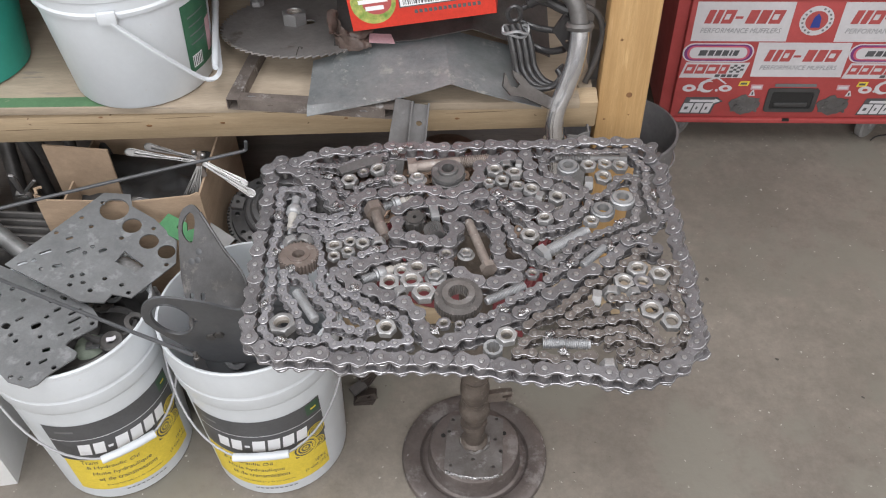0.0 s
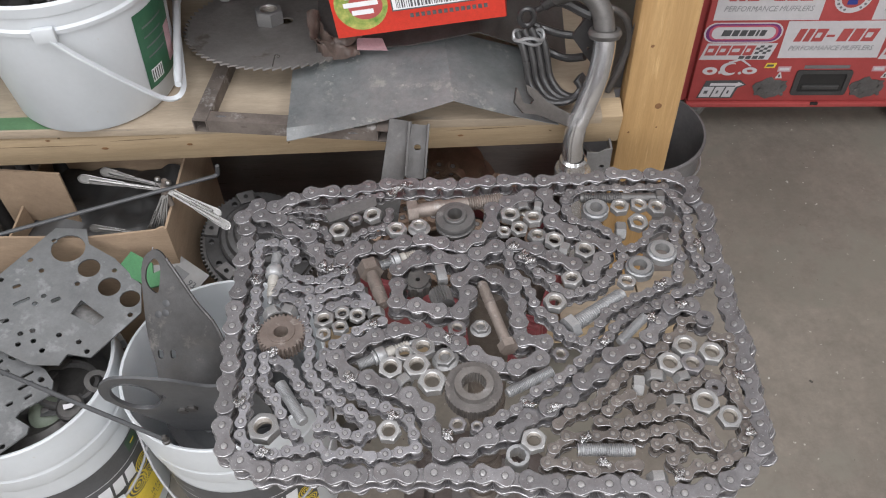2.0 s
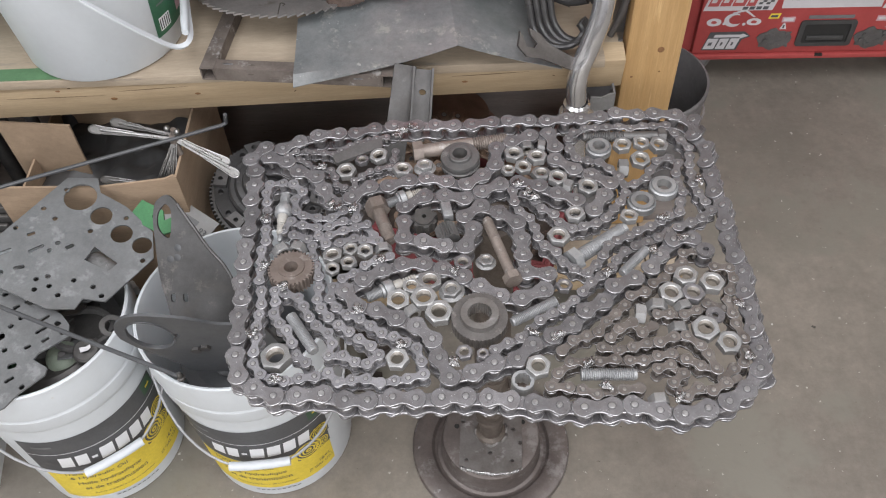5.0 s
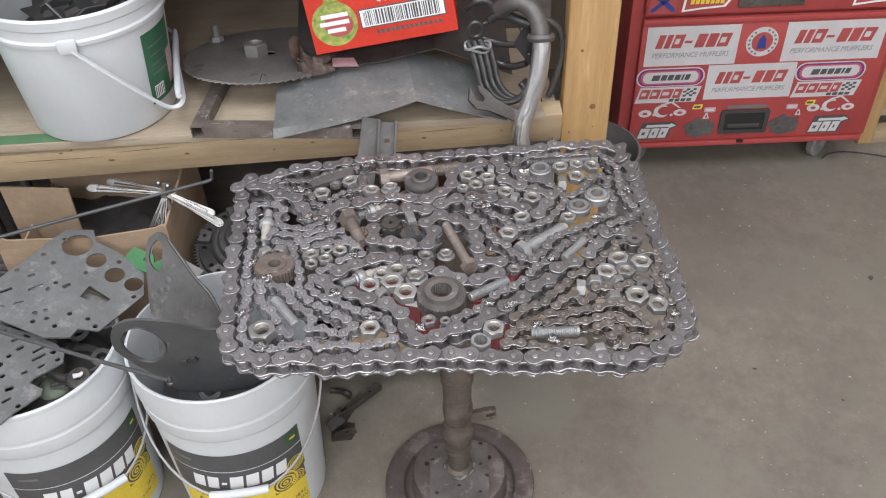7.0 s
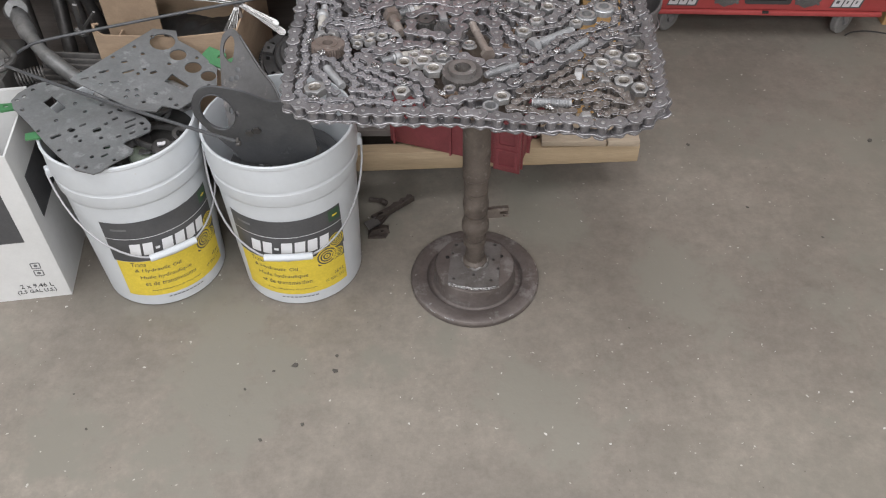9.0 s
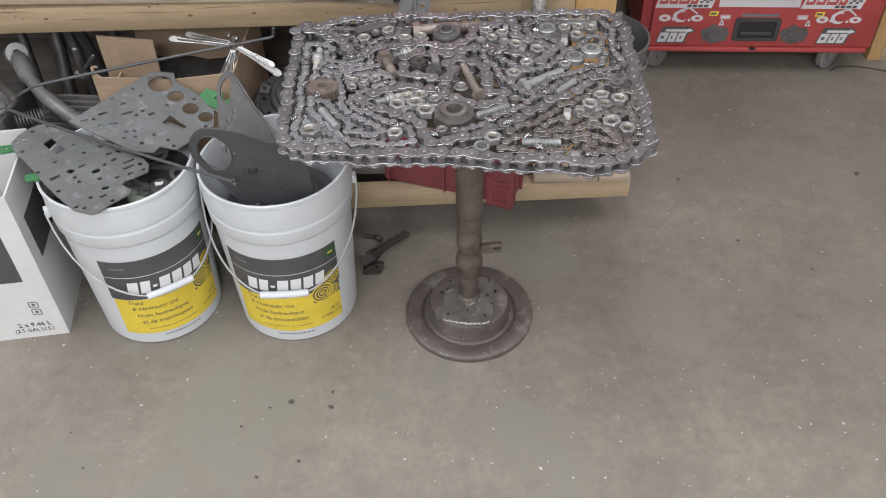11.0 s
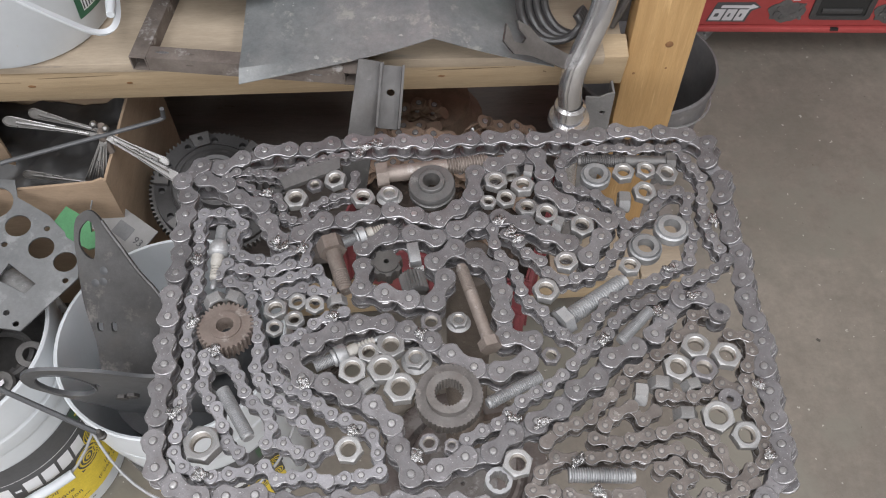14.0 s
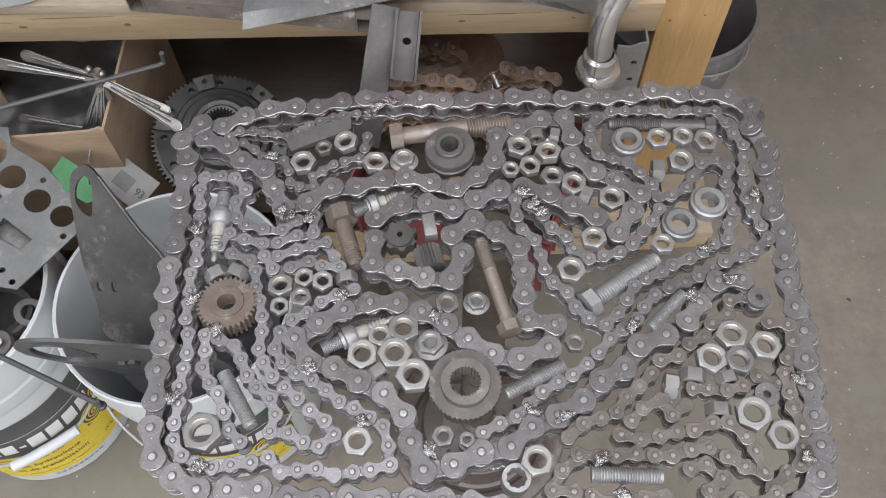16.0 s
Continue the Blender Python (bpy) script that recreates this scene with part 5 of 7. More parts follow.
part("flat_blade", Geo().prism([(-0.035, -0.008), (0.030, -0.010), (0.036, 0.004), (-0.005, 0.009), (-0.035, 0.006)], -0.003, 0.003), grey_steel, table, "flat worn steel blade", pose(-0.176, 0.153, TOP - 0.002, 6, 0, 27))
for x, y in ((-330, 165), (237, -33), (228, -125)):
    ring_part("chain_roller", x if x > -330 else -316, y if x > -330 else 145, [(0.0035, 0), (0.0105, 0), (0.0105, -0.003), (0.0035, -0.003)], steel_chain, n=18)
blob = random.Random(11)
for x, y in [(-286, 42), (-179, 52), (-222, 123), (-199, 53), (-126, 179), (-106, 193), (-252, -66), (-277, -35), (-281, -129), (-250, -188), (-116, -149), (-60, -173), (27, 81), (38, 69), (197, 18), (213, -15), (177, -32), (120, -62), (54, -146), (26, -139), (82, -182), (-57, -52), (-165, -101), (256, -111), (252, -179), (254, 77), (-205, 59), (-140, -29), (-118, 186), (98, -208), (170, -225), (45, 60)]:
    bm = bmesh.new()
    bmesh.ops.create_icosphere(bm, subdivisions=3, radius=1.0)
    lobes = [Vector((blob.uniform(-1, 1), blob.uniform(-1, 1), blob.uniform(0, 0.8))).normalized() for k in range(9)]
    for v in bm.verts:
        d = v.co.normalized()
        v.co = d * (0.42 + max(0.62 * math.exp(-9 * (1 - d.dot(q))) * (0.5 + 0.5 * (k % 3) / 2) for k, q in enumerate(lobes)) + 0.16 * noise.noise(d * 5 + Vector((x, y, 0))))
        v.co = Vector((v.co.x * 0.0108, v.co.y * 0.0078, v.co.z * 0.0048))
    bm.verts.index_update()
    g = Geo().add([v.co[:] for v in bm.verts], [[v.index for v in f.verts] for f in bm.faces])
    bm.free()
    part("weld_bead", g, weld_steel, table, "", pose(x / 1000, y / 1000, TOP, 0, 0, blob.uniform(0, 180)), smooth=60)

# the pole: a rusty shaft with lobes, a clevis tab and a square foot plate on a brake disc
px, py = -0.003, 0.046
prof = [(0.0270, 0.056), (0.0255, 0.064), (0.0195, 0.069), (0.0190, 0.085), (0.0204, 0.088), (0.0194, 0.100), (0.0208, 0.104), (0.0196, 0.110), (0.0196, 0.152), (0.0265, 0.156), (0.0285, 0.163), (0.0285, 0.176), (0.0262, 0.182), (0.0240, 0.186), (0.0240, 0.216), (0.0262, 0.220), (0.0262, 0.236), (0.0242, 0.240), (0.0246, 0.300), (0.0278, 0.304), (0.0278, 0.322), (0.0268, 0.328), (0.0268, 0.52), (0.0285, 0.524), (0.0285, 0.630)]
pole = part("pole", Geo().lathe(prof, 28), pole_iron, table, "rusty brown shaft pole with rings and lobes", pose(px, py, 0))
rnd = random.Random(5)
for z in (0.128, 0.200, 0.262, 0.360):
    a = rnd.uniform(0, 360)
    part("cam_lobe", Geo().prism([(q * math.cos(t), q * math.sin(t)) for t, q in [(2 * math.pi * i / 24, 0.0235 + 0.0045 * max(0, math.cos(2 * math.pi * i / 24)) ** 2) for i in range(24)]], -0.005, 0.005), pole_iron, pole, "", pose(0, 0, z, 0, 0, a))
scrape = random.Random(23)
for a, w in ((-12, 9), (4, 16), (28, 12), (-140, 14), (-118, 10), (-60, 7), (160, 9)):
    pts = [(0.1385 * math.cos(radians(a + w * i / 8)), 0.1385 * math.sin(radians(a + w * i / 8)), 0.0125 + 0.0012 * scrape.random()) for i in range(9)]
    part("rim_scrape", Geo().tube(pts, [0.0004] + [0.0012 * scrape.uniform(0.5, 1.2) for i in range(7)] + [0.0004], 6), worn_glint_edge, table, "bright scraped rim", pose(px, py, 0))
clevis = part("clevis_tab", Geo().prism([(0.018, -0.010), (0.05, -0.011), (0.068, -0.010), (0.068, -0.004), (0.050, -0.003), (0.050, 0.003), (0.068, 0.004), (0.068, 0.010), (0.05, 0.011), (0.018, 0.010)], -0.0055, 0.0055, None, [circle(0.058, -0.007, 0.002, 8)]), pole_iron, pole, "rusty forked tab", pose(0, 0, 0.198, 80, 0, 8))
disc = part("brake_disc", Geo().lathe([(0.030, 0.050), (0.078, 0.050), (0.0845, 0.0475), (0.0865, 0.042), (0.0880, 0.012), (0.0905, 0.006), (0.096, 0.0045), (0.101, 0.0065), (0.106, 0.0125), (0.114, 0.0150), (0.120, 0.0158), (0.134, 0.0160), (0.139, 0.0138), (0.141, 0.010), (0.141, 0.002), (0.138, 0.0), (0.088, 0.0), (0.030, 0.044)], 72, None, True), rotor_iron, table, "rusty worn brake disc foot", pose(px, py, 0), smooth=25)
for a in range(0, 360, 72):
    # Flat dark discs paint the shade of stud holes; nothing is cut.
    part("stud_hole", Geo().lathe([(0.0001, 0.0), (0.0045, 0.0), (0.0045, 0.0008), (0.0001, 0.0009)], 12), shade_gap, disc, "", pose(0.062 * math.cos(radians(a + 20)), 0.062 * math.sin(radians(a + 20)), 0.0498))
foot = [(-0.058, -0.060), (-0.034, -0.070), (-0.005, -0.076), (0.028, -0.077), (0.050, -0.068), (0.058, 0.05), (0.03, 0.060), (-0.045, 0.058), (-0.052, 0.03)]
holes = [circle(x, y, 0.0038, 10) for x, y in ((-0.045, -0.052), (0.034, -0.056), (-0.048, 0.022), (0.045, 0.050), (0.050, -0.022), (-0.003, -0.040), (0.040, 0.004), (-0.040, 0.048))]
part("foot_plate", Geo().prism(foot, 0.0505, 0.0565, None, holes), plate_steel, table, "grey welded foot plate with bolt holes", pose(px, py, 0))
part("weld_seam", Geo().tube([(q * math.cos(t) + 0.001, q * math.sin(t), 0.0585 + 0.002 * math.sin(9 * t)) for t, q in [(2 * math.pi * i / 40, 0.0255 + 0.0015 * math.sin(7 * i)) for i in range(41)]], 0.0035, 8), plate_steel, table, "", pose(px, py, 0))
part("weld_seam", Geo().tube([(-0.055 + 0.1 * i / 20, -0.0615 - 0.0155 * math.sin(math.pi * (i + 1) / 27) + 0.001 * math.sin(5 * i), 0.0525) for i in range(21)], 0.0035, 8), weld_steel, table, "", pose(px, py, 0))


# ---- scrap in and round the oil pails ----


def slot(x, y, w, h, a):
    c, s = math.cos(radians(a)), math.sin(radians(a))
    return [(x + c * u - s * v, y + s * u + c * v) for u, v in rounded(-w / 2, w / 2, -h / 2, h / 2, min(w, h) * 0.35, 2)]


VP1 = basis((-0.60, 1.25, 0.457), (1, 0, -0.1667), (0.1667, -0.1233, 1))


def on_one(pts):
    """From the floor plan to the plate's own plane."""
    inv_m = VP1.inverted()
    return [tuple((inv_m @ Vector((x, y, 0.2029 - 0.1667 * x + 0.1233 * y)))[:2]) for x, y in pts]


outline = on_one([(-0.615, 1.370), (-0.570, 1.373), (-0.561, 1.346), (-0.518, 1.323), (-0.472, 1.280), (-0.464, 1.233), (-0.520, 1.155), (-0.552, 1.158), (-0.560, 1.140), (-0.598, 1.138), (-0.660, 1.164), (-0.731, 1.195), (-0.674, 1.280)])
holes = [circle(*on_one([p])[0], r, 20) for p, r in (((-0.589, 1.335), 0.025), ((-0.552, 1.303), 0.0165), ((-0.517, 1.273), 0.0165), ((-0.484, 1.255), 0.0150))]
holes.append(on_one([(-0.562, 1.223), (-0.552, 1.247), (-0.514, 1.221), (-0.524, 1.205)]))
for p in ((-0.638, 1.309), (-0.612, 1.347), (-0.515, 1.302), (-0.670, 1.271), (-0.618, 1.292), (-0.563, 1.274), (-0.614, 1.235), (-0.605, 1.249), (-0.622, 1.185), (-0.607, 1.191), (-0.621, 1.168), (-0.602, 1.175), (-0.570, 1.187), (-0.541, 1.178), (-0.527, 1.164), (-0.479, 1.228), (-0.587, 1.161), (-0.689, 1.209), (-0.673, 1.193)):
    holes.append(circle(*on_one([p])[0], 0.0042, 8))
for x, y, w, h, a in ((-0.633, 1.237, 0.024, 0.006, 35), (-0.676, 1.228, 0.020, 0.006, 32), (-0.650, 1.203, 0.016, 0.007, 20), (-0.587, 1.244, 0.014, 0.007, 35), (-0.705, 1.201, 0.016, 0.006, 30), (-0.646, 1.262, 0.012, 0.006, 30)):
    holes.append(slot(*on_one([(x, y)])[0], w, h, a))
single("valve_plate", Geo().prism(outline, -0.0015, 0.0015, None, holes), valve_grey, "grey steel valve body plate full of holes, leaning on a pail", "valve plate", VP1, "valve plates")

VP2 = Matrix.Translation((-0.70, 1.10, 0.4175)) @ pose(0, 0, 0, math.degrees(math.atan(0.05)))


def on_two(pts):
    return [(x + 0.70, y - 1.10) for x, y in pts]


outline = on_two([(-0.863, 1.194), (-0.857, 1.217), (-0.839, 1.242), (-0.811, 1.257), (-0.749, 1.228), (-0.678, 1.190), (-0.623, 1.166), (-0.585, 1.143), (-0.570, 1.125), (-0.567, 1.106), (-0.583, 1.093), (-0.604, 1.079), (-0.608, 1.069), (-0.585, 1.055), (-0.585, 1.044), (-0.617, 1.014), (-0.629, 0.995), (-0.641, 0.989), (-0.677, 1.000), (-0.721, 1.038), (-0.754, 1.070), (-0.775, 1.094), (-0.804, 1.125), (-0.828, 1.149), (-0.850, 1.170)])
holes = [on_two([(-0.787, 1.209), (-0.747, 1.173), (-0.760, 1.157), (-0.798, 1.190)])]
for p in ((-0.852, 1.196), (-0.842, 1.207), (-0.832, 1.229), (-0.807, 1.246), (-0.831, 1.167), (-0.734, 1.186), (-0.707, 1.162), (-0.755, 1.135), (-0.779, 1.105), (-0.722, 1.052), (-0.675, 1.009), (-0.659, 1.006), (-0.613, 1.026), (-0.691, 1.078), (-0.703, 1.090), (-0.656, 1.126), (-0.654, 1.086), (-0.656, 1.034), (-0.577, 1.112)):
    holes.append(circle(*on_two([p])[0], 0.0042, 10))
for x, y, w, h, a in ((-0.741, 1.090, 0.020, 0.010, 38), (-0.717, 1.108, 0.015, 0.012, -20), (-0.668, 1.108, 0.016, 0.012, 30), (-0.657, 1.159, 0.011, 0.007, 35), (-0.643, 1.141, 0.012, 0.008, 35), (-0.640, 1.166, 0.014, 0.007, -25), (-0.612, 1.136, 0.022, 0.006, 36), (-0.608, 1.119, 0.022, 0.006, 36), (-0.588, 1.128, 0.010, 0.008, -30), (-0.622, 1.090, 0.010, 0.006, 30), (-0.599, 1.101, 0.012, 0.006, 36), (-0.636, 1.060, 0.013, 0.009, 20), (-0.634, 1.038, 0.014, 0.006, 36), (-0.680, 1.182, 0.009, 0.008, 0), (-0.700, 1.122, 0.014, 0.006, 36)):
    holes.append(slot(*on_two([(x, y)])[0], w, h, a))
single("valve_plate", Geo().prism(outline, -0.0015, 0.0015, None, holes), valve_grey, "grey steel valve body plate with slots, lying across a pail rim", "valve plate", VP2, "valve plates")


def scrap_fill(name, x, y, z, r, seed, metals, label, count=26, low=0.10):
    """Loose small steel scrap heaped in a pail: one heap of plates, rings and short bars."""
    rnd = random.Random(seed)
    heap = thing(name, label, "scrap", pose(x, y, 0))
    part("scrap_bed", Geo().lathe([(0.0001, z + 0.01)] + [(r * i / 6, z + 0.008 * math.sin(i * 2.1) - 0.003 * i) for i in range(1, 7)] + [(r * 0.93, z - 0.11), (0.0001, z - 0.12)], 26), metals[0], heap)
    for i in range(count):
        a, q = rnd.uniform(0, 6.28), r * 0.85 * math.sqrt(rnd.random())
        m = pose(q * math.cos(a), q * math.sin(a), z + rnd.uniform(0.0, 0.022), rnd.uniform(-35, 35), rnd.uniform(-35, 35), rnd.uniform(0, 180))
        kind = rnd.random()
        metal = rnd.choice(metals)
        if kind < 0.35:
            part("ring", Geo().lathe([(0.010, 0), (0.018, 0), (0.018, 0.004), (0.010, 0.004)], 18, None, True), metal, heap, "", m)
        elif kind < 0.7:
            part("bar", Geo().box(rnd.uniform(0.03, 0.07), 0.009, 0.006, None, 0.001), metal, heap, "", m)
        else:
            part("bracket", Geo().prism([(-0.02, -0.012), (0.02, -0.012), (0.024, 0.004), (0.006, 0.014), (-0.02, 0.012)], -0.0015, 0.0015, None, [circle(0.004, -0.001, 0.005, 10)]), metal, heap, "", m)
    return heap


scrap_fill("small_scrap", -0.645, 1.160, 0.360, 0.138, 21, (dark_steel, dark_steel, grey_steel, valve_grey, black_paint), "heap of small dark steel scrap in the oil pail")
scrap_fill("dark_scrap", -0.337, 1.166, 0.318, 0.112, 22, (black_paint, black_paint, dark_steel), "heap of black greasy scrap in the oil pail", 6)
knob = thing("dial_knob", "faded pale green domed knob among the scrap in a pail", "knob", pose(-0.600, 1.112, 0.352, 18, 8, 20))
part("dome", Geo().lathe([(0.0001, 0.014), (0.010, 0.0132), (0.019, 0.0105), (0.0250, 0.005), (0.0265, -0.002), (0.0265, -0.010), (0.0001, -0.010)], 28), knob_green, knob)
part("boss", Geo().lathe([(0.0001, 0.019), (0.0055, 0.0185), (0.0065, 0.0165), (0.0068, 0.0125)], 16), grey_steel, knob)
single("plastic_clip", Geo().prism([(-0.0075, -0.004), (0.003, -0.004), (0.0075, -0.001), (0.0075, 0.004), (0.002, 0.002), (-0.0075, 0.003)], -0.003, 0.003), sticker_white, "small white plastic clip lying on the scrap", "clip", pose(-0.551, 1.101, 0.3925, 30, 10, 25))
single("steel_collar", Geo().lathe([(0.006, -0.016), (0.020, -0.016), (0.020, 0.0), (0.017, 0.003), (0.006, 0.003)], 24, None, True), dark_steel, "dark steel collar lying on the scrap in a pail", "collar", pose(-0.553, 1.104, 0.384, 8, 4, 0))
single("steel_ring", Geo().lathe([(0.040, -0.005), (0.046, -0.005), (0.047, 0.0), (0.046, 0.005), (0.040, 0.005)], 40, None, True), grey_steel, "dull steel ring lying on the scrap in a pail", "ring", pose(-0.575, 1.150, 0.371, -12, 8, 0))
single("steel_bushing", Geo().lathe([(0.019, -0.026), (0.023, -0.026), (0.024, -0.025), (0.024, 0.025), (0.023, 0.026), (0.019, 0.026)], 32, None, True), zinc, "bright steel bushing under the slot of a valve plate", "bushing", pose(-0.545, 1.226, 0.4120, 90, 0, 55))
single("green_tab", Geo().prism([(-0.035, -0.012), (0.012, -0.018), (0.035, -0.006), (0.03, 0.012), (-0.01, 0.010), (-0.035, 0.018)], -0.002, 0.002, None, [circle(-0.02, 0.003, 0.005, 10)]), green_paint, "green painted steel tab beside the valve plates", "steel tab", pose(-0.862, 1.205, 0.405, 0, 10, 40))
single("green_tab", Geo().prism([(-0.02, -0.010), (0.015, -0.012), (0.022, 0.004), (0.008, 0.012), (-0.02, 0.008)], -0.002, 0.002, None, [circle(0.006, 0.0, 0.004, 10)]), green_paint, "green painted steel tab under the valve plates", "steel tab", pose(-0.785, 1.103, 0.410, 0, 5, 20))
single("green_tab", Geo().prism([(-0.055, -0.018), (0.03, -0.022), (0.055, -0.004), (0.03, 0.014), (0.018, 0.002), (0.004, 0.018), (-0.05, 0.022)], -0.002, 0.002, None, [circle(-0.006, 0.004, 0.005, 10)]), green_paint, "green painted steel bracket by the cardboard box", "steel tab", pose(-0.468, 1.300, 0.448, 16, 0, -28) @ Matrix.Diagonal((0.82, 0.9, 1, 1)))
single("valve_piece", Geo().lathe([(0.006, 0), (0.022, 0), (0.022, 0.012), (0.016, 0.016), (0.006, 0.016)], 24, None, True), label_green, "small green round cap among the scrap", "cap", pose(-0.660, 1.085, 0.378, 12, 8))

# the dark brackets
B1 = basis((-0.423, 1.24, 0.511), (1.0, -0.2, 0.0), (-0.15, -0.75, 0.64))
inv = B1.inverted()


def to_plane(inv_m, pts):
    return [tuple((inv_m @ Vector(p))[:2]) for p in pts]


outline = to_plane(inv, [(-0.443, 1.222, 0.485), (-0.443, 1.244, 0.511), (-0.438, 1.258, 0.528), (-0.429, 1.263, 0.536), (-0.419, 1.264, 0.540), (-0.409, 1.259, 0.536), (-0.399, 1.247, 0.525), (-0.383, 1.229, 0.508), (-0.363, 1.207, 0.486), (-0.337, 1.182, 0.463), (-0.325, 1.152, 0.430), (-0.347, 1.111, 0.377), (-0.421, 1.119, 0.369), (-0.431, 1.153, 0.408), (-0.441, 1.187, 0.445)])
outline = [tuple(p)[:2] for p in spline([(*p, 0) for p in outline + outline[:1]], 4)][:-1]
ring = to_plane(inv, [(-0.423, 1.256, 0.530), (-0.433, 1.250, 0.521), (-0.437, 1.242, 0.510), (-0.436, 1.234, 0.501), (-0.429, 1.226, 0.494), (-0.420, 1.224, 0.492), (-0.416, 1.234, 0.505), (-0.414, 1.246, 0.520), (-0.417, 1.253, 0.528)])
hole = [tuple(p)[:2] for p in spline([(*p, 0) for p in ring + ring[:1]], 4)][:-1]
squares = to_plane(inv, [(-0.423, 1.165, 0.423), (-0.404, 1.163, 0.425)])
tall = thing("steel_bracket", "worn grey steel bracket with an oval eye standing in a pail", "bracket", B1, "dark brackets")
part("plate", Geo().prism(outline, -0.002, 0.002, None, [hole] + [slot(x, y, 0.008, 0.013, 8) for x, y in squares]), bracket_steel, tall)
part("rolled_edge", Geo().tube([(x, y, 0.001) for x, y in outline[22:44]], 0.0028, 8), bracket_steel, tall)
for p in to_plane(inv, [(-0.422, 1.203, 0.468), (-0.411, 1.204, 0.470), (-0.409, 1.212, 0.482)]):
    part("weld_spot", Geo().lathe([(0.0001, 0.0026), (0.0045, 0.0024), (0.0055, 0.002)], 12), black_paint, tall, "", pose(*p, 0))
B2 = basis((-0.407, 1.042, 0.511), (1.0, 0.0, 0.0), (0.0, -1.0, -0.2))
outline = [(-0.043, -0.008), (-0.041, 0.018), (-0.032, 0.042), (-0.014, 0.060), (0.006, 0.064), (0.028, 0.060), (0.058, 0.050), (0.100, 0.027), (0.150, 0.020), (0.150, -0.130), (0.030, -0.140), (0.006, -0.105), (-0.014, -0.070), (-0.032, -0.038)]
outline = [tuple(p)[:2] for p in spline([(*p, 0) for p in outline + outline[:1]], 4)][:-1]
brk = thing("steel_bracket", "black steel bracket with a large flanged eye, lying in a pail", "bracket", B2, "dark brackets")
part("plate", Geo().prism(outline, -0.002, 0.002, None, [circle(0.0, 0.0, 0.0285, 28, 0.0440), slot(0.034, -0.002, 0.006, 0.012, 0)]), black_paint, brk)
part("eye_rim", Geo().tube([(0.0300 * math.cos(t), 0.0455 * math.sin(t), 0.002) for t in [2 * math.pi * i / 32 for i in range(33)]], 0.0014, 6), black_paint, brk)
for bx_, by_ in ((0.046, -0.052), (0.060, -0.045)):
    part("bolt_head", Geo().prism(hexagon(0.008), 0.002, 0.006), dark_steel, brk, "", pose(bx_, by_, 0))

# long linkage rods
rod = thing("linkage_rod", "thin black linkage rod with a hooked end over the pails", "rod", group="linkage rods")
part("rod", Geo().tube(spline([(-0.361, 1.440, 0.533), (-0.364, 1.443, 0.518), (-0.368, 1.442, 0.511), (-0.40, 1.430, 0.510), (-0.60, 1.362, 0.505), (-0.80, 1.297, 0.496), (-0.845, 1.288, 0.484), (-0.868, 1.29, 0.470), (-0.885, 1.275, 0.462)]), 0.0032, 10), black_paint, rod)
part("ball_end", Geo().lathe([(0.0001, -0.008), (0.006, -0.005), (0.008, 0), (0.006, 0.005), (0.0001, 0.008)], 14), dark_steel, rod, "", pose(-0.885, 1.275, 0.462))
rod = thing("linkage_rod", "thin black linkage rod with a small bolted end across both pails", "rod", group="linkage rods")
part("rod", Geo().tube(spline([(-0.872, 1.238, 0.475), (-0.85, 1.222, 0.480), (-0.80, 1.190, 0.486), (-0.70, 1.142, 0.484), (-0.50, 1.053, 0.481), (-0.370, 0.994, 0.484)]), 0.0032, 10), black_paint, rod)
part("end_bolt", Geo().lathe([(0.0052, 0), (0.0052, 0.004), (0.0034, 0.005), (0.0034, 0.013), (0.002, 0.015)], 12), dark_steel, rod, "", pose(-0.367, 0.993, 0.478))
single("fork_lever", Geo().tube(spline([(-0.96, 1.335, 0.470), (-0.92, 1.325, 0.472), (-0.890, 1.300, 0.470), (-0.872, 1.275, 0.466), (-0.885, 1.245, 0.462), (-0.93, 1.225, 0.458)]), [0.007] * 6 + [0.009] * 12 + [0.007] * 13, 10), dark_steel, "dark forged fork lever joining the linkage rods", "lever")

# worn parts left of the pails
arm = thing("alloy_arm", "grey cast alloy suspension arm leaning under the shelf", "engine part")
part("arm", Geo().tube(spline([(-0.960, 1.500, 0.430), (-0.905, 1.42, 0.425), (-0.85, 1.36, 0.415), (-0.76, 1.30, 0.385), (-0.71, 1.27, 0.36)]), [0.019] * 6 + [0.014] * 6 + [0.016] * 13, 14), cast_alloy, arm)
part("eye", Geo().lathe([(0.008, -0.018), (0.023, -0.018), (0.023, 0.018), (0.008, 0.018)], 22, None, True), cast_alloy, arm, "", pose(-0.968, 1.510, 0.436, 60, 0, 40))
spring = [(0.014 * math.cos(t), 0.014 * math.sin(t), 0.0062 * t / 6.283) for t in [i * 0.35 for i in range(150)]]
single("coil_spring", Geo().tube(spring, 0.0022, 7), dark_steel, "small dark coil spring among the scrap", "spring", basis((-0.872, 1.258, 0.430), (0, 0, 1), (0.91, 0.41, 0.0)))
fins = thing("finned_casting", "grey finned alloy casting standing behind the oil pail", "engine part", pose(-0.785, 1.375, 0.0, 0, 0, -4))
part("block", Geo().slab(-0.085, 0.030, -0.030, 0.040, 0.0, 0.330, 0.004), dark_steel, fins)
for i in range(6):
    part("fin", Geo().slab(-0.100, 0.035, -0.048 + 0.017 * i, -0.041 + 0.017 * i, 0.332, 0.372 + 0.003 * i, 0.002), dull_shaded_metal, fins)
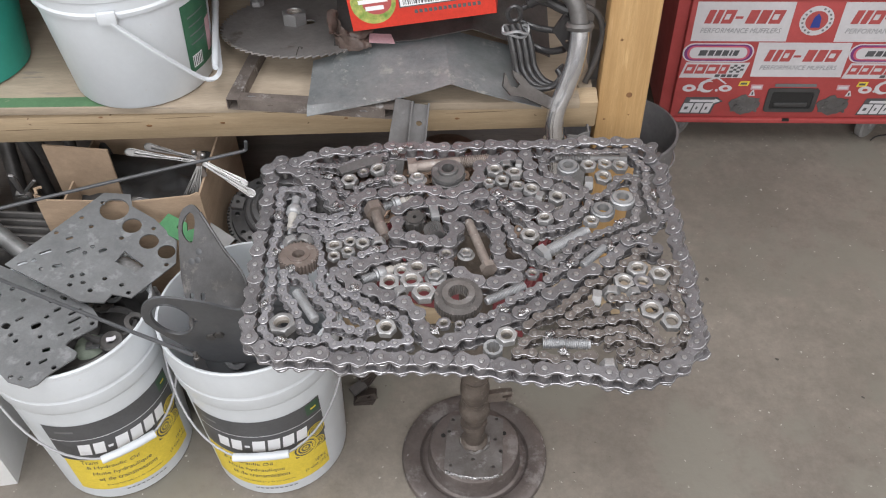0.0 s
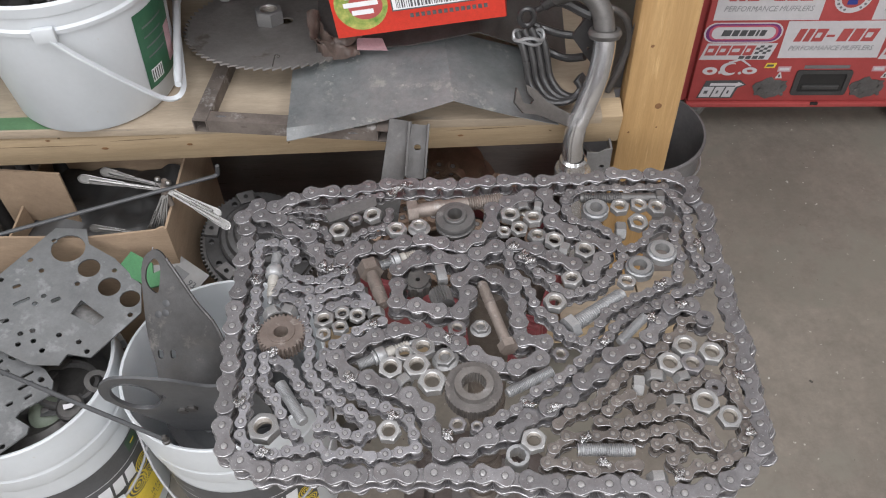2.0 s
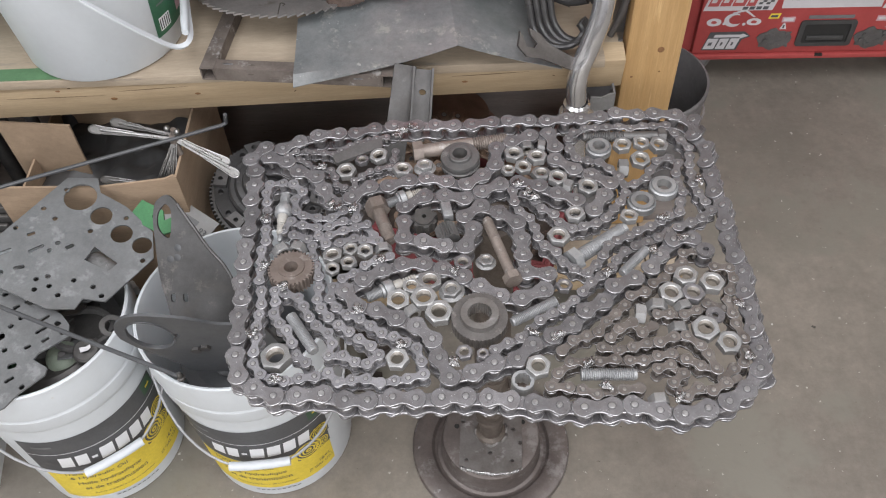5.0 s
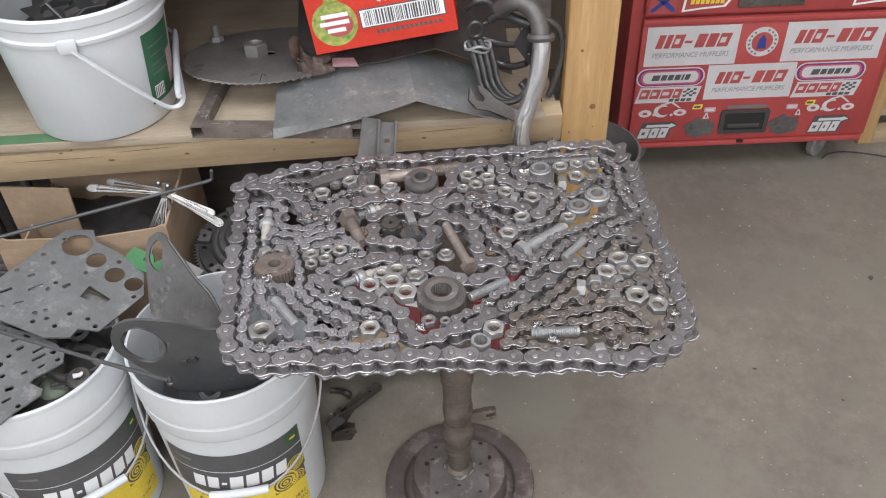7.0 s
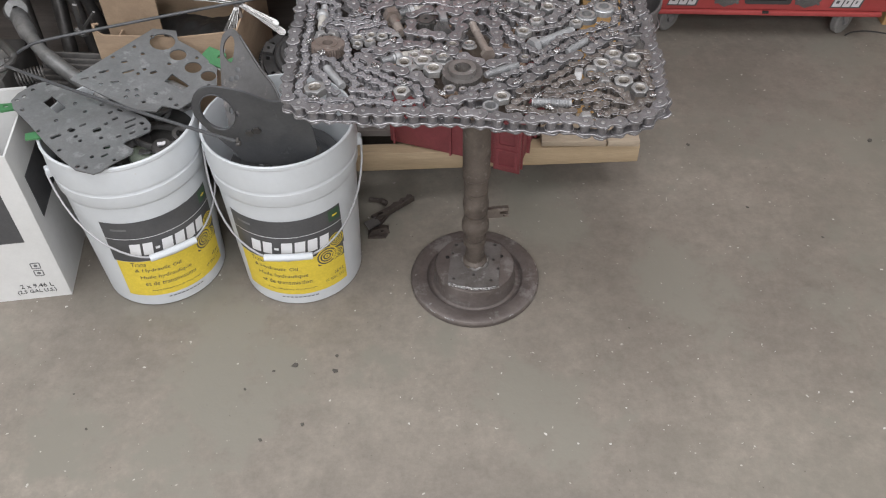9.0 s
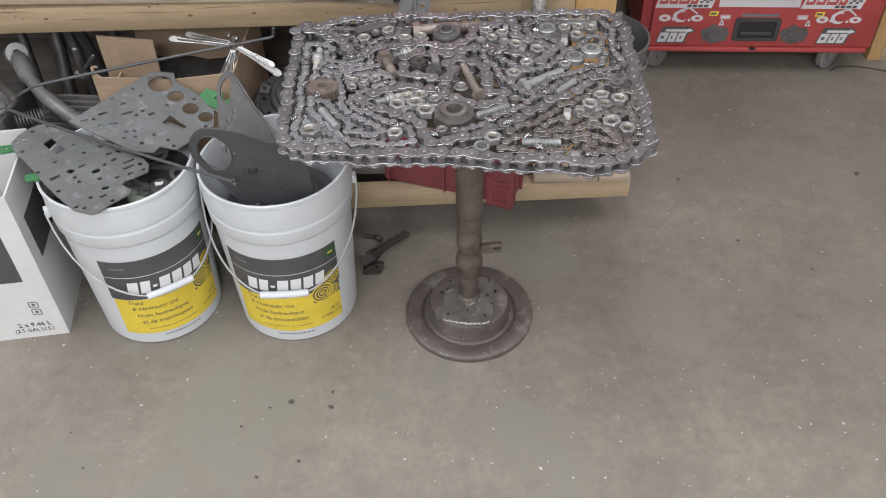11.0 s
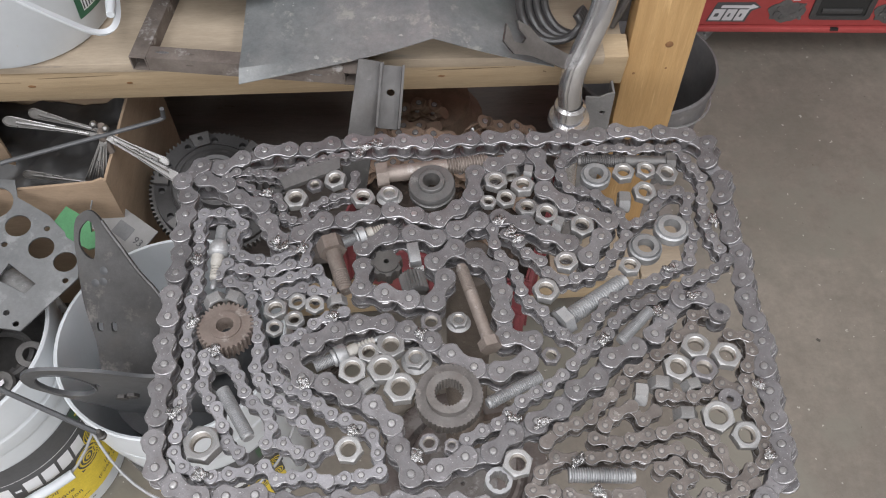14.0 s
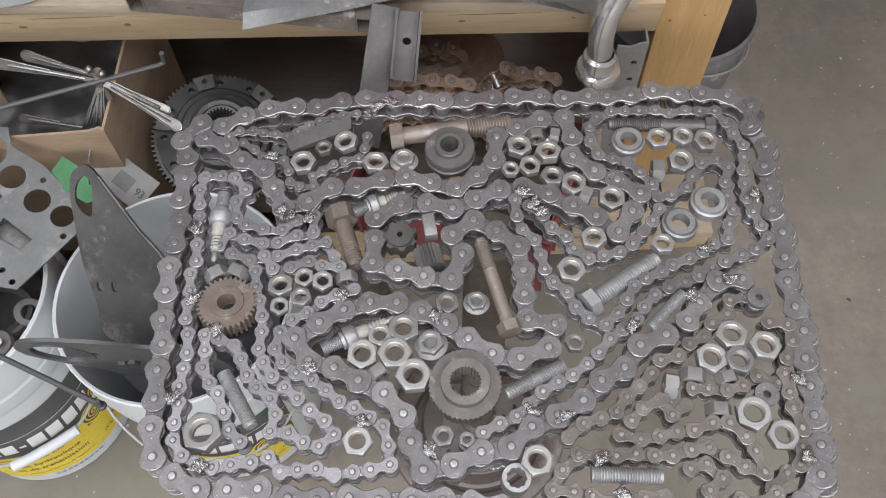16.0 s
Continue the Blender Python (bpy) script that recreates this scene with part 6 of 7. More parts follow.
part("cross_rib", Geo().slab(-0.035, -0.027, -0.049, 0.045, 0.332, 0.366), dull_shaded_metal, fins)
wr = thing("ring_wrench", "dull steel ring spanner standing among the scrap", "wrench", Matrix.Translation((-0.775, 1.39, 0.455)) @ pose(0, 0, 0, -55, 15, 10))
part("ring", Geo().lathe([(0.008, -0.004), (0.014, -0.004), (0.014, 0.004), (0.008, 0.004)], 20, None, True), grey_steel, wr)
part("shank", Geo().box(0.009, 0.12, 0.005, pose(0.0, -0.071, 0), 0.0015), grey_steel, wr)
part("second_shank", Geo().box(0.006, 0.10, 0.004, pose(0.018, -0.062, 0, 0, 0, 18), 0.0015), grey_steel, wr)
block = thing("gear_case", "dark grey gear case standing on the floor under the shelf", "engine part", pose(-0.99, 1.36, 0))
part("case", Geo().slab(-0.12, 0.06, -0.06, 0.10, 0.0, 0.40, 0.012), dark_steel, block)
part("cover", Geo().lathe([(0.0001, 0.018), (0.05, 0.018), (0.058, 0.010), (0.058, 0)], 26), cast_alloy, block, "", pose(0.0, -0.0, 0.40))
pipes = random.Random(31)
for i in range(7):
    x = -0.98 + 0.05 * i
    single("dark_pipe", Geo().tube([(x, 1.62 + pipes.uniform(-0.05, 0.05), 0.157), (x + pipes.uniform(-0.06, 0.06), 1.66 + pipes.uniform(-0.04, 0.08), 0.46 + pipes.uniform(-0.05, 0.04))], 0.014 + pipes.uniform(-0.004, 0.006), 12), dark_steel, "dark greasy steel pipe standing on the lower shelf", "pipe", group="dark pipes")

# cardboard box with bent spoons
bx = thing("cardboard_box", "open brown cardboard box with torn flaps on the lower shelf", "box")
X0, X1, Y0, Y1, Z0, Z1 = -0.740, -0.441, 1.363, 1.640, 0.156, 0.474
front = [(X0, Z0), (X1, Z0), (X1, Z1), (X1 - 0.006, Z1 + 0.004), (X1 - 0.02, Z1 - 0.003), (X1 - 0.06, Z1 - 0.008), (X1 - 0.13, Z1 - 0.016), (X1 - 0.20, Z1 - 0.013), (X0 + 0.02, Z1 - 0.010), (X0, Z1 + 0.004)]
part("front_wall", Geo().prism(front, -0.004, 0.0, Matrix.Translation((0, Y0, 0)) @ pose(0, 0, 0, 90)), cardboard, bx)
part("back_wall", Geo().slab(X0, X1, Y1 - 0.004, Y1, Z0, Z1 - 0.01), cardboard, bx)
part("side_wall", Geo().slab(X0, X0 + 0.004, Y0 + 0.0045, Y1 - 0.0045, Z0, Z1 - 0.080), cardboard, bx)
part("side_wall", Geo().slab(X1 - 0.004, X1, Y0 + 0.0045, Y1 - 0.0045, Z0, Z1), cardboard, bx)
part("bottom", Geo().slab(X0 + 0.0045, X1 - 0.0045, Y0 + 0.0045, Y1 - 0.0045, Z0, Z0 + 0.004), cardboard, bx)
bag = []
for jj in range(31):
    row = []
    for ii in range(37):
        u, v = ii / 36, jj / 30
        q = Vector((u * 6.0, v * 5.0, 3.1))
        crease = abs(noise.noise(q * 1.7 + Vector((4, 1, 0)))) * 0.012 + abs(noise.noise(q * 4.1)) * 0.005
        row.append((X0 + 0.008 + (X1 - X0 - 0.016) * u, Y0 + 0.008 + (Y1 - Y0 - 0.016) * v, 0.356 + 0.022 * noise.noise(q) - crease))
    bag.append(row)
single("black_bag", Geo().sheet(bag, 0.19), black_plastic, "crumpled black plastic bag filling the cardboard box", "bag", smooth=60)
part("flap", Geo().prism([(-0.085, 0), (0.036, 0), (0.044, 0.132), (-0.080, 0.142)], -0.002, 0.002), cardboard, bx, "upright torn flap", pose(-0.686, 1.502, 0.346, 94, 0, -3))
part("torn_edge", Geo().tube([(X0 + 0.004, Y0 + 0.004, Z1 + 0.002), (X0, Y0 + 0.012, Z1 + 0.008), (X0 + 0.006, Y0 + 0.022, Z1 + 0.003)], 0.003, 8), cardboard, bx)

rose = thing("spoon_figure", "stainless spoon handles welded into a winged figure on the box", "metal figure", pose(-0.447, 1.420, 0.504))
part("stem", Geo().tube(spline([(0.004, -0.004, -0.030), (0.0, 0.0, -0.006), (0.002, 0.001, 0.006), (0.004, 0.001, 0.019)]), [0.0055] * 6 + [0.0075] * 7 + [0.0050] * 6, 10), rust_bolt, rose)
for ex, ey, ez in ((-0.004, -0.002, 0.024), (0.012, -0.006, 0.020)):
    part("ball_eye", Geo().lathe([(0.0001, -0.0052)] + [(0.0052 * math.cos(radians(q)), 0.0052 * math.sin(radians(q))) for q in range(-60, 61, 20)] + [(0.0001, 0.0052)], 14), chrome, rose, "", pose(ex, ey, ez))


def spoon(p, q, wide=0.0072):
    """A slim spoon handle from p to q that widens to a rounded, ridged end."""
    p, d = Vector(p), Vector(q) - Vector(p)
    length = d.length
    pts = [(-0.0026, 0), (0.0026, 0), (0.0032, length * 0.45), (wide * 0.85, length * 0.80), (wide, length * 0.92), (wide * 0.72, length * 0.975), (0, length), (-wide * 0.72, length * 0.975), (-wide, length * 0.92), (-wide * 0.85, length * 0.80), (-0.0032, length * 0.45)]
    y = d.normalized()
    z = Vector((0.15, -0.70, 0.75))
    z = (z - y * z.dot(y)).normalized()
    m = Matrix.Translation(p) @ Matrix((y.cross(z), y, z)).transposed().to_4x4()
    s = part("spoon_handle", Geo().prism(pts, -0.0012, 0.0010), chrome, rose, "", m)
    part("edge_bead", Geo().tube(spline([(x * 0.9, v, 0.0010) for x, v in pts[2:]], 3), 0.0012, 6), chrome, s)
    part("centre_ridge", Geo().tube([(0, length * 0.1, 0.0010), (0, length * 0.86, 0.0012)], [0.0016, 0.0022], 6), chrome, s)


for p, q in (((-0.004, 0, 0), (-0.142, 0.028, 0.003)), ((-0.003, 0.004, 0.005), (-0.108, 0.040, 0.006)), ((0.004, -0.002, -0.002), (0.100, -0.042, -0.046)), ((0.004, 0.002, 0.002), (0.084, -0.022, -0.038)), ((-0.002, -0.004, -0.006), (-0.033, -0.034, -0.060)), ((0.0, -0.006, -0.006), (-0.020, -0.036, -0.062)), ((0.002, -0.004, -0.006), (-0.010, -0.036, -0.058))):
    spoon(p, q, 0.0072 if q[2] > -0.05 else 0.0045)
spoon((-0.050, 0.010, -0.116), (-0.166, 0.034, -0.120), 0.0062)
part("wire", Geo().tube(spline([(-0.018, -0.034, -0.055), (-0.028, -0.060, -0.075), (-0.036, -0.085, -0.10)]), 0.0010, 6), galv, rose)
card = thing("packing_label", "grey shipping label card with a printed code beside the box", "paper", pose(-0.445, 1.348, 0.386, 14, 6, -36))
part("card", Geo().prism(rect(-0.050, 0.050, -0.024, 0.026), -0.001, 0.001), grey_card, card)
part("code_square", Geo().prism(rect(-0.008, 0.020, -0.012, 0.010), 0.001, 0.0014), grey_ink, card)
part("lettering", Geo().add(lettering("93", 0.011).v, lettering("93", 0.011).f, pose(0.036, -0.002, 0.0016)), label_black, card, smooth=0)

# clutch and gear on the lower shelf
fly = thing("ring_gear", "dark steel clutch flywheel with toothed rim, lying under the shelf", "flywheel", Matrix.Translation((-0.329, 1.450, 0.338)) @ pose(0, 0, 0, 16, 10, 10) @ Matrix.Diagonal((0.93, 0.93, 0.93, 1)))
rim = []
for i in range(84):
    for f, q in ((-0.28, 0.1055), (-0.12, 0.1105), (0.12, 0.1105), (0.28, 0.1055)):
        t = 2 * math.pi * (i + f) / 84
        rim.append((q * math.cos(t), q * math.sin(t)))
part("toothed_rim", Geo().prism(rim, -0.012, 0.0, None, [circle(0, 0, 0.080, 48)]), grey_steel, fly)
part("bell_housing", Geo().lathe([(0.104, -0.0125), (0.096, -0.030), (0.086, -0.052), (0.060, -0.056), (0.060, -0.014), (0.095, -0.0125)], 40, None, True), clutch_iron, fly)
part("face_plate", Geo().prism(circle(0, 0, 0.101, 56), 0.0005, 0.012, None, [circle(0, 0, 0.072, 40)] + [circle(0.089 * math.cos(2 * math.pi * k / 12), 0.089 * math.sin(2 * math.pi * k / 12), 0.0055, 12) for k in range(12)]), clutch_iron, fly)
part("dished_cover", Geo().lathe([(0.0745, 0.006), (0.0745, 0.026), (0.071, 0.030), (0.064, 0.031), (0.060, 0.040), (0.054, 0.043), (0.050, 0.043), (0.047, 0.054), (0.040, 0.058), (0.034, 0.056), (0.030, 0.050), (0.030, 0.0)], 48), clutch_iron, fly)
spl = []
for i in range(30):
    for f, q in ((-0.3, 0.0270), (-0.15, 0.0238), (0.15, 0.0238), (0.3, 0.0270)):
        t = 2 * math.pi * (i + f) / 30
        spl.append((q * math.cos(t), q * math.sin(t)))
part("splined_hub", Geo().prism(circle(0, 0, 0.0300, 36), 0.048, 0.061, None, [spl]), grey_steel, fly)
for k in range(6):
    t = radians(45 + 60 * k)
    part("lug", Geo().prism([(-0.011, -0.013), (0.012, -0.016), (0.012, 0.016), (-0.011, 0.013)], 0, 0.010, None, [circle(0.002, 0, 0.0045, 12)]), grey_steel, fly, "", pose(0.089 * math.cos(t), 0.089 * math.sin(t), 0.0125, 0, 0, 45 + 60 * k))

# red crate with rusty chain
crate = thing("plastic_crate", "scuffed red plastic crate holding rusty chain on the lower shelf", "crate", pose(-0.002, 1.357, 0.1558, 0, 0, -19))
W, D, HH = 0.155, 0.11, 0.135
part("front_wall", Geo().slab(-W, W, 0.0, 0.004, 0.0, HH, 0.001), red_plastic, crate)
part("back_wall", Geo().slab(-W, W, 2 * D - 0.004, 2 * D, 0.0, HH, 0.001), red_plastic, crate)
part("side_wall", Geo().slab(-W, -W + 0.004, 0.004, 2 * D - 0.004, 0.0, HH, 0.001), red_plastic, crate)
part("side_wall", Geo().slab(W - 0.004, W, 0.004, 2 * D - 0.004, 0.0, HH, 0.001), red_plastic, crate)
part("floor_panel", Geo().slab(-W + 0.004, W - 0.004, 0.004, 2 * D - 0.004, 0.0, 0.004), red_plastic, crate)
part("rim_band", Geo().slab(-W - 0.008, W + 0.008, -0.008, -0.0005, HH - 0.02, HH, 0.001).slab(W + 0.0005, W + 0.008, -0.0005, 2 * D, HH - 0.02, HH, 0.001), red_plastic, crate)
for k in (0, 3, 6):
    part("rib", Geo().slab(-W + 0.01 + 0.046 * k, -W + 0.014 + 0.046 * k, -0.008, -0.0005, 0.0, HH - 0.021), red_plastic, crate)
for k in range(4):
    part("rib", Geo().slab(W + 0.0005, W + 0.008, 0.0 + 0.06 * k, 0.004 + 0.06 * k, 0.0, HH - 0.021), red_plastic, crate)
corner_post = part("corner_post", Geo().slab(0.100, W + 0.006, -0.016, -0.0088, -0.002, HH - 0.003, 0.0015), red_plastic, crate, "scuffed moulded corner of the crate")
for z0, z1 in ((0.008, 0.060), (0.068, 0.124)):
    part("moulded_frame", Geo().prism(rect(0.106, W, z0, z1), 0, 0.003, Matrix.Translation((0, -0.016, 0)) @ pose(0, 0, 0, 90), [rect(0.113, W - 0.007, z0 + 0.007, z1 - 0.007)]), red_plastic, corner_post)
part("pale_marks", Geo().slab(-0.035, -0.005, -0.0012, -0.0004, 0.085, 0.10), label_white, crate)
fill = [[(-W + 0.008 + (2 * W - 0.016) * i / 16, 0.008 + (2 * D - 0.016) * j / 11, 0.105 + 0.022 * noise.noise(Vector((i * 0.9, j * 0.9, 7.7))) + 0.010 * noise.noise(Vector((i * 2.1, j * 2.1, 1.3)))) for i in range(17)] for j in range(12)]
single("rusty_scrap", Geo().sheet(fill, 0.095), rusty_bed, "heap of dark rusty scrap filling the red crate", "scrap", pose(-0.002, 1.357, 0.1558, 0, 0, -19), kind="stuff", smooth=12)
HEAP_O, HEAP_I = link_meshes("rusty_chain_link", 0.0254, 0.0118, 0.0070, 0.0032, 0.0265, 0.0079, 0.0040, rust_chain)


def loose_chain(pts, label):
    """A loose rusty chain that follows a line and lies flat or on its side."""
    ch = thing("rusty_chain", label, "chain", group="rusty chains")
    line = spline(pts, 14)
    pins = [line[0]]
    for p in line[1:]:
        if (p - pins[-1]).length >= 0.0254:
            pins.append(p)
    for i, (p, q) in enumerate(zip(pins, pins[1:])):
        d = (q - p).normalized()
        ob = new("chain_link", HEAP_O if i % 2 == 0 else HEAP_I)
        ob.parent = ch
        ob.matrix_local = basis((p + q) / 2, d, (0.1, -0.15, 1))
    return ch


loose_chain([(-0.13, 1.47, 0.330), (-0.08, 1.490, 0.352), (-0.02, 1.488, 0.352), (0.04, 1.480, 0.345), (0.09, 1.45, 0.33)], "rusty brown roller chain heaped in the crate")
loose_chain([(0.03, 1.525, 0.365), (0.06, 1.515, 0.372), (0.085, 1.495, 0.362), (0.13, 1.485, 0.362), (0.15, 1.46, 0.33), (0.13, 1.42, 0.30)], "rusty brown roller chain on top of the heap")
loose_chain([(-0.10, 1.42, 0.30), (-0.03, 1.40, 0.295), (0.05, 1.40, 0.30), (0.10, 1.38, 0.29)], "rusty brown roller chain in the crate")
loose_chain([(-0.08, 1.54, 0.32), (-0.01, 1.56, 0.335), (0.05, 1.57, 0.33)], "rusty brown roller chain at the back of the crate")
loose_chain([(-0.100, 1.505, 0.400), (-0.060, 1.502, 0.408), (-0.020, 1.500, 0.411), (0.020, 1.500, 0.405), (0.052, 1.498, 0.394)], "rusty brown roller chain lying over the crate rim")
loose_chain([(0.060, 1.535, 0.372), (0.066, 1.525, 0.395), (0.088, 1.520, 0.412), (0.108, 1.520, 0.402), (0.126, 1.520, 0.402), (0.150, 1.520, 0.394), (0.172, 1.520, 0.378)], "rusty brown roller chain humped on the heap")
loose_chain([(-0.060, 1.600, 0.340), (-0.030, 1.602, 0.362), (-0.004, 1.600, 0.374), (0.022, 1.600, 0.355), (0.040, 1.605, 0.330)], "dark rusty roller chain at the back of the heap")
loose_chain([(-0.090, 1.575, 0.345), (-0.050, 1.560, 0.362), (-0.010, 1.555, 0.366), (0.030, 1.560, 0.360)], "dark rusty roller chain in the middle of the heap")
hb = thing("dark_casting", "dark greasy steel casting carrying the chain heap", "scrap")
part("casting", Geo().lathe([(0.0001, 0.335), (0.045, 0.333), (0.075, 0.320), (0.082, 0.29), (0.10, 0.27), (0.105, 0.20), (0.11, 0.157), (0.0001, 0.156)], 28, pose(-0.005, 1.66, 0)), rust_chain, hb)

# latch pieces on the floor
lat = thing("broken_latch", "broken rusty brown latch pieces lying on the floor by the pail", "latch", pose(-0.155, 1.315, 0))
bar_m = pose(0.008, 0.008, 0.020, 8, -6, 36)
part("bar", Geo().prism([(-0.055, -0.008), (0.056, -0.008), (0.056, 0.004), (0.048, 0.009), (0.040, 0.004), (0.030, 0.009), (0.020, 0.004), (0.010, 0.009), (-0.002, 0.005), (-0.055, 0.008)], -0.005, 0.005, None, [slot(-0.035, 0, 0.014, 0.005, 0), circle(0.03, -0.002, 0.003, 8)]), latch_brown, lat, "", bar_m)
part("lip", Geo().slab(-0.055, 0.056, -0.0105, -0.0085, -0.005, 0.012, 0.0005), latch_brown, lat, "", bar_m)
part("arm", Geo().prism([(-0.032, -0.007), (0.028, -0.006), (0.034, 0.0), (0.028, 0.007), (-0.026, 0.006)], 0, 0.009, None, [circle(0.024, 0, 0.003, 8)]), latch_brown, lat, "", pose(-0.012, -0.012, 0.004, 0, 0, 62))
part("foot", Geo().prism([(-0.026, -0.014), (0.012, -0.026), (0.022, -0.016), (0.030, 0.006), (0.010, 0.018), (-0.018, 0.012)], 0, 0.007, None, [circle(0.010, -0.010, 0.0045, 10)]), latch_brown, lat, "", pose(-0.025, -0.055, 0.0, 0, 0, 20))
part("side_cheek", Geo().prism([(-0.026, 0.0), (0.024, 0.0), (0.018, 0.020), (-0.016, 0.016)], -0.0015, 0.0015, None, [circle(0.006, 0.010, 0.004, 10)]), latch_brown, lat, "", pose(-0.018, -0.068, 0.0072, 90, 0, 12))
part("pad", Geo().prism([(-0.020, -0.010), (0.016, -0.012), (0.020, 0.010), (-0.016, 0.012)], -0.002, 0.002), grey_steel, lat, "pale worn pad", pose(-0.036, -0.046, 0.020, 10, 8, 50))
part("clip", Geo().tube(spline([(-0.024, 0, 0.004), (-0.010, 0.003, 0.004), (0.006, 0.0, 0.008), (0.016, -0.006, 0.012), (0.022, -0.004, 0.006)]), [0.005] * 12 + [0.007] * 13, 8), latch_brown, lat, "", pose(-0.03, 0.045, 0.002, 0, 0, -15))

# black bucket beside the post
bk = thing("black_bucket", "black plastic bucket with a scuffed rim standing behind the post", "bucket", pose(0.366, 1.690, 0))
part("body", Geo().lathe([(0.090, 0.0), (0.094, 0.003), (0.114, 0.30), (0.119, 0.305), (0.119, 0.315), (0.116, 0.32), (0.118, 0.352), (0.123, 0.356), (0.123, 0.366), (0.118, 0.368), (0.113, 0.355), (0.088, 0.006)], 48), bucket_grey, bk)
part("bail", Geo().tube([(0.124 * math.cos(radians(a)), 0.124 * math.sin(radians(a)), 0.325 - 0.028 * math.sin(radians(a + 60) * 1.0)) for a in range(-140, 45, 10)], 0.002, 6), galv, bk)

# ---- on the shelf ----
wp = thing("white_tub", "white plastic tub with strap handle, full of steel scrap", "tub", pose(-0.555, 1.574, DECK + 0.0016) @ Matrix.Diagonal((1, 1, 1.07, 1)))
part("body", Geo().lathe([(0.117, 0.0), (0.1225, 0.002), (0.1255, 0.007), (0.142, 0.175), (0.147, 0.177), (0.148, 0.183), (0.1445, 0.186), (0.1455, 0.202), (0.148, 0.204), (0.150, 0.218), (0.147, 0.222), (0.145, 0.219), (0.138, 0.175), (0.119, 0.008)], 56), white_plastic, wp)


def tub_wrap(u0, u1, z0, z1, lift=0.0008):
    g = Geo()
    n = 14
    for i in range(n + 1):
        t = radians(u0 + (u1 - u0) * i / n)
        for z in (z0, z1):
            r = 0.1250 + 0.0170 * z / 0.175 + lift
            g.v.append((r * math.cos(t), r * math.sin(t), z))
    g.f = [(2 * i, 2 * i + 2, 2 * i + 3, 2 * i + 1) for i in range(n)]
    return g


lab = part("label", tub_wrap(-34, 1, 0.036, 0.160), material("tub_label", (0.025, 0.10, 0.055), (0.04, 0.13, 0.07), 30, 0.4), wp, "dark green printed label")
part("barcode_field", tub_wrap(-30, -19, 0.044, 0.066, 0.0012), label_white, lab)
for i in range(5):
    part("barcode_bar", tub_wrap(-29.5 + 2.1 * i, -28.5 + 2.1 * i, 0.046, 0.064, 0.0016), label_black, lab)
for i in range(4):
    part("print_bar", tub_wrap(-29, -12 + 3 * (i % 2), 0.085 + 0.016 * i, 0.088 + 0.016 * i, 0.0012), valve_grey, lab)
part("picture_field", tub_wrap(-9, 0, 0.05, 0.11, 0.0012), pink, lab)
pivot = Vector((math.cos(radians(-81)), math.sin(radians(-81)), 0)) * 0.150
pivot.z = 0.178
corner = Vector((0.160, -0.116, 0.052))
far_pivot, far_corner = Vector((-pivot.x, -pivot.y, pivot.z)), Vector((corner.x - 0.050, corner.y + 0.262, corner.z + 0.01))
bail_line = spline([pivot, pivot.lerp(corner, 0.3) + Vector((0.004, -0.012, 0.0)), pivot.lerp(corner, 0.65) + Vector((0.004, -0.012, -0.004)), pivot.lerp(corner, 0.92) + Vector((0.0, -0.006, -0.004)), corner + Vector((0.006, 0.014, 0.004)), corner.lerp(far_corner, 0.3) + Vector((0.008, 0, 0.004)), corner.lerp(far_corner, 0.8), far_corner, far_corner.lerp(far_pivot, 0.5), far_pivot], 5)
handle = Geo()
for k, p in enumerate(bail_line):
    d = (bail_line[min(k + 1, len(bail_line) - 1)] - bail_line[max(k - 1, 0)]).normalized()
    flat = d.cross(Vector((0.75, 0.1, 0.65))).normalized()
    deep = d.cross(flat)
    handle.v += [tuple(p + flat * a * 0.0036 + deep * b * 0.0016) for a, b in ((-1, -1), (1, -1), (1, 1), (-1, 1))]
n = len(bail_line)
for i in range(n - 1):
    handle.f += [tuple((i + d) * 4 + k for d, k in ((0, a), (1, a), (1, (a + 1) % 4), (0, (a + 1) % 4))) for a in range(4)]
handle.f += [(3, 2, 1, 0), tuple((n - 1) * 4 + k for k in range(4))]
strap_handle = part("strap_handle", handle, white_plastic, wp, "white plastic strap handle hanging down")
part("grip", Geo().tube([corner.lerp(far_corner, f) + Vector((0.004, 0, 0.012)) for f in (0.06, 0.14, 0.5, 0.86, 0.94)], [0.005, 0.0065, 0.006, 0.0065, 0.005], 12), white_plastic, strap_handle)
part("handle_lug", Geo().box(0.010, 0.030, 0.022, None, 0.003), white_plastic, wp, "", pose(pivot.x, pivot.y, 0.180, 0, 0, -81))
part("handle_lug", Geo().box(0.010, 0.030, 0.022, None, 0.003), white_plastic, wp, "", pose(-pivot.x, -pivot.y, 0.180, 0, 0, 99))
tub_scrap = thing("steel_offcuts", "dark bent steel offcuts heaped in the white tub", "scrap", pose(-0.555, 1.574, DECK + 0.002))
part("scrap_bed", Geo().lathe([(0.0001, 0.165)] + [(0.017 * i, 0.16 + 0.006 * math.sin(2.3 * i)) for i in range(1, 7)] + [(0.085, 0.02), (0.0001, 0.018)], 22), dark_steel, tub_scrap)
offcut = random.Random(8)
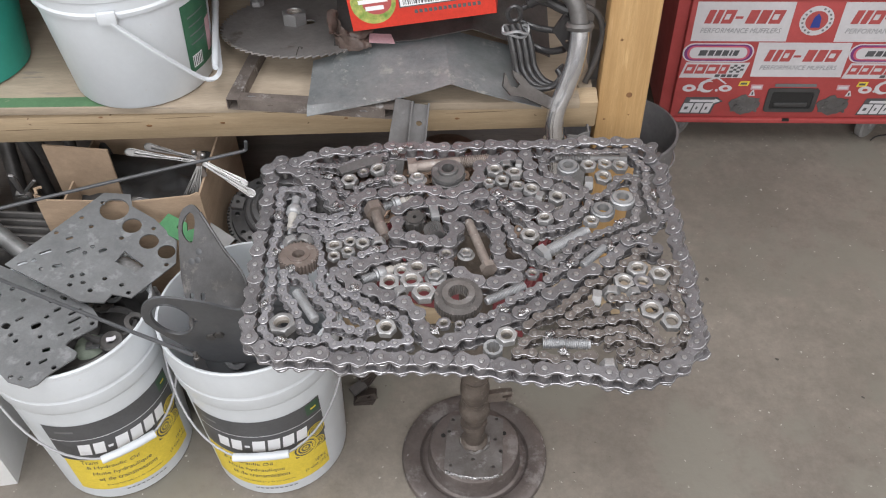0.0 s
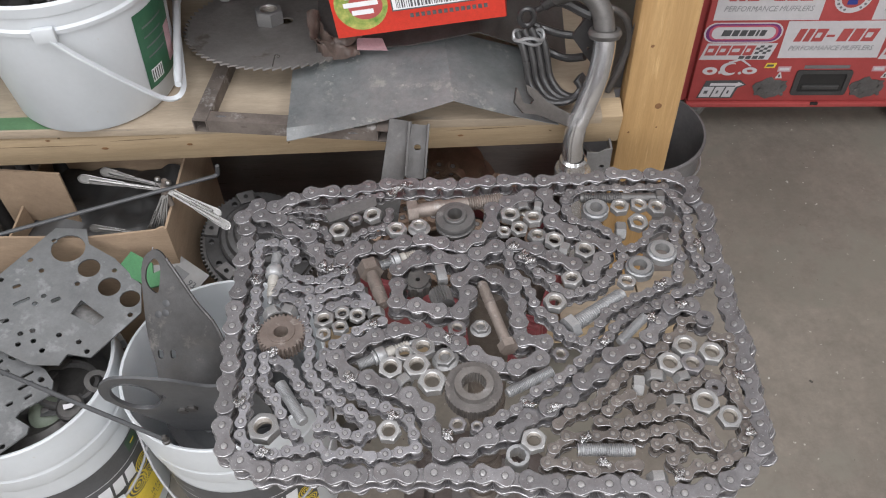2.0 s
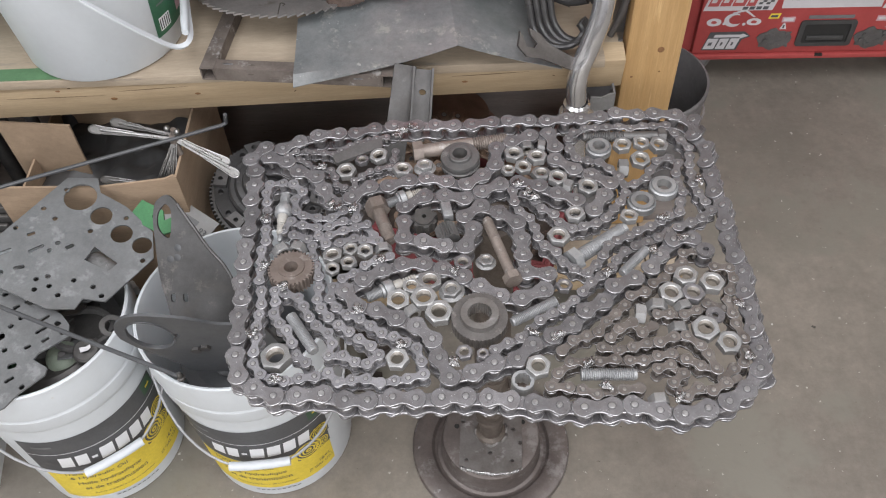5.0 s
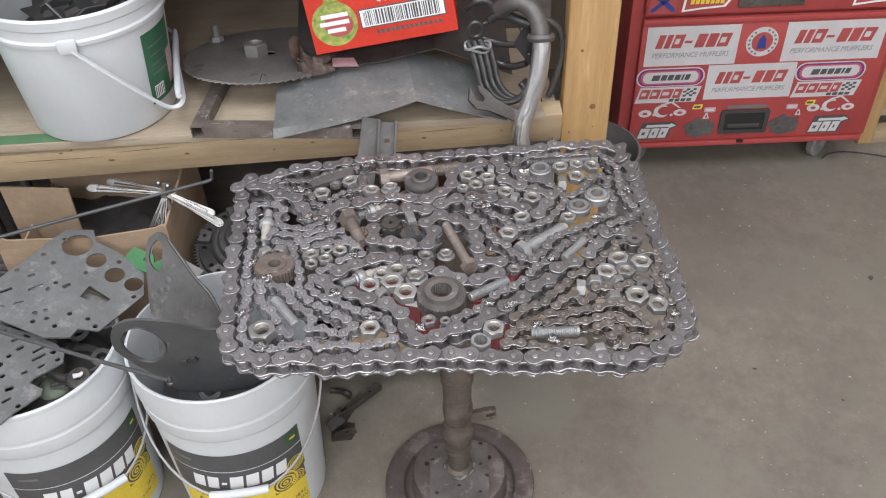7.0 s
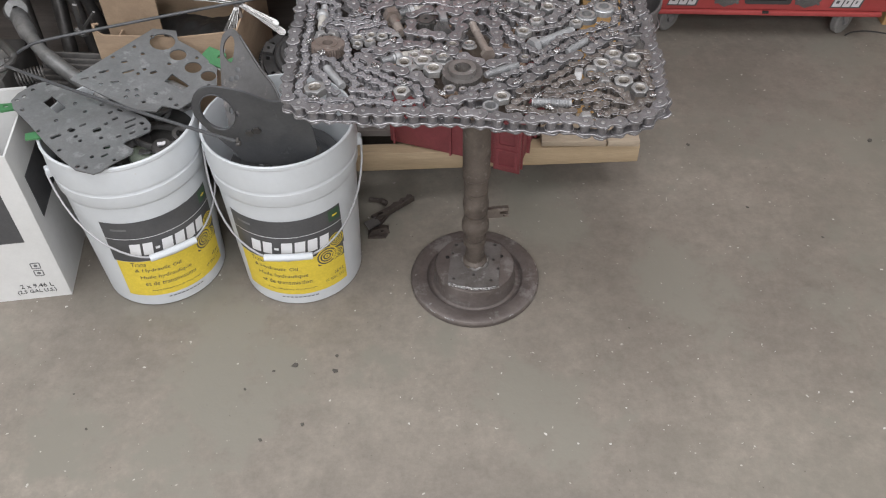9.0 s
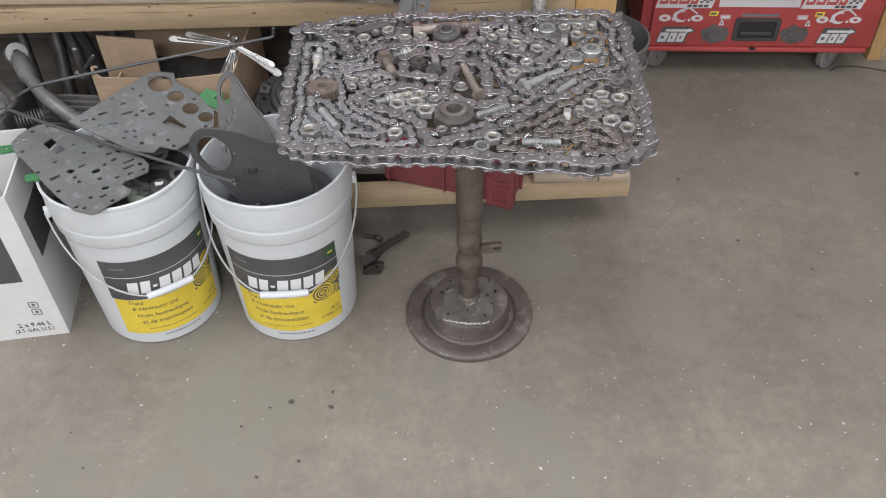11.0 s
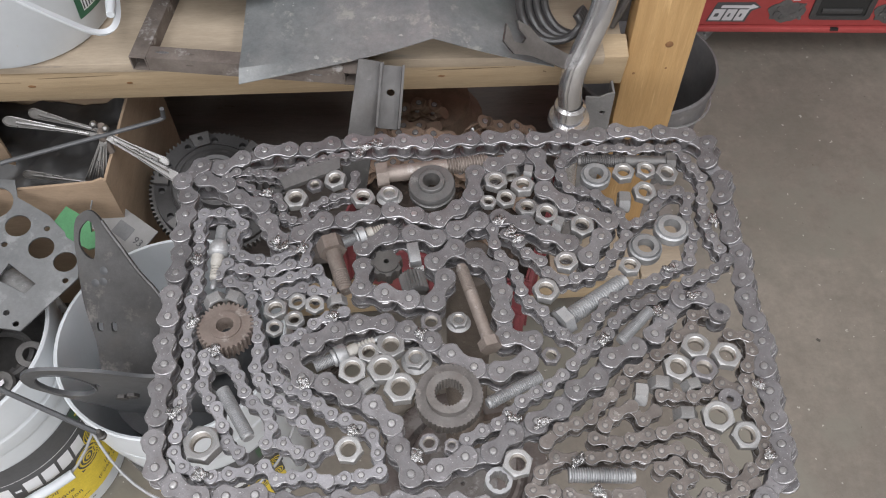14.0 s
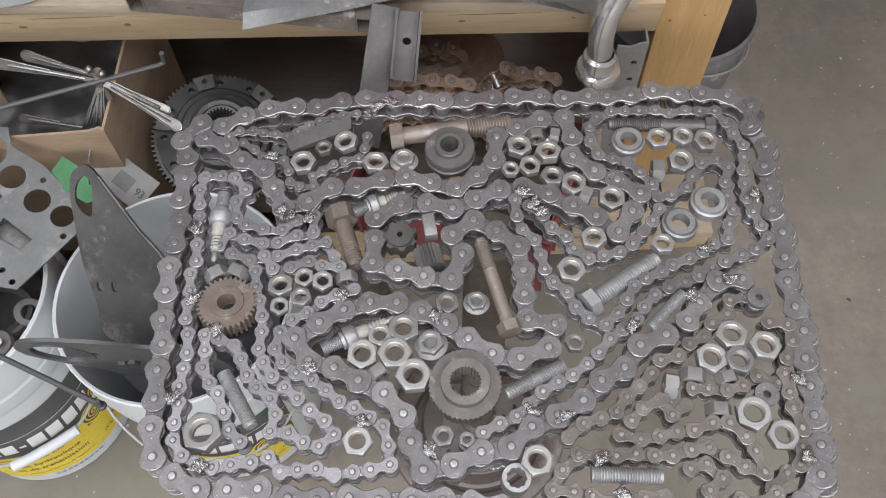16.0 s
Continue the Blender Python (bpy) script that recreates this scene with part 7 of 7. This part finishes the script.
for i in range(15):
    t, q = offcut.uniform(0, 6.28), 0.085 * math.sqrt(offcut.random())
    w, h = offcut.uniform(0.02, 0.05), offcut.uniform(0.012, 0.03)
    part("offcut", Geo().prism([(-w, -h), (w * 0.7, -h * 0.8), (w, h * 0.6), (0, h), (-w * 0.8, h * 0.5)], -0.0015, 0.0015), offcut.choice((dark_steel, grey_steel, black_paint)), tub_scrap, "", pose(q * math.cos(t), q * math.sin(t), 0.175 + offcut.uniform(0, 0.03), offcut.uniform(-60, 60), offcut.uniform(-60, 60), offcut.uniform(0, 180)))
part("flat_bar", Geo().box(0.018, 0.004, 0.16, None, 0.001), dark_steel, tub_scrap, "dark upright flat bar", pose(-0.060, 0.04, 0.21, -8, 4, 10))
part("claw", Geo().tube(spline([(-0.01, -0.01, 0.180), (0.05, -0.01, 0.205), (0.10, -0.01, 0.240), (0.150, -0.005, 0.268)]), [0.016] * 10 + [0.012] * 9, 10), dark_steel, tub_scrap, "dark forked claw end over the rim")
for k in range(3):
    part("claw_tine", Geo().tube(spline([(0.145, -0.008 + 0.004 * k, 0.268), (0.160, -0.020 + 0.012 * k, 0.270 - 0.008 * k), (0.178, -0.022 + 0.012 * k, 0.262 - 0.010 * k)]), [0.006] * 7 + [0.004] * 6, 8), grey_steel, tub_scrap)
part("folded_sheet", Geo().prism([(-0.03, -0.05), (0.03, -0.045), (0.035, 0.05), (0.0, 0.075), (-0.02, 0.055)], -0.002, 0.002), black_paint, tub_scrap, "dark folded steel sheet", pose(0.050, 0.030, 0.215, 60, 20, 15))

tb = thing("teal_bucket", "dark teal plastic bucket standing on the shelf", "bucket", pose(-0.900, 1.605, DECK + 0.0016))
part("body", Geo().lathe([(0.105, 0.0), (0.110, 0.004), (0.142, 0.25), (0.148, 0.252), (0.148, 0.262), (0.143, 0.264), (0.138, 0.25), (0.106, 0.007)], 48), teal_plastic, tb)

# square-tube steel frame
sf = thing("tube_frame", "rough welded square-tube steel frame lying on the shelf", "steel frame", pose(-0.382, 1.450, DECK + 0.0004, 0, 0, -7.0))


def square_tube(length, w, wall, m, name="tube", label=""):
    g = Geo().prism(rect(-w / 2, w / 2, -w / 2, w / 2), 0, length, None, [rect(-w / 2 + wall, w / 2 - wall, -w / 2 + wall, w / 2 - wall)])
    return part(name, g, frame_steel, sf, label, m)


square_tube(0.256, 0.022, 0.0018, pose(0.0225, 0.0115, 0.0112, 0, 90, 0), "cross_tube")
square_tube(0.21, 0.022, 0.0018, pose(0.011, 0.210, 0.0112, 90), "side_tube")
square_tube(0.17, 0.022, 0.0018, pose(0.290, 0.170, 0.0112, 90), "side_tube")
spall = random.Random(31)
for k in range(14):
    x, s = spall.uniform(0.034, 0.262), spall.uniform(0.004, 0.012)
    part("mill_scale", Geo().prism([(s * spall.uniform(0.6, 1.0) * math.cos(q), s * 0.22 * spall.uniform(0.5, 1.0) * math.sin(q)) for q in [2 * math.pi * i / 9 for i in range(9)]], 0, 0.0006), worn_glint_edge if k % 3 == 0 else frame_steel, sf, "flaking mill scale", pose(x, 0.0004 if k % 2 else 0.0115, 0.0112 + spall.uniform(-0.006, 0.006) if k % 2 else 0.0223, 90 if k % 2 else 0))

saw = thing("saw_blade", "worn circular saw blade lying over the steel frame", "saw blade", Matrix.Translation((-0.262, 1.676, 0.6330)) @ pose(0, 0, 0, -9.0, 0, 0))
edge = []
N = 72
for i in range(N):
    for f, q in ((0.0, 0.158), (0.55, 0.162), (0.80, 0.1655), (0.97, 0.1660)):
        t = -2 * math.pi * (i + f) / N
        edge.append((q * math.cos(t), q * math.sin(t)))
part("blade", Geo().prism(edge, -0.0014, 0.0014, None, [circle(0, 0, 0.0127, 24)]), saw_steel, saw)
part("expansion_slot", Geo().tube(spline([(0.004, -0.130, 0.0018), (0.006, -0.124, 0.0018), (0.0, -0.121, 0.0018), (-0.001, -0.13, 0.0018), (0.0, -0.158, 0.0018)]), 0.0009, 6), chip_dark, saw)
big_nut = new("large_nut", NUTS["zinc"])
big_nut.matrix_world = pose(-0.287, 1.676, 0.6585, -8, 3, 15) @ Matrix.Diagonal((0.042, 0.042, 0.042, 1))
tagged(big_nut, "large bright zinc hex nut on the saw blade", "nut")
sb = thing("short_bolt", "short bright bolt standing on the saw blade", "bolt", pose(-0.376, 1.765, 0.6220, -9, 0, 0))
part("head", Geo().prism(hexagon(0.014), 0, 0.010), zinc, sb)
part("shank", Geo().lathe([(0.0075, 0.010)] + thread(0.0075, 0.011, 0.030, 0.002) + [(0.006, 0.032)], 14), zinc, sb, smooth=50)

# bent galvanised sheet over the shelf edge
rows = []
for v in (0.0, 0.13, 0.24, 0.36, 0.5, 0.75, 1.0):
    row = []
    for i in range(17):
        u = i / 16
        if u <= 0.625:
            k = u / 0.625
            f = Vector((-0.2355, 1.402, 0.6145)).lerp(Vector((0.010, 1.442, 0.650)), k) + Vector((0, 0, -0.006 * math.sin(math.pi * k)))
            b_ = Vector((-0.238, 1.545, 0.634)).lerp(Vector((-0.004, 1.600, 0.665)), k)
        else:
            k = (u - 0.625) / 0.375
            f = Vector((0.010, 1.442, 0.650)).lerp(Vector((0.166, 1.436, 0.602)), k) + Vector((0, 0, -0.004 * math.sin(math.pi * k)))
            b_ = Vector((-0.004, 1.600, 0.665)).lerp(Vector((0.150, 1.585, 0.622)), k)
        p = f.lerp(b_, v)
        p.z += 0.0015 * math.sin(9 * u + 5 * v)
        if 0.03 < v < 0.45 and u < 0.6:
            p.z = max(p.z, 0.6235)
        row.append(tuple(p))
    rows.append(row)
single("bent_sheet", Geo().sheet(rows, 0.0012), galv_sheet, "bent galvanised steel sheet hanging over the shelf edge", "sheet metal", smooth=10)
dark_rows = [[(x, y, z) for x, z in ((-0.20, 0.640), (-0.05, 0.652), (0.05, 0.672), (0.13, 0.640), (0.19, 0.612))] for y in (1.56, 1.66, 1.80)]
single("dark_sheet", Geo().sheet([[(x, y, z + (y - 1.56) * 0.35 + 0.012) for x, y, z in r] for r in dark_rows], 0.0015), dark_steel, "dark rusty steel sheet lying behind the galvanised one", "sheet metal", smooth=12)
rope = thing("leather_strap", "short twist of worn brown leather strap on the saw blade", "strap", pose(-0.163, 1.578, 0.6525) @ Matrix.Diagonal((0.88, 0.9, 1, 1)))
for pts, width, turn in (([(-0.047, 0.040, 0.040), (-0.044, 0.00, 0.020), (-0.032, -0.026, 0.012), (0.0, -0.034, 0.012), (0.034, -0.026, 0.012)], 0.022, 0.0), ([(-0.036, 0.036, 0.030), (-0.030, 0.004, 0.020), (-0.014, -0.016, 0.018), (0.010, -0.018, 0.020), (0.030, -0.006, 0.014)], 0.019, 1.3), ([(-0.004, -0.03, 0.022), (0.018, -0.02, 0.026), (0.036, 0.005, 0.020), (0.054, 0.030, 0.016)], 0.020, 2.2), ([(-0.034, -0.018, 0.022), (-0.014, -0.036, 0.022), (0.014, -0.040, 0.016), (0.030, -0.030, 0.012)], 0.016, 0.7)):
    line = [Vector(p) for p in spline(pts, 7)]
    strip = []
    for k, p in enumerate(line):
        along = (line[min(k + 1, len(line) - 1)] - line[max(k - 1, 0)]).normalized()
        side = along.cross(Vector((0, 0, 1))).normalized()
        lift = side.cross(along)
        a = turn + 0.11 * k + 0.25 * math.sin(k * 1.3 + turn)
        strip.append([tuple(p + width * v * (side * math.cos(a) + lift * math.sin(a)) + lift * width * 0.9 * (0.25 - v * v)) for v in (-0.5, -0.25, 0.0, 0.25, 0.5)])
    part("strap_fold", Geo().sheet(strip, 0.0030), leather, rope, smooth=50)
single("paper_tag", Geo().prism([(-0.022, -0.012), (0.024, -0.014), (0.017, 0.012), (-0.022, 0.013)], 0, 0.0008), pink, "small pale pink paper tag under the red carton", "paper", pose(-0.113, 1.558, 0.668, 8, 4, 4))

# red carton of bottles
RB = Matrix.Translation((-0.158, 1.528, 0.700)) @ pose(0, 0, 0, -10, -8.5, -2) @ Matrix.Diagonal((1.06, 1.0, 1.03, 1))
red = thing("bottle_carton", "bright red printed carton for six bottles, tilted on the scrap pile", "carton", RB)
part("box", Geo().slab(0.0, 0.236, 0.0, 0.17, 0.0, 0.27, 0.0015), red_card, red)
FM = pose(0, 0, 0, 90)


def printed(name, outline, mat, level, parent=red):
    return part(name, Geo().prism(outline, 0, 0.0004, Matrix.Translation((0, -0.0002 - 0.0004 * (level - 1), 0)) @ FM), mat, parent, smooth=0)


code = printed("barcode_field", rect(0.083, 0.222, 0.030, 0.062), label_black, 1)
printed("barcode_ground", rect(0.085, 0.220, 0.032, 0.060), label_white, 2, code)
bars = random.Random(2)
x = 0.090
while x < 0.214:
    w = bars.choice((0.0008, 0.0012, 0.002, 0.003))
    printed("barcode_bar", rect(x, min(x + w, 0.216), 0.034, 0.058), label_black, 3, code)
    x += w + bars.choice((0.0010, 0.0014, 0.0022))
melon = printed("round_picture", circle(0.042, 0.046, 0.037, 30), melon_ink, 1)
printed("red_centre", circle(0.048, 0.044, 0.024, 20, 0.020), red_ink, 2, melon)
for i, (a_, b_) in enumerate(((0.022, 0.066), (0.018, 0.066), (0.028, 0.058))):
    printed("print_bar", rect(a_, b_, 0.056 - 0.012 * i, 0.063 - 0.012 * i), label_white, 3, melon)
neck = printed("bottle_picture", [(0.030, 0.080), (0.056, 0.080), (0.050, 0.098), (0.049, 0.118), (0.037, 0.118), (0.036, 0.098)], melon_ink, 1)
part("lettering", Geo().add(lettering("6 x 750 mL", 0.0155, 0.078).v, lettering("6 x 750 mL", 0.0155, 0.078).f, Matrix.Translation((0.155, -0.0004, 0.077)) @ FM), label_white, red, smooth=0)
for i in range(14):
    printed("print_bar", rect(0.106 + 0.0078 * i, 0.111 + 0.0078 * i, 0.018, 0.024), label_black, 1)
part("lettering", Geo().add(lettering("BOISSON", 0.011, 0.05).v, lettering("BOISSON", 0.011, 0.05).f, Matrix.Translation((0.035, -0.0004, 0.140)) @ FM), label_white, red, smooth=0)

# bent black hooks, wrench and exhaust pipe
hooks = thing("hook_bundle", "bundle of bent black steel hooks wired together on the shelf", "hooks")
for k in range(4):
    dx, dy = 0.0105 * k, 0.004 * k
    part("hook", Geo().tube(spline([(0.104 + dx, 1.512 + dy, 0.716), (0.112 + dx, 1.500 + dy, 0.700), (0.118 + dx, 1.488 + dy, 0.676), (0.123 + dx, 1.477 + dy, 0.652), (0.136 + dx, 1.466 + dy, 0.634), (0.158 + dx * 0.9, 1.462 + dy, 0.624), (0.184 + dx * 0.6, 1.466 + dy, 0.624), (0.200 + dx * 0.3, 1.476 + dy, 0.636), (0.194 + dx * 0.2, 1.484 + dy, 0.648)]), 0.0056, 10), hook_black, hooks)
part("hook_ring", Geo().tube([(0.118 + 0.011 * math.cos(t), 1.517, 0.737 + 0.014 * math.sin(t)) for t in [2 * math.pi * i / 20 for i in range(21)]], 0.0042, 8), hook_black, hooks)
part("hook", Geo().tube(spline([(0.124, 1.530, 0.735), (0.139, 1.530, 0.743), (0.156, 1.526, 0.757), (0.174, 1.520, 0.757), (0.194, 1.508, 0.752), (0.209, 1.50, 0.749)]), [0.005] * 8 + [0.0085] * 18, 10), hook_black, hooks)
part("hook", Geo().tube(spline([(0.130, 1.535, 0.712), (0.150, 1.528, 0.707), (0.170, 1.518, 0.706), (0.190, 1.508, 0.709)]), 0.0058, 10), hook_black, hooks)
part("hook", Geo().tube(spline([(0.150, 1.535, 0.668), (0.168, 1.528, 0.661), (0.186, 1.518, 0.662), (0.206, 1.505, 0.674)]), 0.0062, 10), hook_black, hooks)
part("hook", Geo().tube(spline([(0.105, 1.560, 0.758), (0.120, 1.552, 0.770), (0.136, 1.548, 0.774), (0.150, 1.545, 0.766), (0.153, 1.540, 0.752), (0.140, 1.536, 0.744)]), 0.0068, 10), hook_black, hooks)
part("tie_wire", Geo().tube([(0.121 + 0.022 * math.cos(t), 1.508 + 0.013 * math.sin(t), 0.712 + 0.004 * math.sin(3 * t)) for t in [2 * math.pi * i / 24 for i in range(25)]], 0.0028, 6), galv, hooks, "pale twisted tie wire")
part("tie_wire", Geo().tube([(0.120 + 0.021 * math.cos(t), 1.508 + 0.013 * math.sin(t), 0.706 + 0.004 * math.sin(2 * t)) for t in [2 * math.pi * i / 24 for i in range(25)]], 0.0024, 6), galv, hooks, "pale twisted tie wire")
part("gusset", Geo().prism([(0.182, 0.716), (0.200, 0.748), (0.221, 0.765), (0.226, 0.676), (0.212, 0.672)], -0.0025, 0.0025, Matrix.Translation((0, 1.498, 0)) @ pose(0, 0, 0, 90), [circle(0.214, 0.744, 0.003, 8), circle(0.208, 0.695, 0.003, 8)]), hook_black, hooks, "black drilled gusset plate")
single("curved_rod", Geo().tube(spline([(0.222, 1.520, 0.752), (0.241, 1.515, 0.748), (0.258, 1.515, 0.735), (0.268, 1.514, 0.712), (0.270, 1.513, 0.686), (0.262, 1.513, 0.640), (0.250, 1.515, 0.600)]), 0.0052, 10), dull_shaded_metal, "dull grey curved steel rod behind the exhaust pipe", "rod")
offcut_w = thing("timber_offcut", "grey weathered timber offcuts stacked behind the hooks", "timber")
part("block", Geo().slab(0.165, 0.270, 1.84, 1.93, 0.612, 0.665, 0.003), grey_wood, offcut_w, "", pose(0, 0, 0.021))
part("plank", Geo().slab(0.165, 0.262, 1.80, 1.93, DECK + 0.0004, 0.632, 0.003), grey_wood, offcut_w)
wrench = thing("open_wrench", "dull steel open-ended wrench lying on the sheet metal", "wrench", basis((0.134, 1.438, 0.637), (0.868, -0.03, -0.496), (0.0, -0.70, 0.71)) @ Matrix.Diagonal((0.95, 0.95, 0.95, 1)))
jaw = [(-0.046, 0.012), (-0.040, -0.010), (-0.020, -0.019), (0.004, -0.012), (0.085, -0.009), (0.085, 0.008), (0.008, 0.012), (-0.014, 0.021), (-0.034, 0.022), (-0.026, 0.012), (-0.012, 0.006), (-0.014, -0.002), (-0.026, -0.005), (-0.036, 0.004)]
part("jaw_and_shank", Geo().prism(jaw, -0.0035, 0.0035), wrench_steel, wrench)

pipe = thing("exhaust_pipe", "bent aluminised exhaust pipe with a flange leaning on the shelf", "pipe")
line = [(0.210, 1.430, 0.30), (0.202, 1.430, 0.42), (0.196, 1.430, 0.49), (0.192, 1.430, 0.545), (0.190, 1.431, 0.575), (0.194, 1.435, 0.605), (0.206, 1.444, 0.636), (0.218, 1.452, 0.678), (0.223, 1.460, 0.719), (0.222, 1.466, 0.742), (0.218, 1.476, 0.765), (0.208, 1.486, 0.782), (0.193, 1.494, 0.792), (0.177, 1.502, 0.789), (0.160, 1.52, 0.770)]
part("tube", Geo().tube(spline(line[:10], 5), 0.0160, 24), aluminised, pipe)
# Dirty steel, darker than the lower tube to paint in shelf shade.
part("upper_bend", Geo().tube(spline(line[9:], 5), 0.0150, 22), dull_shaded_metal, pipe, "dirty upper bend, darkened for the shade of the upper shelf")
part("flange", Geo().lathe([(0.0172, -0.006), (0.0270, -0.006), (0.0288, -0.004), (0.0290, 0.002), (0.0275, 0.005), (0.0215, 0.0065), (0.0172, 0.007)], 36, None, True), aluminised, pipe, "", pose(0.1945, 1.430, 0.512, 4, 3))
part("collar", Geo().lathe([(0.0168, -0.006), (0.0215, -0.006), (0.0210, 0.012), (0.0168, 0.016)], 30, None, True), aluminised, pipe, "", pose(0.1935, 1.430, 0.526))
part("flange", Geo().lathe([(0.0168, -0.006), (0.0215, -0.006), (0.024, 0.0), (0.0215, 0.006), (0.0168, 0.006)], 30, None, True), dull_shaded_metal, pipe, "", Matrix.Translation((0.2222, 1.466, 0.742)) @ pose(0, 0, 0, -18))
ang = thing("angle_plate", "pale grey drilled angle steel standing beside the post", "angle steel", pose(0.241, 1.471, 0.156))
part("face", Geo().prism([(-0.022, 0.0), (0.014, 0.0), (0.014, 0.378), (0.006, 0.376), (-0.004, 0.370), (-0.022, 0.372)], -0.0015, 0.0015, None, [circle(0.004, z, 0.0042, 12) for z in (0.10, 0.16, 0.22, 0.308, 0.341)]), angle_grey, ang, "", pose(0, -0.016, 0, 90))
part("back_face", Geo().slab(0.0142, 0.0172, -0.017, 0.010, 0.0, 0.378), angle_grey, ang)

angle_b = thing("angle_plate", "grey drilled angle steel standing behind the exhaust pipe", "angle steel", pose(0.265, 1.53, DECK))
part("face", Geo().prism(rect(-0.014, 0.016, 0.0, 0.30), -0.0015, 0.0015, None, [circle(0.002, z, 0.004, 10) for z in (0.16, 0.185, 0.21, 0.26)]), grey_steel, angle_b, "", pose(0, 0.0, 0, 100, 8, 10))

# flat bars hanging in front of the beam
fb = thing("flat_bar", "long grey steel flat bar leaning against the shelf beam", "steel bar", group="steel bars")
part("bar", Geo().slab(-0.0165, 0.0165, -0.0025, 0.0025, -0.14, 0.024, 0.001), channel_grey, fb, "", basis((-0.072, 1.405, 0.616), (1.0, -0.05, -0.20), (0.05, -0.62, 0.78)) @ pose(0, 0, 0, -90))
fb = thing("channel_bar", "short steel channel with a drilled hole leaning out under the sheet", "steel bar", basis((-0.046, 1.396, 0.601), (1.0, 0.0, -0.16), (0.05, -0.60, 0.80)), "steel bars")
part("web", Geo().prism(rect(-0.014, 0.014, -0.046, 0.034), -0.0015, 0.0015, None, [circle(0.001, 0.0, 0.0052, 14, 0.0044)]), channel_grey, fb)
part("flange", Geo().slab(0.0125, 0.0155, -0.046, 0.034, 0.0016, 0.013), channel_grey, fb)
part("flange", Geo().slab(-0.0155, -0.0125, -0.046, 0.034, 0.0016, 0.013), channel_grey, fb)

# ---- small things on the floor ----
single("black_wire", Geo().tube(spline([(1.155, 2.098, 0.003), (1.18, 2.115, 0.004), (1.23, 2.122, 0.003), (1.29, 2.105, 0.003), (1.36, 2.075, 0.003)]), 0.0019, 8), rubber, "short black wire lying on the floor by the chest", "wire")
chips = random.Random(17)


def flake(x, y, r, mat, name, label):
    n = 9
    g = Geo().prism([(r * (0.6 + 0.5 * chips.random()) * math.cos(2 * math.pi * i / n), r * (0.4 + 0.4 * chips.random()) * math.sin(2 * math.pi * i / n)) for i in range(n)], 0.0003, 0.0003 + r * 0.22)
    single(name, g, mat, label, "floor debris", pose(x, y, 0, 0, 0, chips.uniform(0, 180)), "floor debris")


for x, y, r in ((-0.319, 0.875, 0.008), (-0.235, 0.862, 0.007), (-0.236, 0.90, 0.005), (-0.36, 0.86, 0.004), (-0.41, 0.815, 0.004), (-0.285, 0.735, 0.006), (0.60, 1.585, 0.006), (1.07, 1.604, 0.009), (-0.36, 0.70, 0.005), (0.70, 1.35, 0.005), (0.85, 1.25, 0.004), (-0.70, 0.72, 0.004), (-0.75, 0.80, 0.003), (0.35, 1.75, 0.005)):
    flake(x, y, r, chip_dark, "dark_flake", "small dark flake of dirt on the concrete floor")
for x, y, r in ((0.75, 0.98, 0.004), (0.30, 1.30, 0.004), (0.46, 1.28, 0.004), (0.10, 0.86, 0.004), (0.95, 1.15, 0.005), (1.10, 1.00, 0.006), (0.50, 0.90, 0.003), (0.25, 0.80, 0.003), (0.90, 0.92, 0.003), (-0.10, 0.80, 0.003), (-0.21, 1.02, 0.004), (0.55, 1.45, 0.004), (0.62, 1.36, 0.005), (0.30, 0.70, 0.005)):
    flake(x, y, r * 0.6, chip_light, "pale_flake", "small pale chip on the concrete floor")
for x, y, r in ((0.18, 0.72, 0.010), (0.24, 0.70, 0.007), (0.34, 0.78, 0.006), (0.05, 0.74, 0.006), (-0.08, 0.74, 0.007), (0.58, 0.80, 0.005), (0.72, 0.82, 0.007), (0.78, 0.80, 0.006), (0.82, 0.74, 0.008), (0.90, 0.80, 0.007), (0.66, 0.92, 0.004), (0.42, 1.02, 0.004)):
    flake(x, y, r * 0.4, chip_light, "pale_flake", "small pale chip on the concrete floor")
